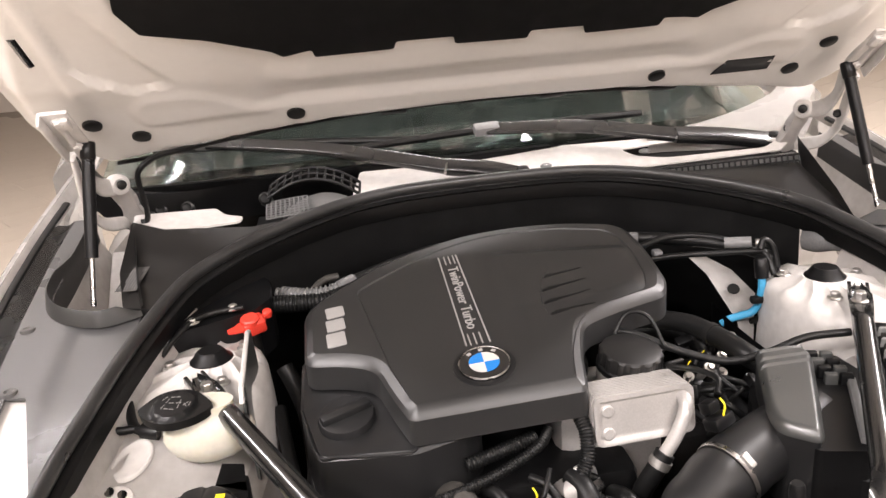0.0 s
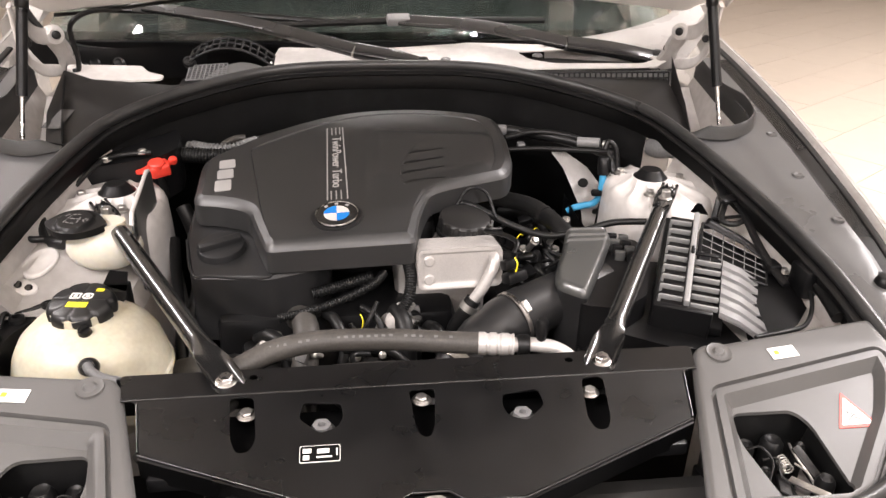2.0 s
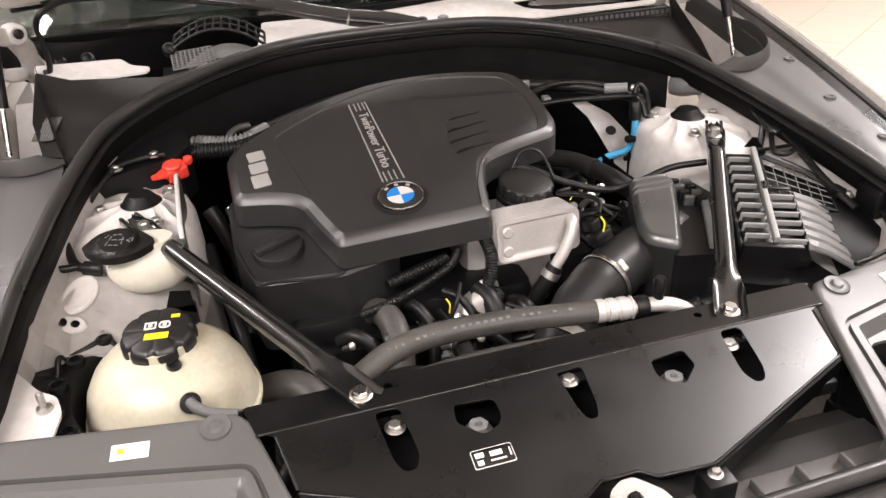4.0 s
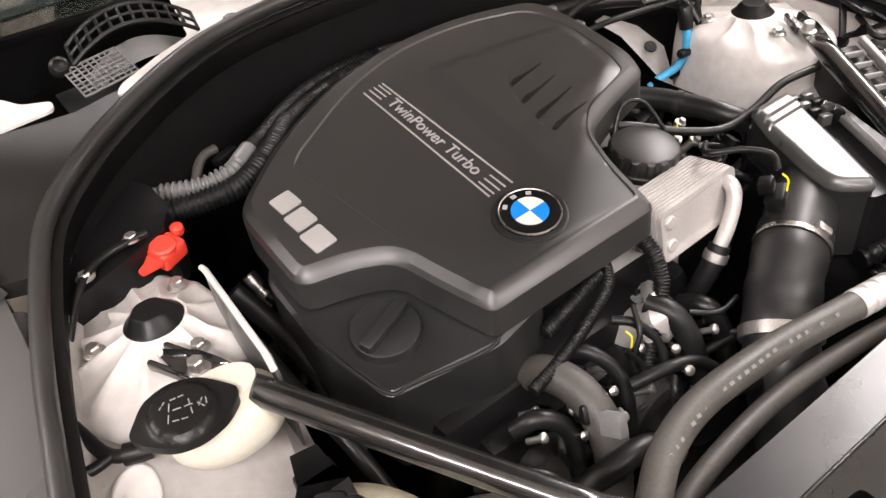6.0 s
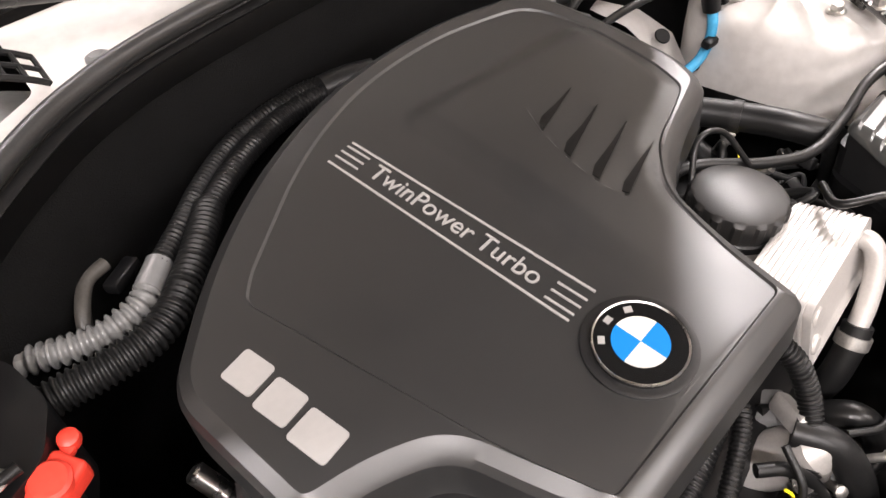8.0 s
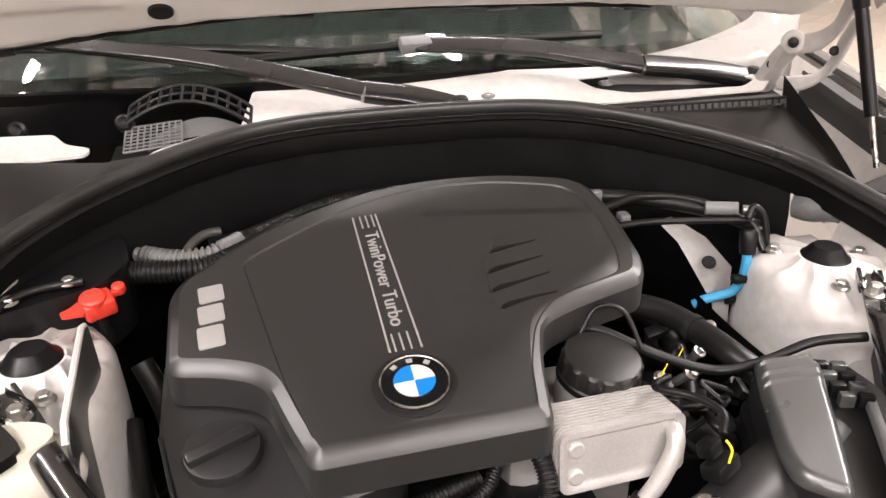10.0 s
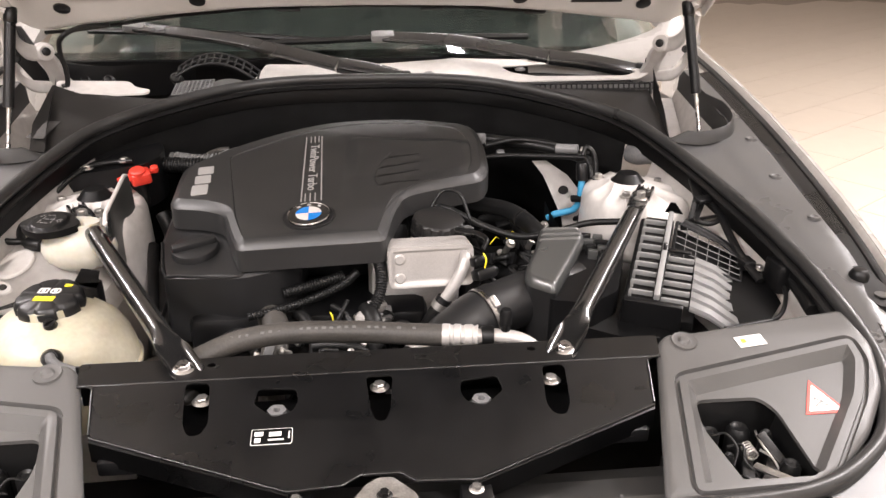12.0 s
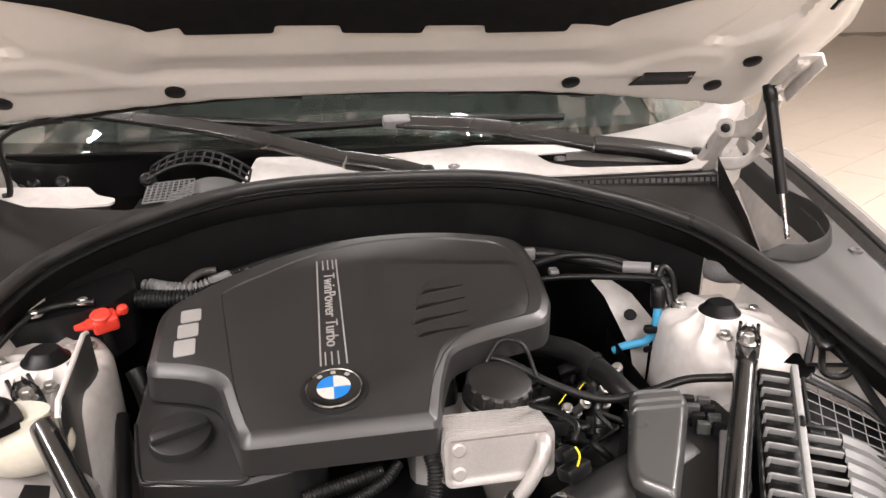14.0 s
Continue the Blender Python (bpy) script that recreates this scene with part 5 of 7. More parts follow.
def gas_strut(s):
    lo, hi = Vector((s * 0.705, 0.668, 0.905)), Vector((s * 0.685, 0.765, 1.157))
    ob = thing("gas_strut", lo, "black gas strut holding up the hood", "gas strut", "gas struts")
    mid = lo.lerp(hi, 0.30)
    bm = B()
    sweep(bm, [lo, mid], 0.0045, 12)
    part("rod", bm, STEEL, ob)
    bm = B()
    sweep(bm, [mid, mid.lerp(hi, 0.02), hi.lerp(mid, 0.02), hi], 0.0105, 16)
    part("cylinder", bm, BLACK, ob)
    bm = B()
    sweep(bm, [hi.lerp(mid, 0.13), hi.lerp(mid, 0.12), hi.lerp(mid, -0.02), hi.lerp(mid, -0.03)], lambda t: 0.0125 if 0.2 < t < 0.8 else 0.011, 16)
    part("end_socket", bm, RUBBER, ob)
    # hinge: a folded base on the body, a swan-necked arm and a bracket on the hood
    bm = B()
    rows = []
    for t in np.linspace(0, 1, 13):
        c = Vector((s * (0.672 + 0.022 * t), 0.965 - 0.055 * t, 0.945 + 0.105 * t))
        w = 0.030 - 0.012 * t + 0.004 * math.sin(9 * t)
        d = 0.022 - 0.006 * t
        rows.append([c + Vector(o) for o in ((-s * w, -d * 0.3, 0), (-s * w * 0.8, -d, 0.004), (s * w * 0.2, -d * 1.15, 0.006), (s * w * 0.9, -d * 0.7, 0.003), (s * w, d * 0.3, 0), (s * w * 0.4, d, -0.004), (-s * w * 0.6, d, -0.003))])
    loft(bm, rows, 0.0025, closed=True)
    hg = part("hinge", bm, WHITE_RAW, hood, "white painted steel hinge with folded base", angle=55)
    bm = B()
    lathe(bm, [(0.0, -0.018), (0.012, -0.018), (0.019, -0.014), (0.0205, 0.0), (0.019, 0.014), (0.012, 0.018), (0.006, 0.016), (0.006, 0.006), (0, 0.006)], frame_at((s * 0.693, 0.905, 1.055), (-0.55 * s, -0.8, 0.1)), 28)
    part("pivot", bm, WHITE_RAW, hg)
    bm = B()
    lathe(bm, [(0.009, 0.0), (0.009, 0.004), (0.005, 0.006), (0, 0.006)], frame_at((s * 0.682, 0.890, 1.057), (-0.55 * s, -0.8, 0.1)), 20)
    part("rivet", bm, DARK, hg)
    for pts, r, fl in (([(0.694, 0.905, 1.05), (0.712, 0.868, 1.062), (0.716, 0.835, 1.09), (0.706, 0.80, 1.135), (0.702, 0.755, 1.175), (0.70, 0.70, 1.215)], 0.0145, 0.42), ([(0.700, 0.935, 0.972), (0.724, 0.89, 0.985), (0.735, 0.852, 1.02), (0.728, 0.815, 1.085), (0.720, 0.785, 1.135)], 0.0115, 0.45)):
        bm = B()
        sweep(bm, spline([(s * x, y, z) for x, y, z in pts], 7), lambda t: r * (1 + 0.18 * math.sin(11 * t)), 16, flat=fl, up=(1, 0, 0), square=0.7)
        part("arm", bm, WHITE_RAW, hg, angle=50)
    for p, r in (((0.655, 0.946, 0.975), 0.007), ((0.672, 0.924, 1.012), 0.006), ((0.664, 0.938, 0.955), 0.0045), ((0.722, 0.835, 1.052), 0.006)):
        bm = B()
        lathe(bm, [(r * 1.4, 0), (r * 1.3, 0.002), (r, 0.003), (r * 0.8, -0.001), (0, -0.001)], frame_at((s * p[0], p[1], p[2]), (-0.5 * s, -1, 0.15)), 18)
        part("rivet", bm, DARK, hg)
    bm = B()
    m = frame_at((s * 0.702, 0.735, 1.190), (0, -0.64, -0.77), (1, 0, 0))
    box(bm, (0, 0.0, 0.004), (0.046, 0.12, 0.008), m, bev=0.003)
    box(bm, (s * 0.020, 0.0, 0.014), (0.006, 0.12, 0.026), m, bev=0.0025)
    box(bm, (-s * 0.008, 0.035, 0.010), (0.024, 0.028, 0.012), m, bev=0.004)
    part("mount", bm, WHITE_RAW, hg)
    for q in (-0.038, 0.040):
        bolt(hg, m @ Vector((-s * 0.004, q, 0.010)), 0.008, axis=(0, -0.64, -0.77), material=WHITE_RAW)
    if s > 0:
        return slot(s)
    bm = B()
    sweep(bm, spline([(s * 0.655, 0.872, 0.985), (s * 0.644, 0.872, 0.99), (s * 0.640, 0.868, 1.02), (s * 0.643, 0.862, 1.065), (s * 0.634, 0.858, 1.090), (s * 0.60, 0.870, 1.108), (s * 0.54, 0.885, 1.112)], 6), 0.0055, 8)
    part("cable", bm, RUBBER, hg)
    slot(s)


def slot(s):
    bm = B()
    sweep(bm, on_hood([(s * 0.702, 0.300), (s * 0.702, 0.332), (s * 0.702, 0.364)]), 0.009, 10)
    part("slot", bm, E_BLACK, hood)


gas_strut(-1)
gas_strut(1)

# ---- nose of the car ----
nose = thing("front_bumper", (0, -0.45, 0.2), "white painted front bumper edge", "bumper")
bm = B()
rows = []
for x in np.linspace(-0.62, 0.62, 21):
    y0 = -0.292 + 0.10 * abs(x) ** 3
    rows.append([Vector((x, y0, 0.728)), Vector((x, y0 - 0.01, 0.731)), Vector((x, y0 - 0.04, 0.722)), Vector((x, y0 - 0.09, 0.69)), Vector((x, y0 - 0.14, 0.60)), Vector((x, y0 - 0.16, 0.25))])
loft(bm, rows, 0.003)
part("skin", bm, WHITE, nose, angle=60)
bm = B()
rows = [[Vector((x, -0.262 + dy + 0.10 * abs(x) ** 3, 0.722 + dz)) for x in np.linspace(-0.66, 0.66, 23)] for dy, dz in ((0.012, 0.0), (0.0, 0.004), (-0.028, 0.002), (-0.030, -0.02))]
loft(bm, rows, 0.003)
part("top_trim", bm, GREY_TRIM, nose)
grill = thing("air_guide", (0, -0.2, 0.60), "dark grey ribbed plastic air guide below the carrier", "air guide")
bm = B()
box(bm, (0, -0.222, 0.706), (0.76, 0.060, 0.010), bev=0.003)
box(bm, (0, -0.200, 0.690), (0.76, 0.010, 0.036), bev=0.003)
part("shelf", bm, GREY_TRIM, grill)
bm = B()
box(bm, (0, -0.140, 0.640), (0.80, 0.13, 0.010), bev=0.003)
part("lower_shelf", bm, BLACK, grill)
bm = B()
loft(bm, [[Vector((x, y, z)) for x in np.linspace(-0.37, 0.37, 9)] for y, z in ((-0.206, 0.711), (-0.196, 0.709), (-0.190, 0.701), (-0.168, 0.699), (-0.163, 0.692), (-0.138, 0.690), (-0.133, 0.683), (-0.10, 0.672))], 0.003)
part("stepped_guide", bm, GREY_TRIM, grill, "grey stepped air guide", angle=30)
for x in np.linspace(-0.33, 0.33, 12):
    bm = B()
    box(bm, (x, -0.226, 0.717), (0.005, 0.046, 0.016), pose(0, 0, 0), bev=0.002)
    part("rib", bm, GREY_TRIM, grill)
for x in (-0.097, 0.103):
    bm = B()
    box(bm, (x, -0.203, 0.726), (0.036, 0.030, 0.036), bev=0.003)
    tb = part("tab", bm, BLACK, grill)
    bolt(tb, (x, -0.200, 0.743), 0.006, material=ZINC)
hook = thing("hood_catch", (0, -0.205, 0.70), "bare galvanised steel hood catch bracket", "catch")
bm = B()
plate(bm, fillet([(-0.044, -0.234), (-0.043, -0.222), (-0.020, -0.192), (-0.006, -0.184), (0.010, -0.184), (0.034, -0.206), (0.043, -0.228), (0.036, -0.231), (0.022, -0.216), (0.012, -0.210), (-0.012, -0.210), (-0.022, -0.216), (-0.035, -0.234)], 0.004, 3), lambda x, y: 0.752 + 0.2 * (y + 0.2), 0.004)
part("bracket", bm, ZINC, hook)
bolt(hook, (0, -0.208, 0.750), 0.006, material=DARK)


def headlamp(s):
    ob = thing("headlamp", (s * 0.68, -0.26, 0.5), "clear glass headlamp at the wing corner", "headlamp", "headlamps")
    bm = B()
    rows = []
    for t in np.linspace(0, 1, 9):
        c = Vector((s * (0.60 + 0.17 * t), -0.315 + 0.22 * t * t + 0.05 * t, hoodplane(0, -0.3 + 0.25 * t) - 0.006))
        rows.append([c + Vector(o) for o in ((0, 0.03, 0), (s * 0.03, -0.01, -0.004), (s * 0.06, -0.05, -0.03), (s * 0.08, -0.09, -0.10), (s * 0.07, -0.09, -0.18))])
    loft(bm, rows, 0.003)
    part("lens", bm, CLEAR, ob, angle=60)
    bm = B()
    box(bm, (s * 0.66, -0.25, 0.60), (0.12, 0.12, 0.12), bev=0.02)
    part("housing", bm, ALU, ob)


headlamp(-1)
headlamp(1)


# ---- left side of the bay: tanks ----
tank = thing("expansion_tank", (-0.48, 0.17, 0.60), "round yellowed plastic coolant expansion tank with black cap", "coolant tank")
TC = Vector((-0.478, 0.170, 0.715))
bm = B()
prof = [(0.0, -0.11), (0.05, -0.105), (0.085, -0.085), (0.105, -0.055), (0.1115, -0.022), (0.1115, -0.014), (0.1155, -0.012), (0.1155, -0.006), (0.1115, -0.004), (0.110, 0.012), (0.104, 0.035), (0.092, 0.057), (0.072, 0.076), (0.05, 0.086), (0.042, 0.088), (0.042, 0.1), (0, 0.1)]
lathe(bm, prof, Matrix.Translation(TC), 64)
part("vessel", bm, TANK, tank, angle=40)
CM = frame_at((-0.478, 0.176, 0.804), (-0.03, -0.12, 1), (1, -0.15, 0)) @ Matrix.Scale(1.0, 4)
bm = B()
lathe(bm, [(0.040, -0.012), (0.046, -0.008), (0.048, 0.0), (0.0475, 0.014), (0.044, 0.020), (0.040, 0.0225), (0.0, 0.0235)], CM, 96, lambda a, i: 1 - (0.10 * max(0, math.cos(8 * a)) ** 4 if 1 <= i <= 4 else 0.06 * max(0, math.cos(8 * a)) ** 4 if i == 5 else 0))
cp = part("cap", bm, COVER_LOW, tank, "black screw cap with yellow field and white symbols", angle=45)
bm = B()
box(bm, (0.002, -0.014, 0.0236), (0.030, 0.011, 0.0008), CM, bev=0)
part("yellow_field", bm, YELLOW, cp)
bm = B()
box(bm, (0.022, 0.022, 0.0232), (0.011, 0.006, 0.0008), CM @ pose(0, 0, 0, 0, 0, 0), bev=0)
part("yellow_mark", bm, YELLOW, cp)
for x in (-0.008, 0.010):
    bm = B()
    out = fillet([(x - 0.0075, 0.0), (x + 0.0075, 0.0), (x + 0.0075, 0.013), (x - 0.0075, 0.013)], 0.001 if x < 0 else 0.0065, 4)
    inn = fillet([(x - 0.0055, 0.002), (x + 0.0055, 0.002), (x + 0.0055, 0.011), (x - 0.0055, 0.011)], 0.001 if x < 0 else 0.0045, 4)
    plate(bm, out, lambda a, b: 0.0241 + 0 * a, 0.001, [inn], m=CM)
    box(bm, (x, 0.0065, 0.0238), (0.005, 0.005, 0.0008), CM, bev=0)
    part("symbol", bm, PAPER, cp)
bm = B()
lathe(bm, [(0.010, -0.02), (0.010, -0.004), (0.0085, 0.003), (0.008, 0.005), (0, 0.0045)], frame_at((-0.462, 0.122, 0.803), (0.05, -0.45, 1)), 20)
box(bm, (0, 0, 0.006), (0.012, 0.002, 0.002), frame_at((-0.462, 0.122, 0.803), (0.05, -0.45, 1), (1, 1, 0)), bev=0)
part("vent_screw", bm, BLACK, tank)
bm = B()
ax = Vector((0.1, -0.8, 0.55))
lathe(bm, [(0.011, -0.02), (0.011, 0.004), (0.013, 0.006), (0.013, 0.020), (0.010, 0.024), (0, 0.024)], frame_at((-0.449, 0.085, 0.768), ax), 20)
part("hose_union", bm, BLACK, tank)
bm = B()
sweep(bm, spline([(-0.447, 0.068, 0.782), (-0.440, 0.056, 0.781), (-0.425, 0.047, 0.776), (-0.40, 0.040, 0.772), (-0.37, 0.036, 0.765), (-0.34, 0.034, 0.75)], 6), 0.0068, 12)
part("overflow_hose", bm, FOIL, tank, "grey overflow hose")
nudge(tank, 0.002, 0.010, -0.004)

wash = thing("washer_reservoir", (-0.50, 0.32, 0.70), "pale plastic washer bottle neck with black cap", "washer bottle")
bm = B()
m = Matrix.Translation((-0.486, 0.345, 0.822)) @ Matrix.Diagonal((1.22, 0.80, 1, 1))
lathe(bm, [(0.0, -0.034), (0.03, -0.032), (0.042, -0.022), (0.048, -0.010), (0.050, 0.000), (0.048, 0.012), (0.042, 0.026), (0.032, 0.034), (0.032, 0.046), (0, 0.046)], m, 48)
part("bottle", bm, TANK_PALE, wash, angle=50)
WM = frame_at((-0.519, 0.335, 0.869), (-0.05, -0.16, 1), (1, -0.28, 0))
bm = B()
out = fillet([(-0.046, 0.004), (-0.036, 0.024), (-0.012, 0.036), (0.016, 0.033), (0.036, 0.018), (0.050, 0.006), (0.047, -0.006), (0.034, -0.022), (0.010, -0.034), (-0.016, -0.034), (-0.038, -0.022), (-0.050, -0.010), (-0.050, -0.004)], 0.012, 4)
plate(bm, out, lambda x, y: 0.004 + 0.005 * np.clip((0.031 - np.hypot(x + 0.002, y)) / 0.003, 0, 1), 0, step=0.004, lower=lambda x, y: -0.008 + 0 * x, m=WM)
wc = part("cap", bm, BLACK, wash, "black teardrop cap with pale washer symbol", angle=40)
for x, y, l, a in ((-0.012, 0.0, 0.030, 80), (-0.018, 0.012, 0.012, 50), (0.000, 0.016, 0.018, 5), (0.000, -0.014, 0.020, -5), (0.012, 0.0, 0.024, 95), (0.005, 0.001, 0.026, 0), (0.024, 0.001, 0.012, 60), (0.024, -0.004, 0.012, -50), (0.030, 0.0, 0.010, 90)):
    bm = B()
    for q in (-0.3, 0.2):
        box(bm, (q * l, 0, 0), (l * 0.36, 0.0013, 0.0008), WM @ pose(x * 0.8 - 0.003, y * 0.8, 0.0094, 0, 0, a) @ Matrix.Scale(0.8, 4), bev=0)
    part("symbol", bm, PALE_BAR, wc)
nudge(wash, -0.001, 0.014, -0.002)
br = thing("tank_bracket", (-0.45, 0.25, 0.70), "black plastic bracket between the two tanks", "bracket")
bm = B()
loft(bm, [[Vector((-0.462, 0.285, 0.815)), Vector((-0.435, 0.285, 0.81))], [Vector((-0.47, 0.262, 0.80)), Vector((-0.432, 0.262, 0.80))], [Vector((-0.49, 0.235, 0.805)), Vector((-0.428, 0.24, 0.80))], [Vector((-0.495, 0.215, 0.79)), Vector((-0.43, 0.215, 0.785))]], 0.008)
box(bm, (-0.45, 0.262, 0.72), (0.04, 0.03, 0.16), bev=0.004)
part("arm", bm, BLACK, br)

# heat shield plate beside the left strut tower
sh = thing("shield_plate", (-0.433, 0.42, 0.70), "thin dark shield plate with white edge beside the strut tower", "shield")
bm = B()
prof2 = [(0.340, 0.862), (0.352, 0.880), (0.478, 0.905), (0.492, 0.900), (0.50, 0.84), (0.49, 0.70), (0.35, 0.70)]
m = Matrix(((0, 0, 1, -0.436), (1, 0, 0, 0), (0, 1, 0, 0), (0, 0, 0, 1)))
plate(bm, fillet(prof2, 0.008, 3), lambda x, y: 0.003 + 0.003 * np.sin(x * 40), 0.0035, step=0.015, m=m)
part("sheet", bm, SATIN, sh, angle=50)
bm = B()
sweep(bm, [(-0.4345, 0.342, 0.864), (-0.4345, 0.353, 0.880), (-0.4345, 0.478, 0.905), (-0.4345, 0.492, 0.900)], 0.0036, 8)
part("edge", bm, WHITE_RAW, sh, "white folded edge")

# red terminal cap and the black carrier plate
rd = thing("terminal_cap", (-0.447, 0.58, 0.83), "bright red plastic battery terminal cap", "terminal cap")
RM = frame_at((-0.447, 0.580, 0.852), (0.0, -0.25, 1), (1, 0.45, 0)) @ Matrix.Scale(0.86, 4)
bm = B()
box(bm, (0, 0, 0.006), (0.044, 0.034, 0.030), RM, bev=0.006, seg=3)
lathe(bm, [(0.018, 0.015), (0.018, 0.024), (0.015, 0.027), (0, 0.027)], RM @ Matrix.Translation((-0.004, 0.0, 0)), 28)
part("body", bm, RED, rd)
bm = B()
plate(bm, fillet([(-0.050, -0.006), (-0.022, -0.016), (-0.020, 0.014), (-0.036, 0.006), (-0.050, 0.004)], 0.003, 3), lambda x, y: 0.014 + 0 * x, 0.005, m=RM)
part("tab", bm, RED, rd)
bm = B()
lathe(bm, [(0.0, -0.006), (0.008, -0.004), (0.010, 0.002), (0.009, 0.009), (0.005, 0.012), (0, 0.012)], RM @ Matrix.Translation((0.034, 0.012, 0.008)), 20)
box(bm, (0.024, 0.008, 0.010), (0.014, 0.012, 0.010), RM, bev=0.003)
part("hinge", bm, RED, rd)
bm = B()
lathe(bm, [(0.009, -0.06), (0.009, 0.0), (0, 0.0)], RM @ Matrix.Translation((0.0, -0.0, -0.006)), 16)
part("post", bm, DARK, rd)
nudge(rd, 0.003, 0.027, 0.004)
sp = thing("cable_tray", (-0.48, 0.64, 0.70), "matt black plastic cable tray at the firewall", "tray")
bm = B()
plate(bm, fillet([(-0.575, 0.555), (-0.44, 0.605), (-0.415, 0.645), (-0.418, 0.70), (-0.44, 0.74), (-0.52, 0.665)], 0.01, 3), lambda x, y: 0.876 + 0.10 * (y - 0.6), 0.09, step=0.02)
part("sheet", bm, BLACK, sp)
for p in ((-0.473, 0.606, 0.884), (-0.535, 0.583, 0.878)):
    bolt(sp, p, 0.0075, material=ZINC)
bm = B()
sweep(bm, spline([(-0.455, 0.602, 0.886), (-0.50, 0.600, 0.884), (-0.53, 0.585, 0.882), (-0.555, 0.56, 0.872), (-0.58, 0.53, 0.85)], 6), 0.005, 10)
part("cable", bm, RUBBER, sp)
nudge(sp, 0.0, 0.010, 0.006)


def pipe(name, label, category, pts, r, material, ribbed=0.0, group=""):
    """One hose or cable through the given points."""
    ob = thing(name, pts[0], label, category, group)
    bm = B()
    s = spline(pts, 8)
    if ribbed:
        corrugated(bm, s, r, ribbed, 0.34 if ribbed > 0.007 else 0.20)
    else:
        sweep(bm, s, r, 14)
    part("tube", bm, material, ob, angle=60)
    return ob


pale = pipe("loom_tube", "pale translucent convoluted tube at the firewall", "corrugated tube", [(-0.437, 0.764, 0.851), (-0.413, 0.744, 0.858), (-0.395, 0.733, 0.858), (-0.372, 0.720, 0.858), (-0.346, 0.711, 0.859), (-0.316, 0.712, 0.860), (-0.299, 0.721, 0.862)], 0.0115, CONCERTINA, 0.0085)
bm = B()
sweep(bm, [(-0.301, 0.720, 0.862), (-0.293, 0.726, 0.863), (-0.283, 0.733, 0.864), (-0.274, 0.740, 0.865)], 0.0128, 16)
part("collar", bm, SHELL_GREY, pale, "grey collar")
bm = B()
corrugated(bm, spline([(-0.277, 0.736, 0.866), (-0.237, 0.762, 0.868), (-0.194, 0.793, 0.869), (-0.140, 0.822, 0.871), (-0.085, 0.836, 0.873), (-0.017, 0.837, 0.873), (0.033, 0.822, 0.868)], 8), 0.0098, 0.0052, 0.2)
part("thin_tube", bm, RUBBER, pale, "thin black ribbed tube")
dk = pipe("loom_tube", "black convoluted loom tube running along the engine cover", "corrugated tube", [(-0.452, 0.694, 0.849), (-0.428, 0.686, 0.859), (-0.397, 0.679, 0.861), (-0.362, 0.672, 0.861), (-0.321, 0.672, 0.861), (-0.281, 0.693, 0.863), (-0.231, 0.736, 0.865), (-0.200, 0.767, 0.866)], 0.0145, RUBBER, 0.0062)
bm = B()
corrugated(bm, spline([(-0.205, 0.762, 0.866), (-0.159, 0.788, 0.868), (-0.106, 0.808, 0.871), (-0.047, 0.817, 0.873), (0.023, 0.807, 0.873)], 8), 0.0115, 0.0052, 0.16)
part("thin_tube", bm, RUBBER, dk, "thinner black ribbed tube")
bm = B()
sweep(bm, spline([(-0.007, 0.815, 0.875), (0.023, 0.807, 0.875), (0.053, 0.794, 0.873)], 5), 0.018, 14)
part("end_sleeve", bm, RUBBER, dk)
vh = pipe("vacuum_hose", "grey bent vacuum pipe in the shade of the firewall", "hose", [(-0.362, 0.742, 0.825), (-0.347, 0.762, 0.850), (-0.326, 0.788, 0.856), (-0.303, 0.795, 0.856)], 0.0070, HOSE)
bm = B()
box(bm, (0, 0, 0), (0.040, 0.016, 0.012), pose(-0.300, 0.772, 0.852, 0, 0, 28), bev=0.003)
part("plug", bm, BLACK, vh, "black connector")

# ---- engine under its cover ----
eng = thing("engine_block", (-0.1, 0.5, 0.42), "dark cast engine block with black covers and hoses", "engine")
bm = B()
box(bm, (-0.11, 0.52, 0.57), (0.40, 0.50, 0.30), bev=0.02)
box(bm, (-0.12, 0.28, 0.56), (0.30, 0.08, 0.24), bev=0.015)
part("casting", bm, BLACK, eng)
bm = B()
box(bm, (-0.10, 0.54, 0.76), (0.34, 0.24, 0.12), bev=0.02)
part("rocker_cover", bm, BLACK, eng)
bm = B()
box(bm, (0.07, 0.40, 0.70), (0.16, 0.14, 0.16), bev=0.02)
lathe(bm, [(0.050, 0.76), (0.048, 0.805), (0.044, 0.815), (0, 0.815)], Matrix.Translation((0.115, 0.385, 0)), 32)
part("filter_housing", bm, ALU, eng)
for c, r, h, ax, mt, nm in (((-0.06, 0.205, 0.62), 0.060, 0.05, (0, -1, 0.1), DARK, "alternator"), ((-0.20, 0.20, 0.60), 0.055, 0.05, (0, -1, 0), DARK, "pulley"), ((0.02, 0.20, 0.58), 0.06, 0.05, (0, -1, 0), DARK, "pulley"), ((-0.02, 0.255, 0.70), 0.026, 0.05, (0.2, -0.6, 0.7), ALU, "water_flange")):
    bm = B()
    lathe(bm, [(r * 0.5, -h), (r, -h * 0.9), (r, h * 0.2), (r * 0.8, h * 0.5), (r * 0.8, h * 0.7), (r * 0.3, h), (0, h)], frame_at(c, ax), 32)
    part(nm, bm, mt, eng)
rng = random.Random(4)
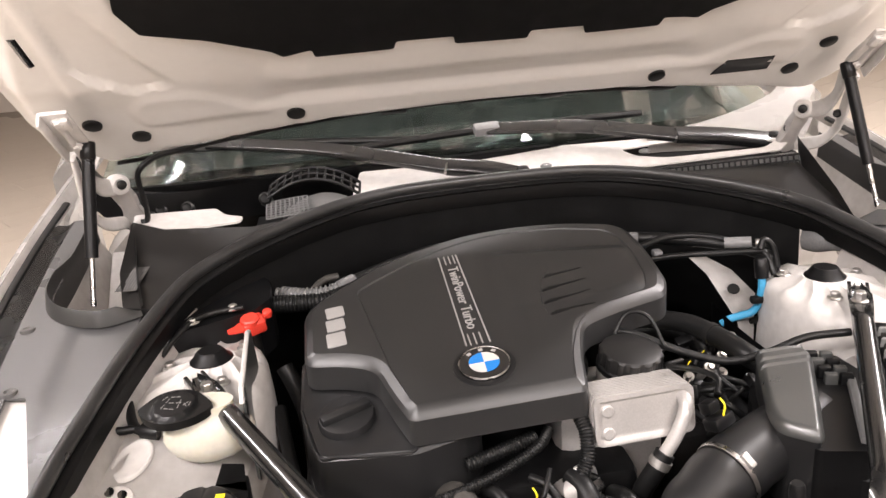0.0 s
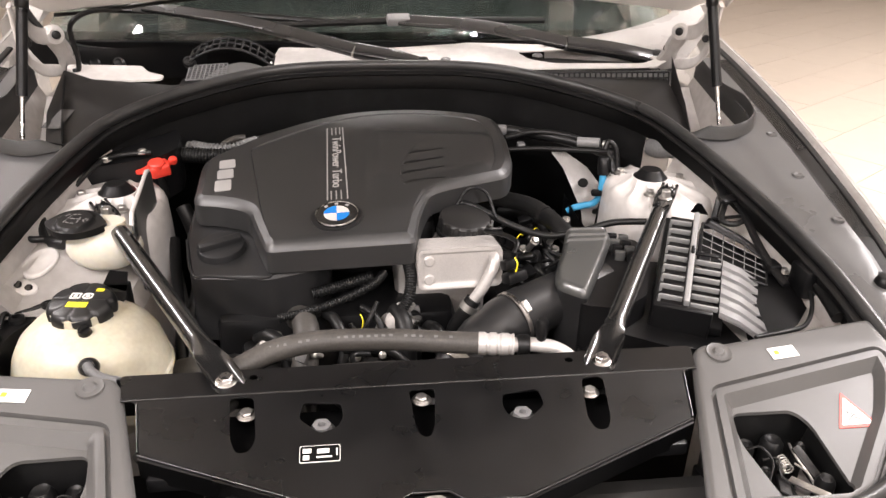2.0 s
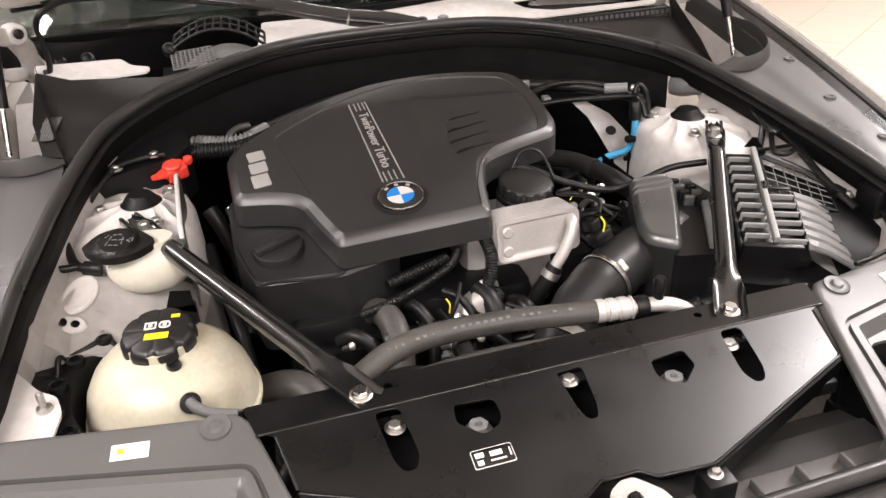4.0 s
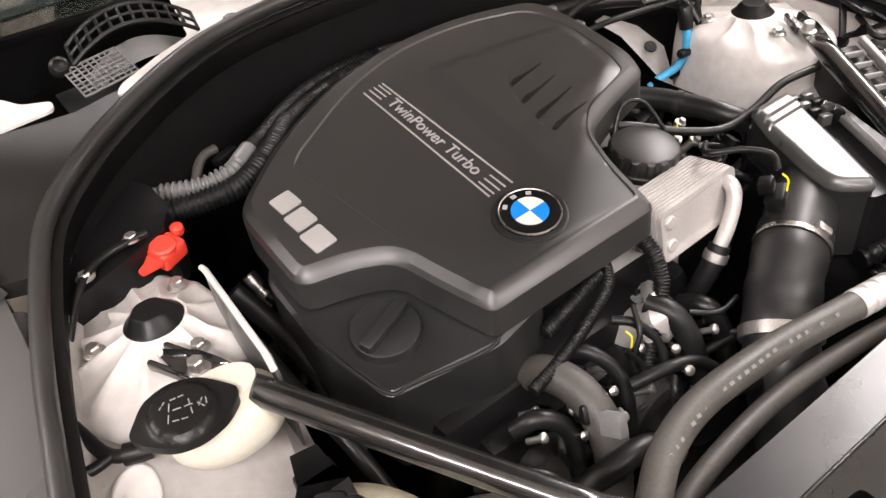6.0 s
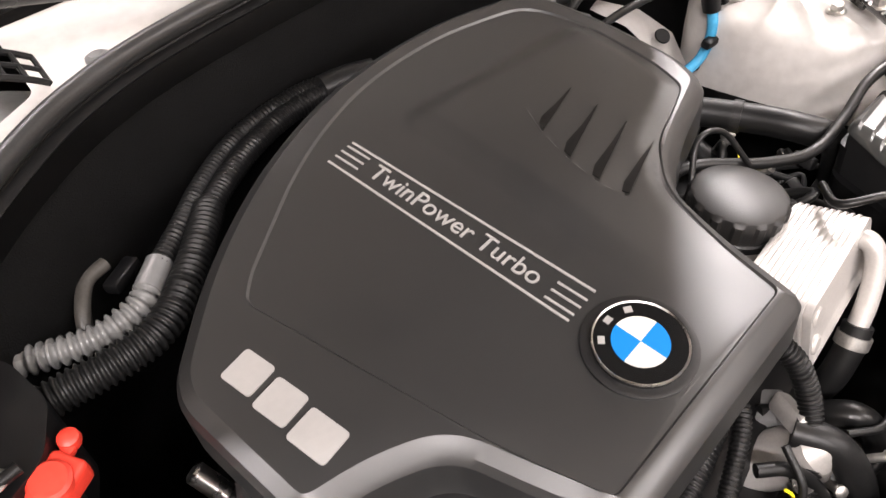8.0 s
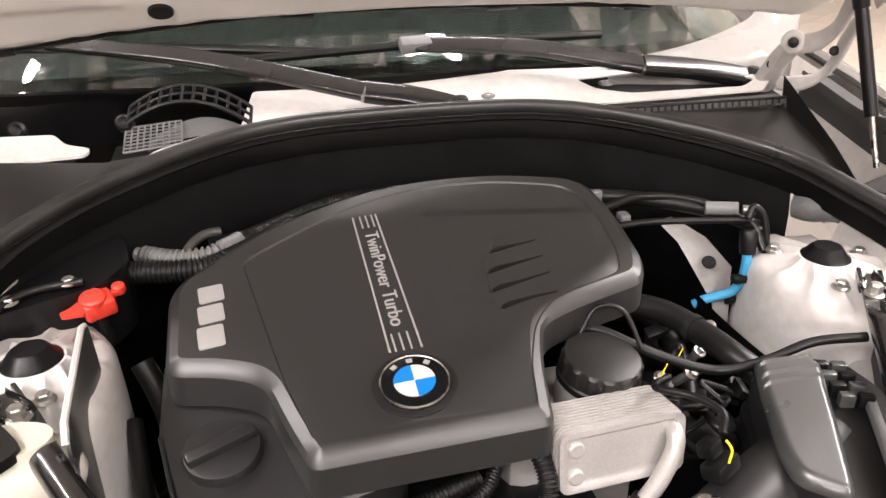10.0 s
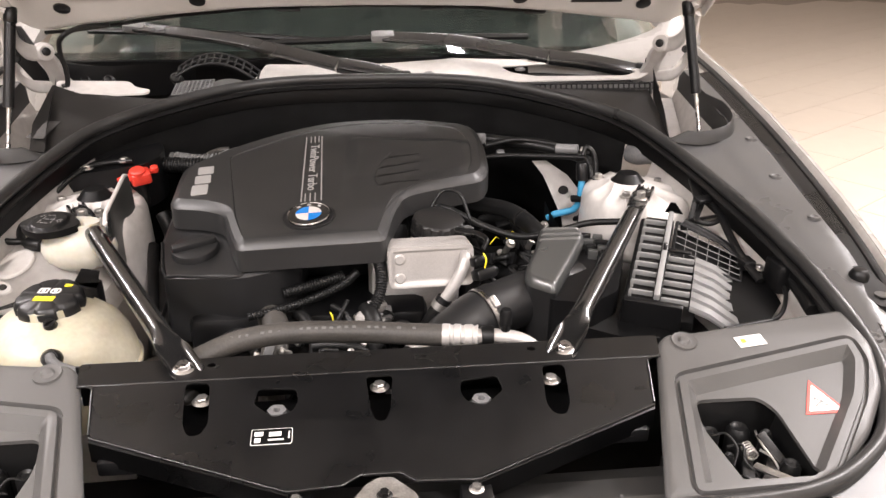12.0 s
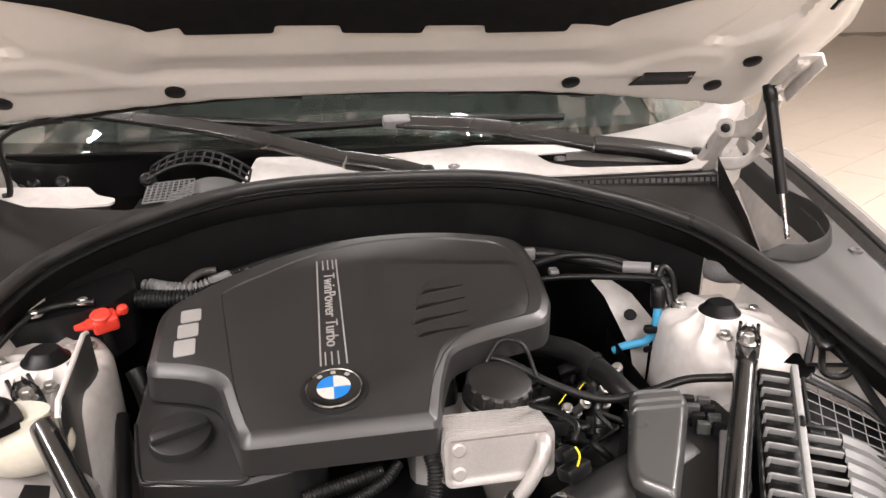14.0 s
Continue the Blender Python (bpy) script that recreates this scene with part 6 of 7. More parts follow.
for i in range(26):
    x, y, z = rng.uniform(-0.24, 0.10), rng.uniform(0.17, 0.30), rng.uniform(0.62, 0.725)
    bm = B()
    k = rng.random()
    if k < 0.45:
        box(bm, (0, 0, 0), (rng.uniform(0.02, 0.045), rng.uniform(0.012, 0.03), rng.uniform(0.012, 0.03)), pose(x, y, z, rng.uniform(-40, 40), rng.uniform(-40, 40), rng.uniform(0, 180)), bev=0.003)
        part("connector", bm, BLACK if rng.random() < 0.75 else SHELL_GREY, eng)
    elif k < 0.7:
        lathe(bm, [(0.007, -0.03), (0.007, 0), (0.010, 0.001), (0.010, 0.007), (0.006, 0.008), (0.006, 0.014), (0, 0.014)], frame_at((x, y, z), (rng.uniform(-0.6, 0.6), -0.6, rng.uniform(0.2, 1))), 12)
        part("sensor", bm, ZINC if rng.random() < 0.7 else STEEL, eng)
    else:
        p = Vector((x, y, z))
        sweep(bm, spline([p, p + Vector((rng.uniform(-0.03, 0.03), -0.02, rng.uniform(-0.01, 0.03))), p + Vector((rng.uniform(-0.06, 0.06), -0.02, -0.02)), p + Vector((rng.uniform(-0.08, 0.08), 0.02, -0.06))], 6), rng.uniform(0.003, 0.007), 10)
        part("hose", bm, RUBBER, eng)
for x, y, z, mt in ((0.0, 0.262, 0.735, ALU), (0.012, 0.245, 0.715, STEEL), (0.03, 0.24, 0.69, ALU), (-0.005, 0.235, 0.70, ZINC)):
    bm = B()
    box(bm, (0, 0, 0), (0.045, 0.016, 0.02), pose(x, y, z, 30, 20, 50), bev=0.005)
    part("bracket", bm, mt, eng)
CLUTTER = [([(-0.24, 0.24, 0.70), (-0.215, 0.225, 0.715), (-0.19, 0.205, 0.69), (-0.20, 0.18, 0.64)], 0.011), ([(-0.13, 0.27, 0.725), (-0.115, 0.245, 0.728), (-0.10, 0.215, 0.70), (-0.11, 0.19, 0.65)], 0.009),
           ([(-0.10, 0.20, 0.70), (-0.06, 0.185, 0.71), (-0.02, 0.175, 0.70), (0.02, 0.16, 0.66)], 0.008), ([(-0.07, 0.26, 0.74), (-0.05, 0.24, 0.735), (-0.035, 0.215, 0.705), (-0.045, 0.19, 0.66)], 0.006),
           ([(-0.23, 0.16, 0.66), (-0.19, 0.145, 0.685), (-0.14, 0.14, 0.685), (-0.10, 0.13, 0.65)], 0.014), ([(-0.08, 0.15, 0.66), (-0.03, 0.135, 0.69), (0.02, 0.12, 0.68), (0.05, 0.11, 0.64)], 0.012),
           ([(-0.30, 0.23, 0.66), (-0.27, 0.20, 0.69), (-0.24, 0.17, 0.68), (-0.23, 0.13, 0.62)], 0.010), ([(0.04, 0.25, 0.70), (0.05, 0.22, 0.71), (0.06, 0.20, 0.68), (0.055, 0.18, 0.63)], 0.013)]
for pts, r in CLUTTER:
    bm = B()
    sweep(bm, spline(pts, 6), r, 12)
    part("hose", bm, RUBBER, eng)
for k in range(16):
    x, y, z = -0.25 + 0.021 * k, 0.17 + 0.09 * ((k * 7) % 5) / 5, 0.69 + 0.03 * ((k * 3) % 4) / 4
    bm = B()
    lathe(bm, [(0.004, -0.02), (0.004, 0.0), (0.006, 0.001), (0.006, 0.005), (0.003, 0.007), (0, 0.007)], frame_at((x, y, z), (0.5 * math.sin(k), -0.7, 0.6)), 10)
    part("screw", bm, STEEL if k % 3 == 0 else ZINC, eng)
# wires round the front of the engine
pipe("wire_loom", "black ribbed wire loom in front of the engine", "wire loom", [(-0.205, 0.245, 0.735), (-0.15, 0.255, 0.742), (-0.10, 0.268, 0.752), (-0.05, 0.285, 0.768), (-0.03, 0.31, 0.775)], 0.007, RUBBER, 0.004, "wire looms")
pipe("wire_loom", "black ribbed wire loom hanging beside the engine cover", "wire loom", [(0.008, 0.295, 0.805), (0.012, 0.272, 0.785), (0.005, 0.252, 0.755), (-0.02, 0.235, 0.725), (-0.05, 0.22, 0.695), (-0.07, 0.20, 0.66)], 0.0095, RUBBER, 0.0042, "wire looms")
pipe("wire_loom", "black ribbed wire loom in front of the engine", "wire loom", [(-0.15, 0.285, 0.755), (-0.10, 0.292, 0.765), (-0.05, 0.30, 0.775)], 0.009, RUBBER, 0.0045, "wire looms")
for k, pts in enumerate(([(-0.09, 0.22, 0.735), (-0.07, 0.21, 0.70), (-0.08, 0.19, 0.66)], [(-0.045, 0.25, 0.755), (-0.06, 0.225, 0.735), (-0.075, 0.22, 0.70), (-0.06, 0.20, 0.66)], [(0.10, 0.20, 0.70), (0.075, 0.18, 0.705), (0.05, 0.16, 0.69), (0.03, 0.13, 0.66)], [(0.02, 0.22, 0.72), (0.05, 0.20, 0.715), (0.09, 0.205, 0.71)])):
    pipe("wire", "thin black wire in front of the engine", "wire", pts, 0.0035, RUBBER, 0, "wires")
for p in ((-0.073, 0.235, 0.742), (0.172, 0.222, 0.842)):
    pipe("wire", "short yellow wire at a connector", "wire", [p, (p[0] + 0.004, p[1] - 0.006, p[2] - 0.008), (p[0] + 0.002, p[1] - 0.008, p[2] - 0.022)], 0.0013, YELLOW, 0, "yellow wires")
pipe("radiator_hose", "thick grey rubber radiator hose bending down", "hose", [(-0.178, 0.285, 0.71), (-0.168, 0.262, 0.722), (-0.160, 0.225, 0.722), (-0.160, 0.190, 0.705), (-0.165, 0.165, 0.67), (-0.17, 0.155, 0.60)], 0.021, HOSE)
pipe("radiator_hose", "thick rubber radiator hose below the strut brace", "hose", [(-0.40, 0.25, 0.60), (-0.36, 0.22, 0.655), (-0.31, 0.185, 0.675), (-0.285, 0.15, 0.65), (-0.285, 0.13, 0.57)], 0.024, HOSE)
pipe("radiator_hose", "black rubber hose in front of the engine", "hose", [(-0.015, 0.255, 0.735), (-0.005, 0.225, 0.73), (0.0, 0.20, 0.70), (0.0, 0.18, 0.64)], 0.015, RUBBER)
pipe("convoluted_duct", "black ribbed duct beside the radiator", "duct", [(-0.345, 0.10, 0.56), (-0.335, 0.095, 0.64), (-0.33, 0.09, 0.69)], 0.022, BLACK, 0.012)
# silver connector beside the cover
sc = thing("sensor_plug", (-0.357, 0.60, 0.72), "bright metal sensor plug beside the engine cover", "sensor plug")
bm = B()
lathe(bm, [(0.010, -0.03), (0.010, 0.018), (0.008, 0.020), (0, 0.020)], frame_at((-0.362, 0.590, 0.764), (-0.2, 0.5, 0.6)), 20)
part("sleeve", bm, STEEL, sc)
bm = B()
sweep(bm, spline([(-0.357, 0.575, 0.755), (-0.345, 0.545, 0.74), (-0.35, 0.51, 0.72), (-0.375, 0.48, 0.68)], 6), 0.008, 12)
part("lead", bm, BLACK, sc)
bm = B()
sweep(bm, spline([(-0.340, 0.56, 0.750), (-0.335, 0.535, 0.742), (-0.345, 0.515, 0.722)], 5), 0.002, 8)
part("wire", bm, RED, sc)
for k, pts in enumerate(([(-0.40, 0.56, 0.80), (-0.385, 0.54, 0.77), (-0.37, 0.50, 0.74), (-0.36, 0.42, 0.70), (-0.37, 0.36, 0.66)], [(-0.41, 0.50, 0.76), (-0.40, 0.44, 0.73), (-0.385, 0.36, 0.70), (-0.375, 0.30, 0.66), (-0.37, 0.25, 0.62)])):
    pipe("side_hose", "black hose in the gap beside the engine", "hose", pts, 0.010 if k else 0.014, RUBBER, 0, "side hoses")

# oil filter lid and heat exchanger
fl = thing("oil_filter_lid", (0.115, 0.385, 0.81), "round dark plastic oil filter lid with ribbed rim", "filter lid")
FM = frame_at((0.115, 0.385, 0.814), (0.08, -0.10, 1))
bm = B()
lathe(bm, [(0.043, -0.004), (0.0455, 0.0), (0.0455, 0.024), (0.0435, 0.0275), (0.041, 0.0285), (0.028, 0.0315), (0.014, 0.0330), (0, 0.0335)], FM, 96, lambda a, i: 1 + (0.045 * (1 if math.cos(14 * a) > 0.0 else -1) * 0.5 if 1 <= i <= 2 else 0))
lid = part("lid", bm, MATT, fl, angle=28)
bm = B()
lathe(bm, [(0.0465, -0.006), (0.0485, -0.004), (0.0485, 0.003), (0.0465, 0.005)], FM, 48)
part("rim", bm, BLACK, fl, "black rim")
hx = thing("heat_exchanger", (0.095, 0.29, 0.74), "cast aluminium plate heat exchanger for the oil", "heat exchanger")
HM = frame_at((0.095, 0.290, 0.795), (0.05, -0.985, 0.16), (1, 0.02, 0.0))
out = fillet([(-0.072, -0.036), (0.072, -0.036), (0.072, 0.036), (-0.072, 0.036)], 0.014, 5)
for i in range(21):
    bm = B()
    z = -0.030 + i * 0.0028
    plate(bm, inset(out, 0.0 if i % 2 else 0.0020), lambda x, y: z + 0.0028 + 0 * x, 0.0028, m=HM)
    part("plate", bm, ALU, hx, angle=30)
bm = B()
plate(bm, inset(out, 0.001), lambda x, y: 0.0335 - 0.003 * np.clip((away(inset(out, 0.001), x, y) - 0.006) / 0.003, 0, 1), 0.006, step=0.004, m=HM)
for x, y in ((-0.052, 0.014), (-0.052, -0.018)):
    lathe(bm, [(0.009, 0.028), (0.009, 0.0325), (0.007, 0.034), (0, 0.034)], HM @ Matrix.Translation((x, y, 0)), 20)
part("front_plate", bm, ALU, hx, angle=35)
bm = B()
sweep(bm, spline([HM @ Vector((0.056, 0.016, 0.022)), HM @ Vector((0.056, 0.014, 0.038)), HM @ Vector((0.050, -0.002, 0.046)), HM @ Vector((0.034, -0.032, 0.047)), HM @ Vector((0.018, -0.056, 0.044))], 8), 0.0095, 16)
part("pipe", bm, ALU, hx, "pale cast pipe")
bm = B()
sweep(bm, spline([HM @ Vector((0.020, -0.052, 0.045)), HM @ Vector((0.006, -0.075, 0.042)), HM @ Vector((-0.01, -0.11, 0.03)), HM @ Vector((-0.01, -0.16, 0.0))], 6), 0.0135, 16)
part("hose", bm, RUBBER, hx, "black rubber hose")
bm = B()
sweep(bm, [HM @ Vector((0.015, -0.060, 0.0445)), HM @ Vector((0.009, -0.070, 0.043))], 0.0155, 16)
part("clip", bm, ZINC, hx)
nudge(hx, -0.002, 0.016, -0.002)

# ---- intake duct and air box ----
duct = thing("intake_duct", (0.15, 0.19, 0.60), "black plastic air intake duct with steel hose clamp", "intake duct")
DP = spline([(0.34, 0.270, 0.752), (0.250, 0.230, 0.757), (0.160, 0.187, 0.744), (0.105, 0.155, 0.716), (0.062, 0.118, 0.680), (0.045, 0.085, 0.63), (0.04, 0.06, 0.55)], 10)
bm = B()
sweep(bm, DP[:21], lambda t: 0.046 - 0.004 * t, 32)
part("outlet", bm, COVER_LOW, duct)
bm = B()
sweep(bm, DP[19:], lambda t: 0.0435 + 0.001 * math.sin(40 * t), 32)
part("elbow", bm, COVER_LOW, duct)
bm = B()
sweep(bm, DP[16:20], 0.0450, 32)
part("collar", bm, COVER_LOW, duct)
bm = B()
sweep(bm, [DP[18] + (DP[19] - DP[18]) * k for k in (0.1, 0.2, 0.8, 0.9)], lambda t: 0.0462 if 0.2 < t < 0.8 else 0.0452, 40)
cl = part("clamp", bm, STEEL, duct, "bright steel hose clamp")
ax = (DP[19] - DP[18]).normalized()
upn = (Vector((0, 0, 1)) - ax * ax.z).normalized()
sd = ax.cross(upn)
bm = B()
q = DP[18] + upn * 0.038 + sd * (-0.030)
box(bm, (0, 0, 0), (0.010, 0.020, 0.009), frame_at(q, upn - sd * 0.8, ax), bev=0.002)
part("screw", bm, ZINC, cl)
bm = B()
sweep(bm, DP[34:37], lambda t: 0.0475, 32)
part("lower_clamp", bm, ZINC, duct)
bm = B()
box(bm, (0, 0, 0), (0.038, 0.024, 0.018), frame_at((0.175, 0.226, 0.805), (-0.2, 0.3, 1), (1, 0.6, 0.2)), bev=0.004)
cn = part("sensor", bm, BLACK, duct, "black air sensor with plug")
bm = B()
box(bm, (0, 0, 0), (0.022, 0.018, 0.016), frame_at((0.166, 0.236, 0.822), (-0.2, 0.3, 1), (1, 0.6, 0.2)), bev=0.003)
part("plug", bm, BLACK, cn)
pipe("wire", "black sheathed wire to the air sensor", "wire", [(0.172, 0.228, 0.845), (0.180, 0.245, 0.856), (0.165, 0.275, 0.856), (0.14, 0.305, 0.85), (0.17, 0.33, 0.84)], 0.004, RUBBER, 0, "wires")
pipe("wire", "black wire passing over the filter lid", "wire", [(0.10, 0.455, 0.835), (0.135, 0.435, 0.840), (0.20, 0.395, 0.818), (0.26, 0.370, 0.805), (0.32, 0.365, 0.812), (0.38, 0.365, 0.828), (0.44, 0.350, 0.835)], 0.0060, RUBBER, 0, "wires")
pipe("wire", "thin black wire loop beside the filter lid", "wire", [(0.105, 0.425, 0.84), (0.13, 0.435, 0.872), (0.16, 0.425, 0.868), (0.175, 0.40, 0.83)], 0.003, RUBBER, 0, "wires")
pipe("coolant_hose", "thick black coolant hose between cover and strut tower", "hose", [(0.20, 0.56, 0.80), (0.26, 0.515, 0.802), (0.285, 0.455, 0.802), (0.30, 0.395, 0.80), (0.325, 0.365, 0.775), (0.33, 0.36, 0.70)], 0.0165, RUBBER)
bm = B()
sweep(bm, [(0.281, 0.468, 0.802), (0.284, 0.458, 0.802)], 0.0185, 18)
part("hose_clip", bm, DARK, bpy.data.objects["coolant_hose"], "dark spring clip")
pipe("coolant_hose", "black coolant hose in the shade behind the engine", "hose", [(0.24, 0.66, 0.72), (0.28, 0.60, 0.74), (0.30, 0.53, 0.73), (0.29, 0.46, 0.70), (0.26, 0.40, 0.66)], 0.015, RUBBER)

# made-up black plate that hides the lit white wall and darkens the gap
hs = thing("gap_plate", (0.38, 0.5, 0.42), "black plate added to darken the gap between engine and strut tower", "heat shield")
bm = B()
loft(bm, [[Vector((0.375 + 0.01 * math.sin(9 * y), y, z)) for y in np.linspace(0.34, 0.64, 9)] for z in (0.77, 0.74, 0.60, 0.44)], 0.003)
part("sheet", bm, BLACK, hs, angle=60)
wl = thing("engine_wiring", (0.24, 0.46, 0.70), "black connectors, clips and wires beside the oil filter", "wiring")
rng = random.Random(21)
bm = B()
box(bm, (0.25, 0.47, 0.60), (0.16, 0.24, 0.20), bev=0.02)
part("manifold", bm, BLACK, wl)
for k in range(34):
    x, y, z = rng.uniform(0.17, 0.34), rng.uniform(0.36, 0.56), rng.uniform(0.70, 0.775)
    bm = B()
    q = rng.random()
    if q < 0.4:
        box(bm, (0, 0, 0), (rng.uniform(0.012, 0.035), rng.uniform(0.010, 0.022), rng.uniform(0.010, 0.02)), pose(x, y, z, rng.uniform(-30, 30), rng.uniform(-30, 30), rng.uniform(0, 180)), bev=0.002)
        part("connector", bm, BLACK if rng.random() < 0.8 else SHELL_GREY, wl)
    elif q < 0.62:
        lathe(bm, [(0.006, -0.03), (0.006, 0.0), (0.009, 0.001), (0.009, 0.006), (0.005, 0.007), (0.005, 0.012), (0, 0.012)], frame_at((x, y, z), (rng.uniform(-0.5, 0.5), rng.uniform(-0.8, 0.2), 1)), 12)
        part("fitting", bm, ZINC if rng.random() < 0.6 else DARK, wl)
    else:
        p = Vector((x, y, z))
        sweep(bm, spline([p, p + Vector((rng.uniform(-0.03, 0.03), rng.uniform(-0.04, 0.04), 0.015)), p + Vector((rng.uniform(-0.06, 0.06), rng.uniform(-0.06, 0.06), -0.01)), p + Vector((rng.uniform(-0.08, 0.08), rng.uniform(-0.08, 0.08), -0.06))], 6), rng.uniform(0.0025, 0.006), 10)
        part("wire", bm, RUBBER, wl)
for x, y in ((0.215, 0.415), (0.25, 0.44)):
    bm = B()
    sweep(bm, spline([(x, y, 0.772), (x + 0.012, y + 0.008, 0.782), (x + 0.02, y + 0.02, 0.775)], 5), 0.0010, 8)
    part("yellow_wire", bm, YELLOW, wl)

ab = thing("air_filter_box", (0.42, 0.22, 0.42), "black plastic air filter box with ribbed grey lid", "air filter box")
bm = B()
plate(bm, fillet([(0.235, 0.225), (0.285, 0.150), (0.40, 0.085), (0.60, 0.075), (0.655, 0.16), (0.60, 0.27), (0.52, 0.345), (0.28, 0.345)], 0.02, 4), lambda x, y: 0.755 + 0.10 * (y - 0.2) - 0.05 * np.clip((x - 0.45) / 0.2, 0, 1), 0, step=0.03, lower=lambda x, y: 0.44 + 0 * x)
part("housing", bm, BLACK, ab)
OUTL = fillet([(0.236, 0.216), (0.228, 0.178), (0.270, 0.142), (0.322, 0.238), (0.360, 0.312), (0.357, 0.337), (0.287, 0.341), (0.264, 0.281)], [0.012, 0.02, 0.015, 0.03, 0.006, 0.006, 0.008, 0.03], 5)


def outlet_top(x, y):
    tread = np.floor(np.clip((y - 0.288) / 0.0135, 0, 4))
    return 0.822 + 0.0032 * tread + 0.05 * (y - 0.25) - 0.012 * np.clip(1 - away(OUTL, x, y) / 0.010, 0, 1) ** 2


# the lid is black; part of its lamp reflection is in the grey base
bm = B()
plate(bm, OUTL, outlet_top, 0.004, step=0.0030)
part("outlet_lid", bm, SATIN, ab, "satin black lid with stepped ribs", angle=30)
bm = B()
plate(bm, inset(OUTL, 0.002), lambda x, y: outlet_top(x, y) - 0.003, 0, step=0.006, lower=lambda x, y: 0.70 + 0 * x)
part("outlet_chamber", bm, COVER_LOW, ab, angle=30)
bm = B()
plate(bm, fillet([(0.262, 0.146), (0.325, 0.130), (0.375, 0.165), (0.425, 0.290), (0.415, 0.345), (0.290, 0.345), (0.262, 0.25)], 0.010, 3), lambda x, y: 0.797 + 0.05 * (y - 0.25), 0, step=0.02, lower=lambda x, y: 0.70 + 0 * x)
part("shoulder", bm, BLACK, ab)
a, b = Vector((0.324, 0.142, 0.797)), Vector((0.392, 0.272, 0.804))
bm = B()
box(bm, (0, 0, 0), ((b - a).length, 0.011, 0.010), frame_at((a + b) / 2, (0.1, -0.1, 1), b - a), bev=0.002)
part("ledge", bm, SHELL_GREY, ab, "grey ledge")
for k in range(4):
    for q in range(2):
        bm = B()
        box(bm, (0, 0, 0), (0.017, 0.011, 0.022), pose(0.366 + 0.019 * q, 0.327 - 0.0165 * k - 0.007 * q, 0.812 - 0.003 * k, 0, 0, -18), bev=0.002)
        part("step", bm, SATIN if (k + q) % 2 else BLACK, ab)
bt, bb = Vector((0.518, 0.329, 0.852)), Vector((0.421, 0.122, 0.798))
bd = (bb - bt).normalized()
left = Vector((-0.90, 0.42, 0.02)).normalized()
AM = frame_at(bt, bd.cross(left) * -1 if bd.cross(left).z < 0 else bd.cross(left), bd)
LEN = (bb - bt).length
ysgn = 1 if (AM.to_3x3() @ Vector((0, 1, 0))).dot(left) > 0 else -1
bm = B()
box(bm, (LEN / 2, 0, 0.002), (LEN, 0.009, 0.012), AM, bev=0.002)
part("bar", bm, PALE_BAR, ab, "light grey plastic bar")
for i in range(9):
    u = 0.022 + i * 0.0245
    bm = B()
    box(bm, (u, ysgn * 0.024, -0.006), (0.0032, 0.036, 0.010), AM, bev=0.0012)
    box(bm, (u + 0.001, ysgn * 0.041, -0.011), (0.0032, 0.005, 0.018), AM, bev=0.0012)
    part("rib", bm, PALE_BAR, ab)
for i in range(6):
    u = 0.118 + i * 0.0215
    bm = B()
    box(bm, (u, -ysgn * 0.027, -0.008), (0.0034, 0.042, 0.010), AM, bev=0.0012)
    part("rib", bm, PALE_BAR, ab)
bm = B()
box(bm, (LEN / 2, ysgn * 0.018, -0.026), (LEN + 0.02, 0.05, 0.02), AM, bev=0.004)
box(bm, (LEN / 2, ysgn * 0.046, -0.060), (LEN + 0.02, 0.010, 0.08), AM, bev=0.004)
box(bm, (LEN * 0.75, -ysgn * 0.03, -0.042), (LEN * 0.55, 0.06, 0.02), AM, bev=0.004)
part("comb_base", bm, BLACK, ab)
bm = B()
box(bm, (LEN + 0.005, ysgn * 0.004, -0.045), (0.012, 0.09, 0.085), AM, bev=0.003)
part("end_plate", bm, BLACK, ab)
bm = B()
loft(bm, [[AM @ Vector((-0.012, -ysgn * 0.02, -0.004)), AM @ Vector((-0.012, ysgn * 0.012, -0.004))], [AM @ Vector((-0.006, -ysgn * 0.004, 0.022)), AM @ Vector((-0.006, ysgn * 0.004, 0.022))]], 0.004)
part("fin", bm, BLACK, ab)
bm = B()
lathe(bm, [(0.0095, -0.003), (0.011, 0.0), (0.0095, 0.003)], AM @ Matrix.Translation((LEN * 0.46, 0, 0.004)) @ pose(0, 0, 0, 90, 0, 0), 24)
box(bm, (LEN * 0.46, -ysgn * 0.02, 0.002), (0.007, 0.045, 0.004), AM, bev=0.001)
part("cable_tie", bm, BLACK, ab)
# open grid
g0 = AM @ Vector((0.012, -ysgn * 0.012, -0.006))
gu = bd * 0.098
gv = Vector((0.094, -0.062, -0.036))
for i in range(6):
    bm = B()
    sweep(bm, [g0 + gu * (i / 5), g0 + gu * (i / 5) * 0.8 + gv], 0.0026 if i in (0, 5) else 0.0008, 6)
    part("grid_bar", bm, BLACK if i in (0, 5) else SHELL_GREY, ab)
for j in range(7):
    t = j / 6
    bm = B()
    sweep(bm, [g0 + gv * t, g0 + gv * t + gu * (1 - 0.2 * t)], 0.0026 if j in (0, 6) else 0.0008, 6)
    part("grid_bar", bm, BLACK if j in (0, 6) else SHELL_GREY, ab)
bm = B()
n3 = gu.cross(gv).normalized()
n3 = n3 if n3.z > 0 else -n3
loft(bm, [[g0 - n3 * 0.012 + gu * i + gv * j * (1.25) for i in (0, 1.05)] for j in (0, 0.5, 1.0)], 0.004)
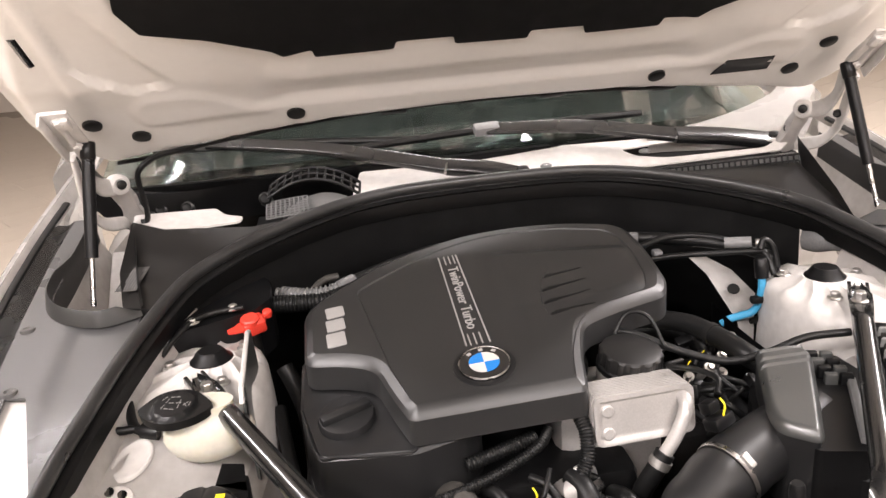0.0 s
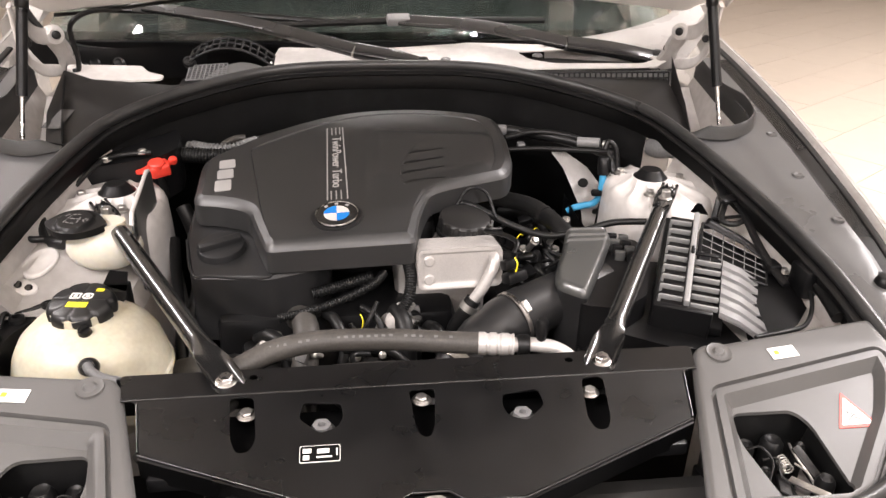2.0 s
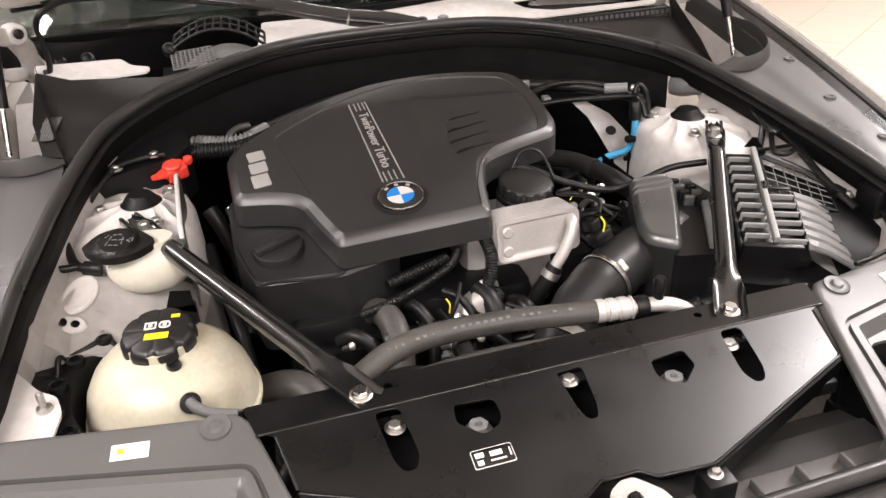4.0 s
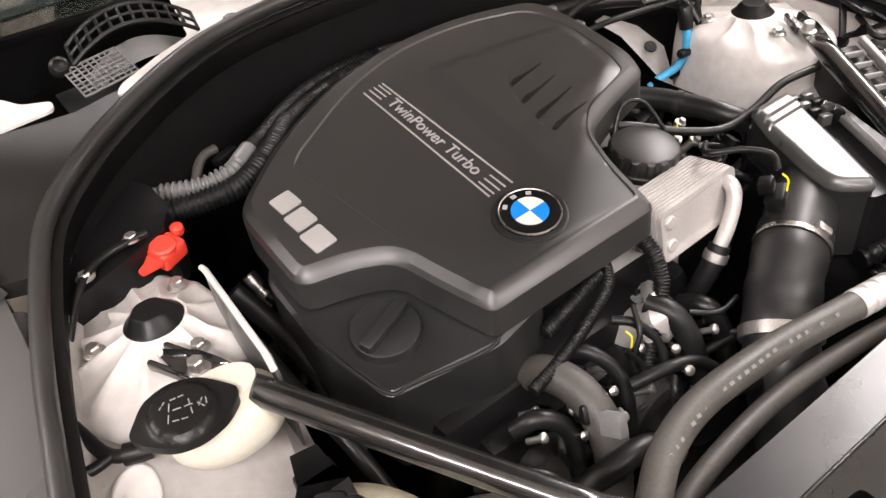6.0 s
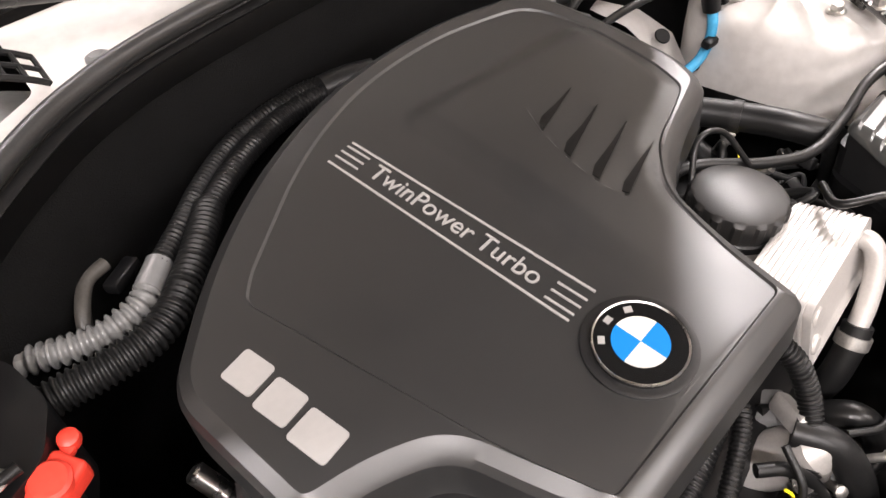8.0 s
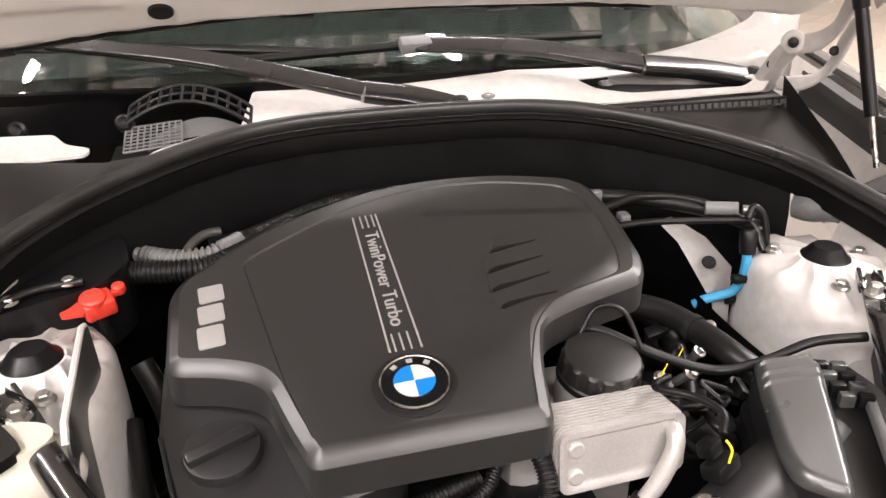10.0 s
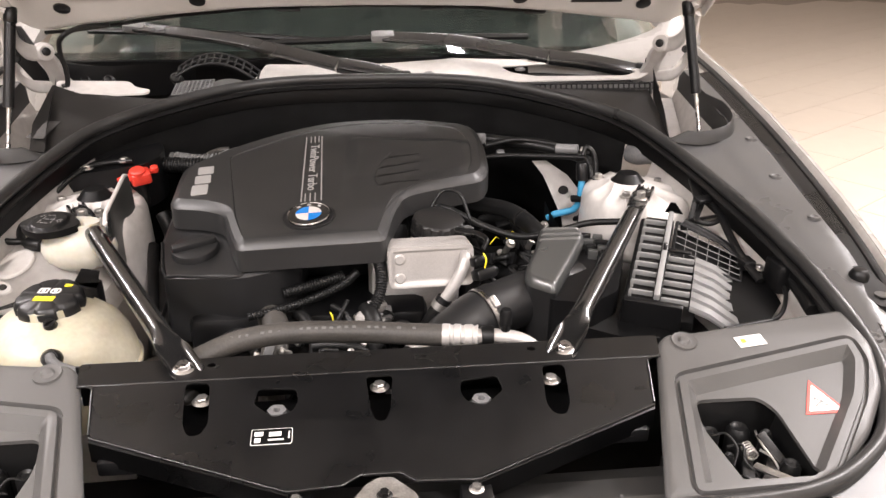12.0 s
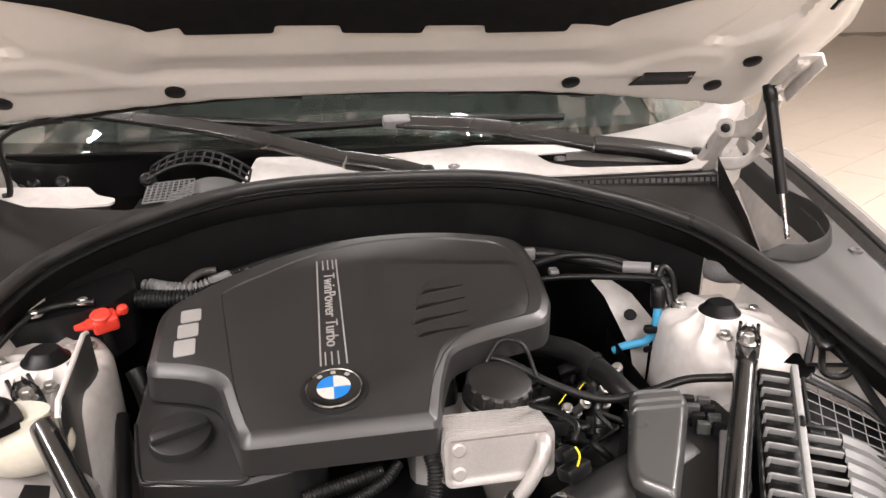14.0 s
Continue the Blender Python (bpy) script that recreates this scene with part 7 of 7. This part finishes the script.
part("grid_floor", bm, BLACK, ab)
bm = B()
sweep(bm, spline([g0 + gv * 0.1 - gu * 0.12, g0 + gv * 0.6 - gu * 0.08, g0 + gv * 1.0 + gu * 0.1, g0 + gv * 1.35 + gu * 0.3, g0 + gv * 1.6 + gu * 0.4], 6), 0.010, 10, flat=0.5)
part("arm", bm, BLACK, ab)
bolt(ab, g0 + gv * 1.25 + gu * 0.28 + Vector((0, 0, 0.004)), 0.007)
# corrugated grey flank
rows = []
f0 = AM @ Vector((0.105, -ysgn * 0.050, -0.012))
f1 = AM @ Vector((LEN + 0.005, -ysgn * 0.050, -0.012))
for j, (dx, dz) in enumerate(((0, 0), (0.03, -0.012), (0.065, -0.035), (0.10, -0.065), (0.12, -0.10))):
    row = []
    for i in range(61):
        t = i / 60
        k = (t * 6.0) % 1
        lift = 0.006 if k < 0.62 else 0.0
        row.append(f0.lerp(f1, t) + Vector((dx, -0.35 * dx, dz)) + AM.to_3x3() @ Vector((0, 0, lift)))
    rows.append(row)
bm = B()
loft(bm, rows, 0.002)
part("flank", bm, FLANK, ab, "satin grey corrugated flank", angle=30)
bm = B()
rows = [[Vector((x, y, z)) for x, y, z in r] for r in (((0.60, 0.235, 0.795), (0.635, 0.19, 0.79), (0.63, 0.13, 0.775)), ((0.57, 0.22, 0.795), (0.60, 0.16, 0.785), (0.60, 0.10, 0.765)), ((0.54, 0.19, 0.79), (0.56, 0.13, 0.775), (0.56, 0.085, 0.75)), ((0.51, 0.16, 0.775), (0.52, 0.11, 0.755), (0.52, 0.08, 0.73)))]
loft(bm, rows, 0.003)
part("dark_flank", bm, BLACK, ab)
for i in range(3):
    bm = B()
    corrugated(bm, spline([(0.26, 0.14 - 0.02 * i, 0.70 - 0.025 * i), (0.32, 0.125 - 0.02 * i, 0.705 - 0.025 * i), (0.40, 0.11 - 0.02 * i, 0.70 - 0.025 * i)], 8), 0.014, 0.018, 0.25)
    part("front_rib", bm, BLACK, ab)
nudge(ab, 0.006, 0.012, -0.004)

# right inner wing fittings
bk = thing("cable_bracket", (0.61, 0.42, 0.80), "black plastic triangular cable bracket on the inner wing", "bracket")
for a, b in (((0.585, 0.375, 0.850), (0.612, 0.465, 0.885)), ((0.612, 0.465, 0.885), (0.648, 0.40, 0.868)), ((0.648, 0.40, 0.868), (0.585, 0.375, 0.850)), ((0.648, 0.40, 0.868), (0.655, 0.30, 0.835)), ((0.612, 0.465, 0.885), (0.60, 0.50, 0.88))):
    a, b = Vector(a), Vector(b)
    bm = B()
    box(bm, (0, 0, 0), ((b - a).length + 0.014, 0.018, 0.007), frame_at((a + b) / 2, (0.2, -0.2, 1), b - a), bev=0.002)
    part("arm", bm, BLACK, bk)
for pts, r in (([(0.60, 0.39, 0.845), (0.575, 0.345, 0.835), (0.60, 0.335, 0.832), (0.64, 0.36, 0.845), (0.655, 0.40, 0.86)], 0.005), ([(0.648, 0.40, 0.855), (0.648, 0.32, 0.835), (0.655, 0.24, 0.815), (0.66, 0.16, 0.80), (0.655, 0.09, 0.785)], 0.011), ([(0.655, 0.20, 0.80), (0.64, 0.14, 0.785), (0.60, 0.085, 0.78), (0.55, 0.06, 0.785), (0.50, 0.05, 0.785)], 0.0035), ([(0.655, 0.16, 0.80), (0.665, 0.10, 0.795), (0.66, 0.05, 0.785)], 0.005)):
    pipe("wing_cable", "black cable along the inner wing", "cable", pts, r, RUBBER, 0, "wing cables")
bm = B()
box(bm, (0.652, 0.185, 0.80), (0.035, 0.05, 0.05), bev=0.006)
part("plug", bm, BLACK, bk)
ws = thing("wool_sleeve", (0.58, 0.60, 0.85), "grey fleece sleeve between strut tower and seal", "sleeve")
bm = B()
sweep(bm, spline([(0.545, 0.640, 0.872), (0.580, 0.590, 0.878), (0.612, 0.540, 0.874), (0.632, 0.49, 0.866)], 8), lambda t: 0.020 + 0.003 * math.sin(14 * t), 14)
part("tube", bm, FOIL, ws)
ws = thing("wool_sleeve", (-0.60, 0.55, 0.85), "grey fleece strip between strut tower and seal", "sleeve")
bm = B()
sweep(bm, spline([(-0.612, 0.58, 0.880), (-0.622, 0.53, 0.872), (-0.632, 0.48, 0.862)], 6), 0.014, 12)
part("tube", bm, FOIL, ws)

# blue line, clip and white bracket by the right strut tower
bh = pipe("blue_hose", "bright blue plastic fuel line", "hose", [(0.428, 0.576, 0.850), (0.426, 0.570, 0.815), (0.424, 0.573, 0.790), (0.415, 0.578, 0.772), (0.398, 0.582, 0.766), (0.378, 0.586, 0.760), (0.366, 0.592, 0.750)], 0.0068, BLUE)
bm = B()
lathe(bm, [(0.011, -0.012), (0.012, 0.0), (0.012, 0.02), (0.009, 0.024), (0, 0.024)], frame_at((0.428, 0.577, 0.848), (0, 0.2, 1)), 20)
part("union", bm, BLACK, bh)
bm = B()
sweep(bm, spline([(0.43, 0.588, 0.885), (0.438, 0.592, 0.90), (0.452, 0.585, 0.885), (0.455, 0.572, 0.84), (0.448, 0.568, 0.80), (0.438, 0.58, 0.76), (0.42, 0.61, 0.735)], 6), 0.0055, 12)
part("black_line", bm, RUBBER, bh)
bm = B()
box(bm, (0, 0, 0), (0.055, 0.014, 0.012), frame_at((0.432, 0.565, 0.800), (0, -0.2, 1), (1, -0.1, 0.0)), bev=0.004)
box(bm, (0, 0, 0), (0.014, 0.05, 0.010), frame_at((0.456, 0.545, 0.812), (0.0, -0.6, 1), (1, 0, 0)), bev=0.004)
box(bm, (0, 0, 0), (0.024, 0.009, 0.009), frame_at((0.462, 0.520, 0.832), (0, 0, 1), (1, 0.5, 0)), bev=0.003)
part("clip", bm, BLACK, bh, "black forked clip")
bolt(bh, (0.452, 0.552, 0.815), 0.006, axis=(0, -0.8, 0.6))
WBO = Vector((0, 0.025, -0.005))
wb = thing("white_bracket", (0.38, 0.60, 0.60), "white painted bracket plate beside the strut tower", "bracket")
bm = B()
loft(bm, [[Vector((0.352, 0.680, 0.845)), Vector((0.385, 0.690, 0.842))], [Vector((0.368, 0.635, 0.825)), Vector((0.425, 0.650, 0.820))], [Vector((0.382, 0.600, 0.790)), Vector((0.455, 0.615, 0.782))], [Vector((0.395, 0.565, 0.755)), Vector((0.435, 0.58, 0.755))], [Vector((0.40, 0.545, 0.70)), Vector((0.42, 0.55, 0.70))], [Vector((0.40, 0.545, 0.60)), Vector((0.42, 0.55, 0.60))]], 0.003)
bmesh.ops.translate(bm, verts=bm.verts, vec=WBO)
part("sheet", bm, WHITE_RAW, wb, angle=60)
bm = B()
lathe(bm, [(0.011, 0), (0.010, 0.002), (0, 0.002)], frame_at((0.405, 0.627, 0.798), (-0.2, -0.6, 0.8)), 20)
part("rubber_plug", bm, RUBBER, wb)
# harness at the firewall
hn = pipe("harness", "black wiring harness along the firewall", "wire harness", [(0.16, 0.72, 0.90), (0.22, 0.735, 0.893), (0.29, 0.73, 0.885), (0.36, 0.70, 0.880), (0.42, 0.66, 0.872), (0.455, 0.62, 0.862)], 0.011, RUBBER)
for p, q, r in (((0.385, 0.665, 0.885), (0.425, 0.645, 0.888), 0.010), ((0.43, 0.64, 0.888), (0.445, 0.632, 0.889), 0.007)):
    bm = B()
    sweep(bm, [Vector(p), Vector(p).lerp(Vector(q), 0.5), Vector(q)], r, 14)
    part("coupling", bm, ZINC if r < 0.009 else SHELL_GREY, hn)
for pts, r in (([(0.20, 0.66, 0.87), (0.28, 0.665, 0.873), (0.36, 0.655, 0.872), (0.44, 0.63, 0.875)], 0.005), ([(0.24, 0.70, 0.885), (0.30, 0.71, 0.893), (0.36, 0.70, 0.890), (0.40, 0.67, 0.885), (0.44, 0.63, 0.872), (0.446, 0.60, 0.84)], 0.006)):
    bm = B()
    sweep(bm, spline(pts, 6), r, 12)
    part("branch", bm, RUBBER, hn)
bm = B()
box(bm, (0.235, 0.72, 0.895), (0.022, 0.012, 0.022), pose(0, 0, 0), bev=0.003)
part("tag", bm, SHELL_GREY, hn)
bm = B()
box(bm, (0.275, 0.70, 0.868), (0.016, 0.02, 0.012), bev=0.003)
part("coupling", bm, SHELL_GREY, hn)
nudge(hn, 0.0, -0.035, 0.003)

# ---- refrigerant hose in front ----
ac = thing("refrigerant_hose", (0.0, 0.08, 0.77), "thick grey rubber refrigerant hose with aluminium fitting", "hose")
bm = B()
sweep(bm, spline([(-0.36, -0.035, 0.700), (-0.315, -0.005, 0.744), (-0.272, 0.028, 0.770), (-0.232, 0.055, 0.782), (-0.189, 0.078, 0.788), (-0.126, 0.092, 0.789), (-0.03, 0.090, 0.787), (0.05, 0.079, 0.785), (0.098, 0.071, 0.785)], 10), 0.0158, 24)
part("hose", bm, HOSE, ac)
bm = B()
FA, FB = Vector((0.092, 0.072, 0.785)), Vector((0.142, 0.064, 0.785))
sweep(bm, [FA.lerp(FB, t / 30) for t in range(31)], lambda t: 0.0165 if (t * 3.2) % 1 < 0.7 else 0.0148, 24)
part("ferrule", bm, ALU, ac, "pale crimped aluminium ferrule", angle=25)
bm = B()
sweep(bm, spline([FB, (0.17, 0.060, 0.786), (0.20, 0.052, 0.783), (0.222, 0.042, 0.770), (0.235, 0.036, 0.74)], 6), 0.0105, 18)
part("tube", bm, ALU, ac)
bm = B()
sweep(bm, [(0.146, 0.063, 0.785), (0.150, 0.063, 0.785), (0.160, 0.0615, 0.786), (0.164, 0.061, 0.786)], lambda t: 0.015 if 0.2 < t < 0.8 else 0.0135, 18)
part("sleeve", bm, RUBBER, ac)
bm = B()
lathe(bm, [(0.007, 0.788), (0.007, 0.803), (0.0085, 0.804), (0.0085, 0.824), (0.0065, 0.828), (0, 0.828)], Matrix.Translation((0.180, 0.060, 0)), 20, lambda a, i: 1 + (0.03 * math.cos(12 * a) if 2 <= i <= 3 else 0))
part("valve_cap", bm, BLACK, ac, "black valve cap")
bm = B()
sweep(bm, spline([(-0.30, -0.01, 0.715), (-0.24, 0.030, 0.748), (-0.17, 0.052, 0.757), (-0.05, 0.062, 0.757), (0.06, 0.054, 0.755), (0.14, 0.042, 0.752), (0.20, 0.03, 0.74)], 8), 0.011, 16)
part("lower_line", bm, HOSE, ac)
rng = random.Random(8)
bm = B()
for k in range(26):
    t = -0.20 + k * 0.0105
    if rng.random() < 0.75:
        y = np.interp(t, [-0.2, -0.126, -0.03, 0.09], [0.075, 0.092, 0.090, 0.072])
        box(bm, (0, 0, 0), (0.004 + 0.002 * rng.random(), 0.0036, 0.0006), frame_at((t, y - 0.0088, 0.7875 + 0.0130), (0, -0.62, 0.9), (1, -0.05, 0)), bev=0)
part("print", bm, GREY_PRINT, ac, "worn grey print")

# ---- inner wing fittings ----
bm = B()
lathe(bm, [(0.010, 0), (0.009, 0.003), (0, 0.003)], frame_at((0.60, 0.25, 0.775), (-0.2, 0, 1)), 20)
part("rubber_plug", bm, RUBBER, INNER[1])

iw = INNER[-1]
bm = B()
plate(bm, fillet([(-0.672, 0.21), (-0.650, 0.19), (-0.622, 0.150), (-0.600, 0.135), (-0.592, 0.105), (-0.600, 0.06), (-0.62, 0.02), (-0.675, 0.03)], 0.008, 3), lambda x, y: 0.782 + 0.1 * (y - 0.1), 0.004, step=0.02)
part("stud_plate", bm, WHITE_RAW, iw)
bm = B()
lathe(bm, [(0.010, 0.78), (0.009, 0.788), (0.0045, 0.79), (0.0045, 0.808), (0.003, 0.81), (0, 0.81)], Matrix.Translation((-0.612, 0.116, 0)), 16)
part("stud", bm, ZINC, iw)
def ledge(x, y, h=0.0):
    """A point on the left inner wing's ledge."""
    xs = np.interp(y, [q[1] for q in HALF[3:-1]], [q[0] for q in HALF[3:-1]])
    return Vector((x, y, hoodplane(0, y) - 0.017 + h + float(np.interp(xs + x, [-0.012, 0.002, 0.010, 0.034, 0.085, 0.135], [0, -0.016, -0.042, -0.056, -0.062, -0.068])) + TILT(y)))


for pts, r in (([ledge(-0.648, 0.315, 0.004), ledge(-0.632, 0.283, 0.004), ledge(-0.613, 0.255, 0.004), ledge(-0.590, 0.262, 0.004), ledge(-0.560, 0.278, 0.004), ledge(-0.545, 0.262, 0.002)], 0.0042), ([ledge(-0.613, 0.256, 0.004), (-0.617, 0.243, 0.765), (-0.621, 0.225, 0.745)], 0.004), ([(-0.620, 0.48, 0.850), (-0.608, 0.435, 0.832), (-0.594, 0.400, 0.819), (-0.566, 0.386, 0.815)], 0.0070), ([(-0.640, 0.395, 0.830), (-0.615, 0.392, 0.822), (-0.592, 0.398, 0.819)], 0.0060), ([(-0.583, 0.393, 0.817), (-0.570, 0.388, 0.816), (-0.560, 0.386, 0.815)], 0.011)):
    pipe("wing_cable", "black cable clipped to the inner wing", "cable", pts, r, RUBBER, 0, "wing cables")
# black discs on the ledge stand for the dark of two open holes
for x, y in ((-0.615, 0.309), (-0.599, 0.309)):
    bm = B()
    lathe(bm, [(0.0066, -0.004), (0.0066, 0.0012), (0.005, 0.0016), (0, 0.0010)], frame_at(ledge(x, y, 0.001), (0.3, -0.4, 1)), 18)
    part("hole_disc", bm, E_BLACK, iw)
bm = B()
lathe(bm, [(1.0, -0.002), (0.94, 0.0028), (0.84, 0.0034), (0.74, 0.0020), (0.55, 0.0006), (0.0, 0.0002)], frame_at(ledge(-0.592, 0.354, 0.001), (0.15, -0.42, 1)) @ Matrix.Rotation(radians(-28), 4, "Z") @ Matrix.Diagonal((0.023, 0.036, 1, 1)), 36)
part("dish", bm, WHITE_RAW, iw, angle=70)
bm = B()
lathe(bm, [(1.0, -0.002), (0.93, 0.0018), (0.85, 0.0022), (0.0, 0.0006)], frame_at(ledge(-0.606, 0.309, 0.0), (0.25, -0.4, 1)) @ Matrix.Rotation(radians(-10), 4, "Z") @ Matrix.Diagonal((0.022, 0.014, 1, 1)), 30)
part("embossing", bm, WHITE_RAW, iw, angle=70)
fb = thing("fuse_tray", (-0.55, 0.15, 0.60), "black plastic tray with round bosses under the tank", "tray")
bm = B()
ARC = [(-0.478 + 0.119 * math.cos(radians(a)), 0.17 + 0.119 * math.sin(radians(a))) for a in range(125, 246, 12)]
plate(bm, ARC + [(-0.60, 0.03), (-0.672, 0.04), (-0.668, 0.15), (-0.655, 0.236)], lambda x, y: 0.752 - 0.004 * np.cos(x * 90) + 0.03 * (y - 0.2), 0, step=0.012, lower=lambda x, y: 0.60 + 0 * x)
box(bm, (-0.60, 0.13, 0.54), (0.06, 0.12, 0.14), bev=0.01)
for k in range(5):
    a = radians(128 + 22 * k)
    lathe(bm, [(0.0125, 0.74), (0.0115, 0.764), (0.007, 0.766), (0.006, 0.758), (0, 0.758)], Matrix.Translation((-0.478 + 0.136 * math.cos(a), 0.17 + 0.136 * math.sin(a), 0)), 18)
part("tray", bm, BLACK, fb)
# sticker on the left filter cover
st = thing("cowl_sticker", (-0.64, 0.68, 0.93), "faded grey printed sticker on the dark cover", "sticker")
bm = B()
SM = frame_at((-0.640, 0.690, hoodplane(0, 0.69) + 0.006), (0, -0.205, 1), (0.15, 1, 0))
box(bm, (0, 0, 0), (0.075, 0.034, 0.0006), SM, bev=0)
sg = part("sheet", bm, GREY_TRIM, st)
for k in range(7):
    bm = B()
    box(bm, (0, -0.013 + k * 0.0043, 0.0006), (0.062 - 0.004 * (k % 3), 0.0014, 0.0004), SM, bev=0)
    part("line", bm, SHELL_GREY, sg)
# triangular holder between the strut tower and the wing edge
wb = thing("wing_holder", (0.60, 0.38, 0.80), "black plastic triangular holder fixed to the inner wing", "holder")
for pts, r in (([(0.608, 0.425, 0.868), (0.598, 0.412, 0.84), (0.590, 0.402, 0.812)], 0.006), ([(0.590, 0.402, 0.812), (0.604, 0.375, 0.826), (0.617, 0.345, 0.842)], 0.0055), ([(0.608, 0.425, 0.868), (0.613, 0.39, 0.858), (0.617, 0.345, 0.842)], 0.006), ([(0.617, 0.345, 0.842), (0.614, 0.29, 0.822), (0.613, 0.235, 0.806), (0.62, 0.185, 0.79)], 0.008)):
    bm = B()
    sweep(bm, spline(pts, 4), r, 8, flat=0.6)
    part("strut", bm, BLACK, wb)
bm = B()
lathe(bm, [(0.016, -0.03), (0.016, -0.003), (0.013, 0.001), (0.006, 0.001), (0, 0.0)], frame_at((0.586, 0.402, 0.806), (-0.1, -0.2, 1)) @ Matrix.Diagonal((1.3, 0.7, 1, 1)), 20)
part("foot", bm, BLACK, wb)
bm = B()
box(bm, (0.617, 0.232, 0.800), (0.022, 0.03, 0.018), bev=0.004)
part("clamp", bm, BLACK, wb)

# ---- floor tiles ----
TA = radians(34)
TL, TW, TG = 0.80, 0.40, 0.004
tm = bpy.data.meshes.new("tile")
_bm = B()
box(_bm, (0, 0, -0.003), (TL - TG, TW - TG, 0.006), bev=0)
_bm.to_mesh(tm)
_bm.free()
tm.materials.append(TILE)
ca, sa = math.cos(TA), math.sin(TA)
cells = []
for j in range(-33, 34):
    for i in range(-17, 18):
        u, v = (i + 0.5 * (j % 2)) * TL, j * TW
        x, y = 3.157 + u * ca - v * sa, 4.154 + u * sa + v * ca
        if abs(x) < room - 0.6 and abs(y) < room - 0.6:
            cells.append((x, y))
near = [c for c in cells if (0.7 < abs(c[0]) < 5.6 and 0.3 < c[1] < 7.6)]
near = sorted(near, key=lambda c: math.hypot(abs(c[0]) - 2.6, c[1] - 3.2))[:280]
chosen = set(near)
for c in near:
    t = new("tile", tm)
    t.parent = floor
    t.matrix_local = pose(c[0], c[1], 0, 0, 0, 34)
vs, fs = [], []
for c in cells:
    if c in chosen:
        continue
    k = len(vs)
    for du, dv in ((-1, -1), (1, -1), (1, 1), (-1, 1)):
        for z in (0, -0.006):
            a, b = du * (TL - TG) / 2, dv * (TW - TG) / 2
            vs.append((c[0] + a * ca - b * sa, c[1] + a * sa + b * ca, z))
    fs.append((k, k + 2, k + 4, k + 6))
    fs += [(k + 2 * q, k + 2 * q + 1, k + (2 * q + 3) % 8, k + (2 * q + 2) % 8) for q in range(4)]
me = bpy.data.meshes.new("far_tiles")
me.from_pydata(vs, [], fs)
me.materials.append(TILE)
ft = new("far_tiles", me)
ft.parent = floor
tagged(ft, kind="stuff")
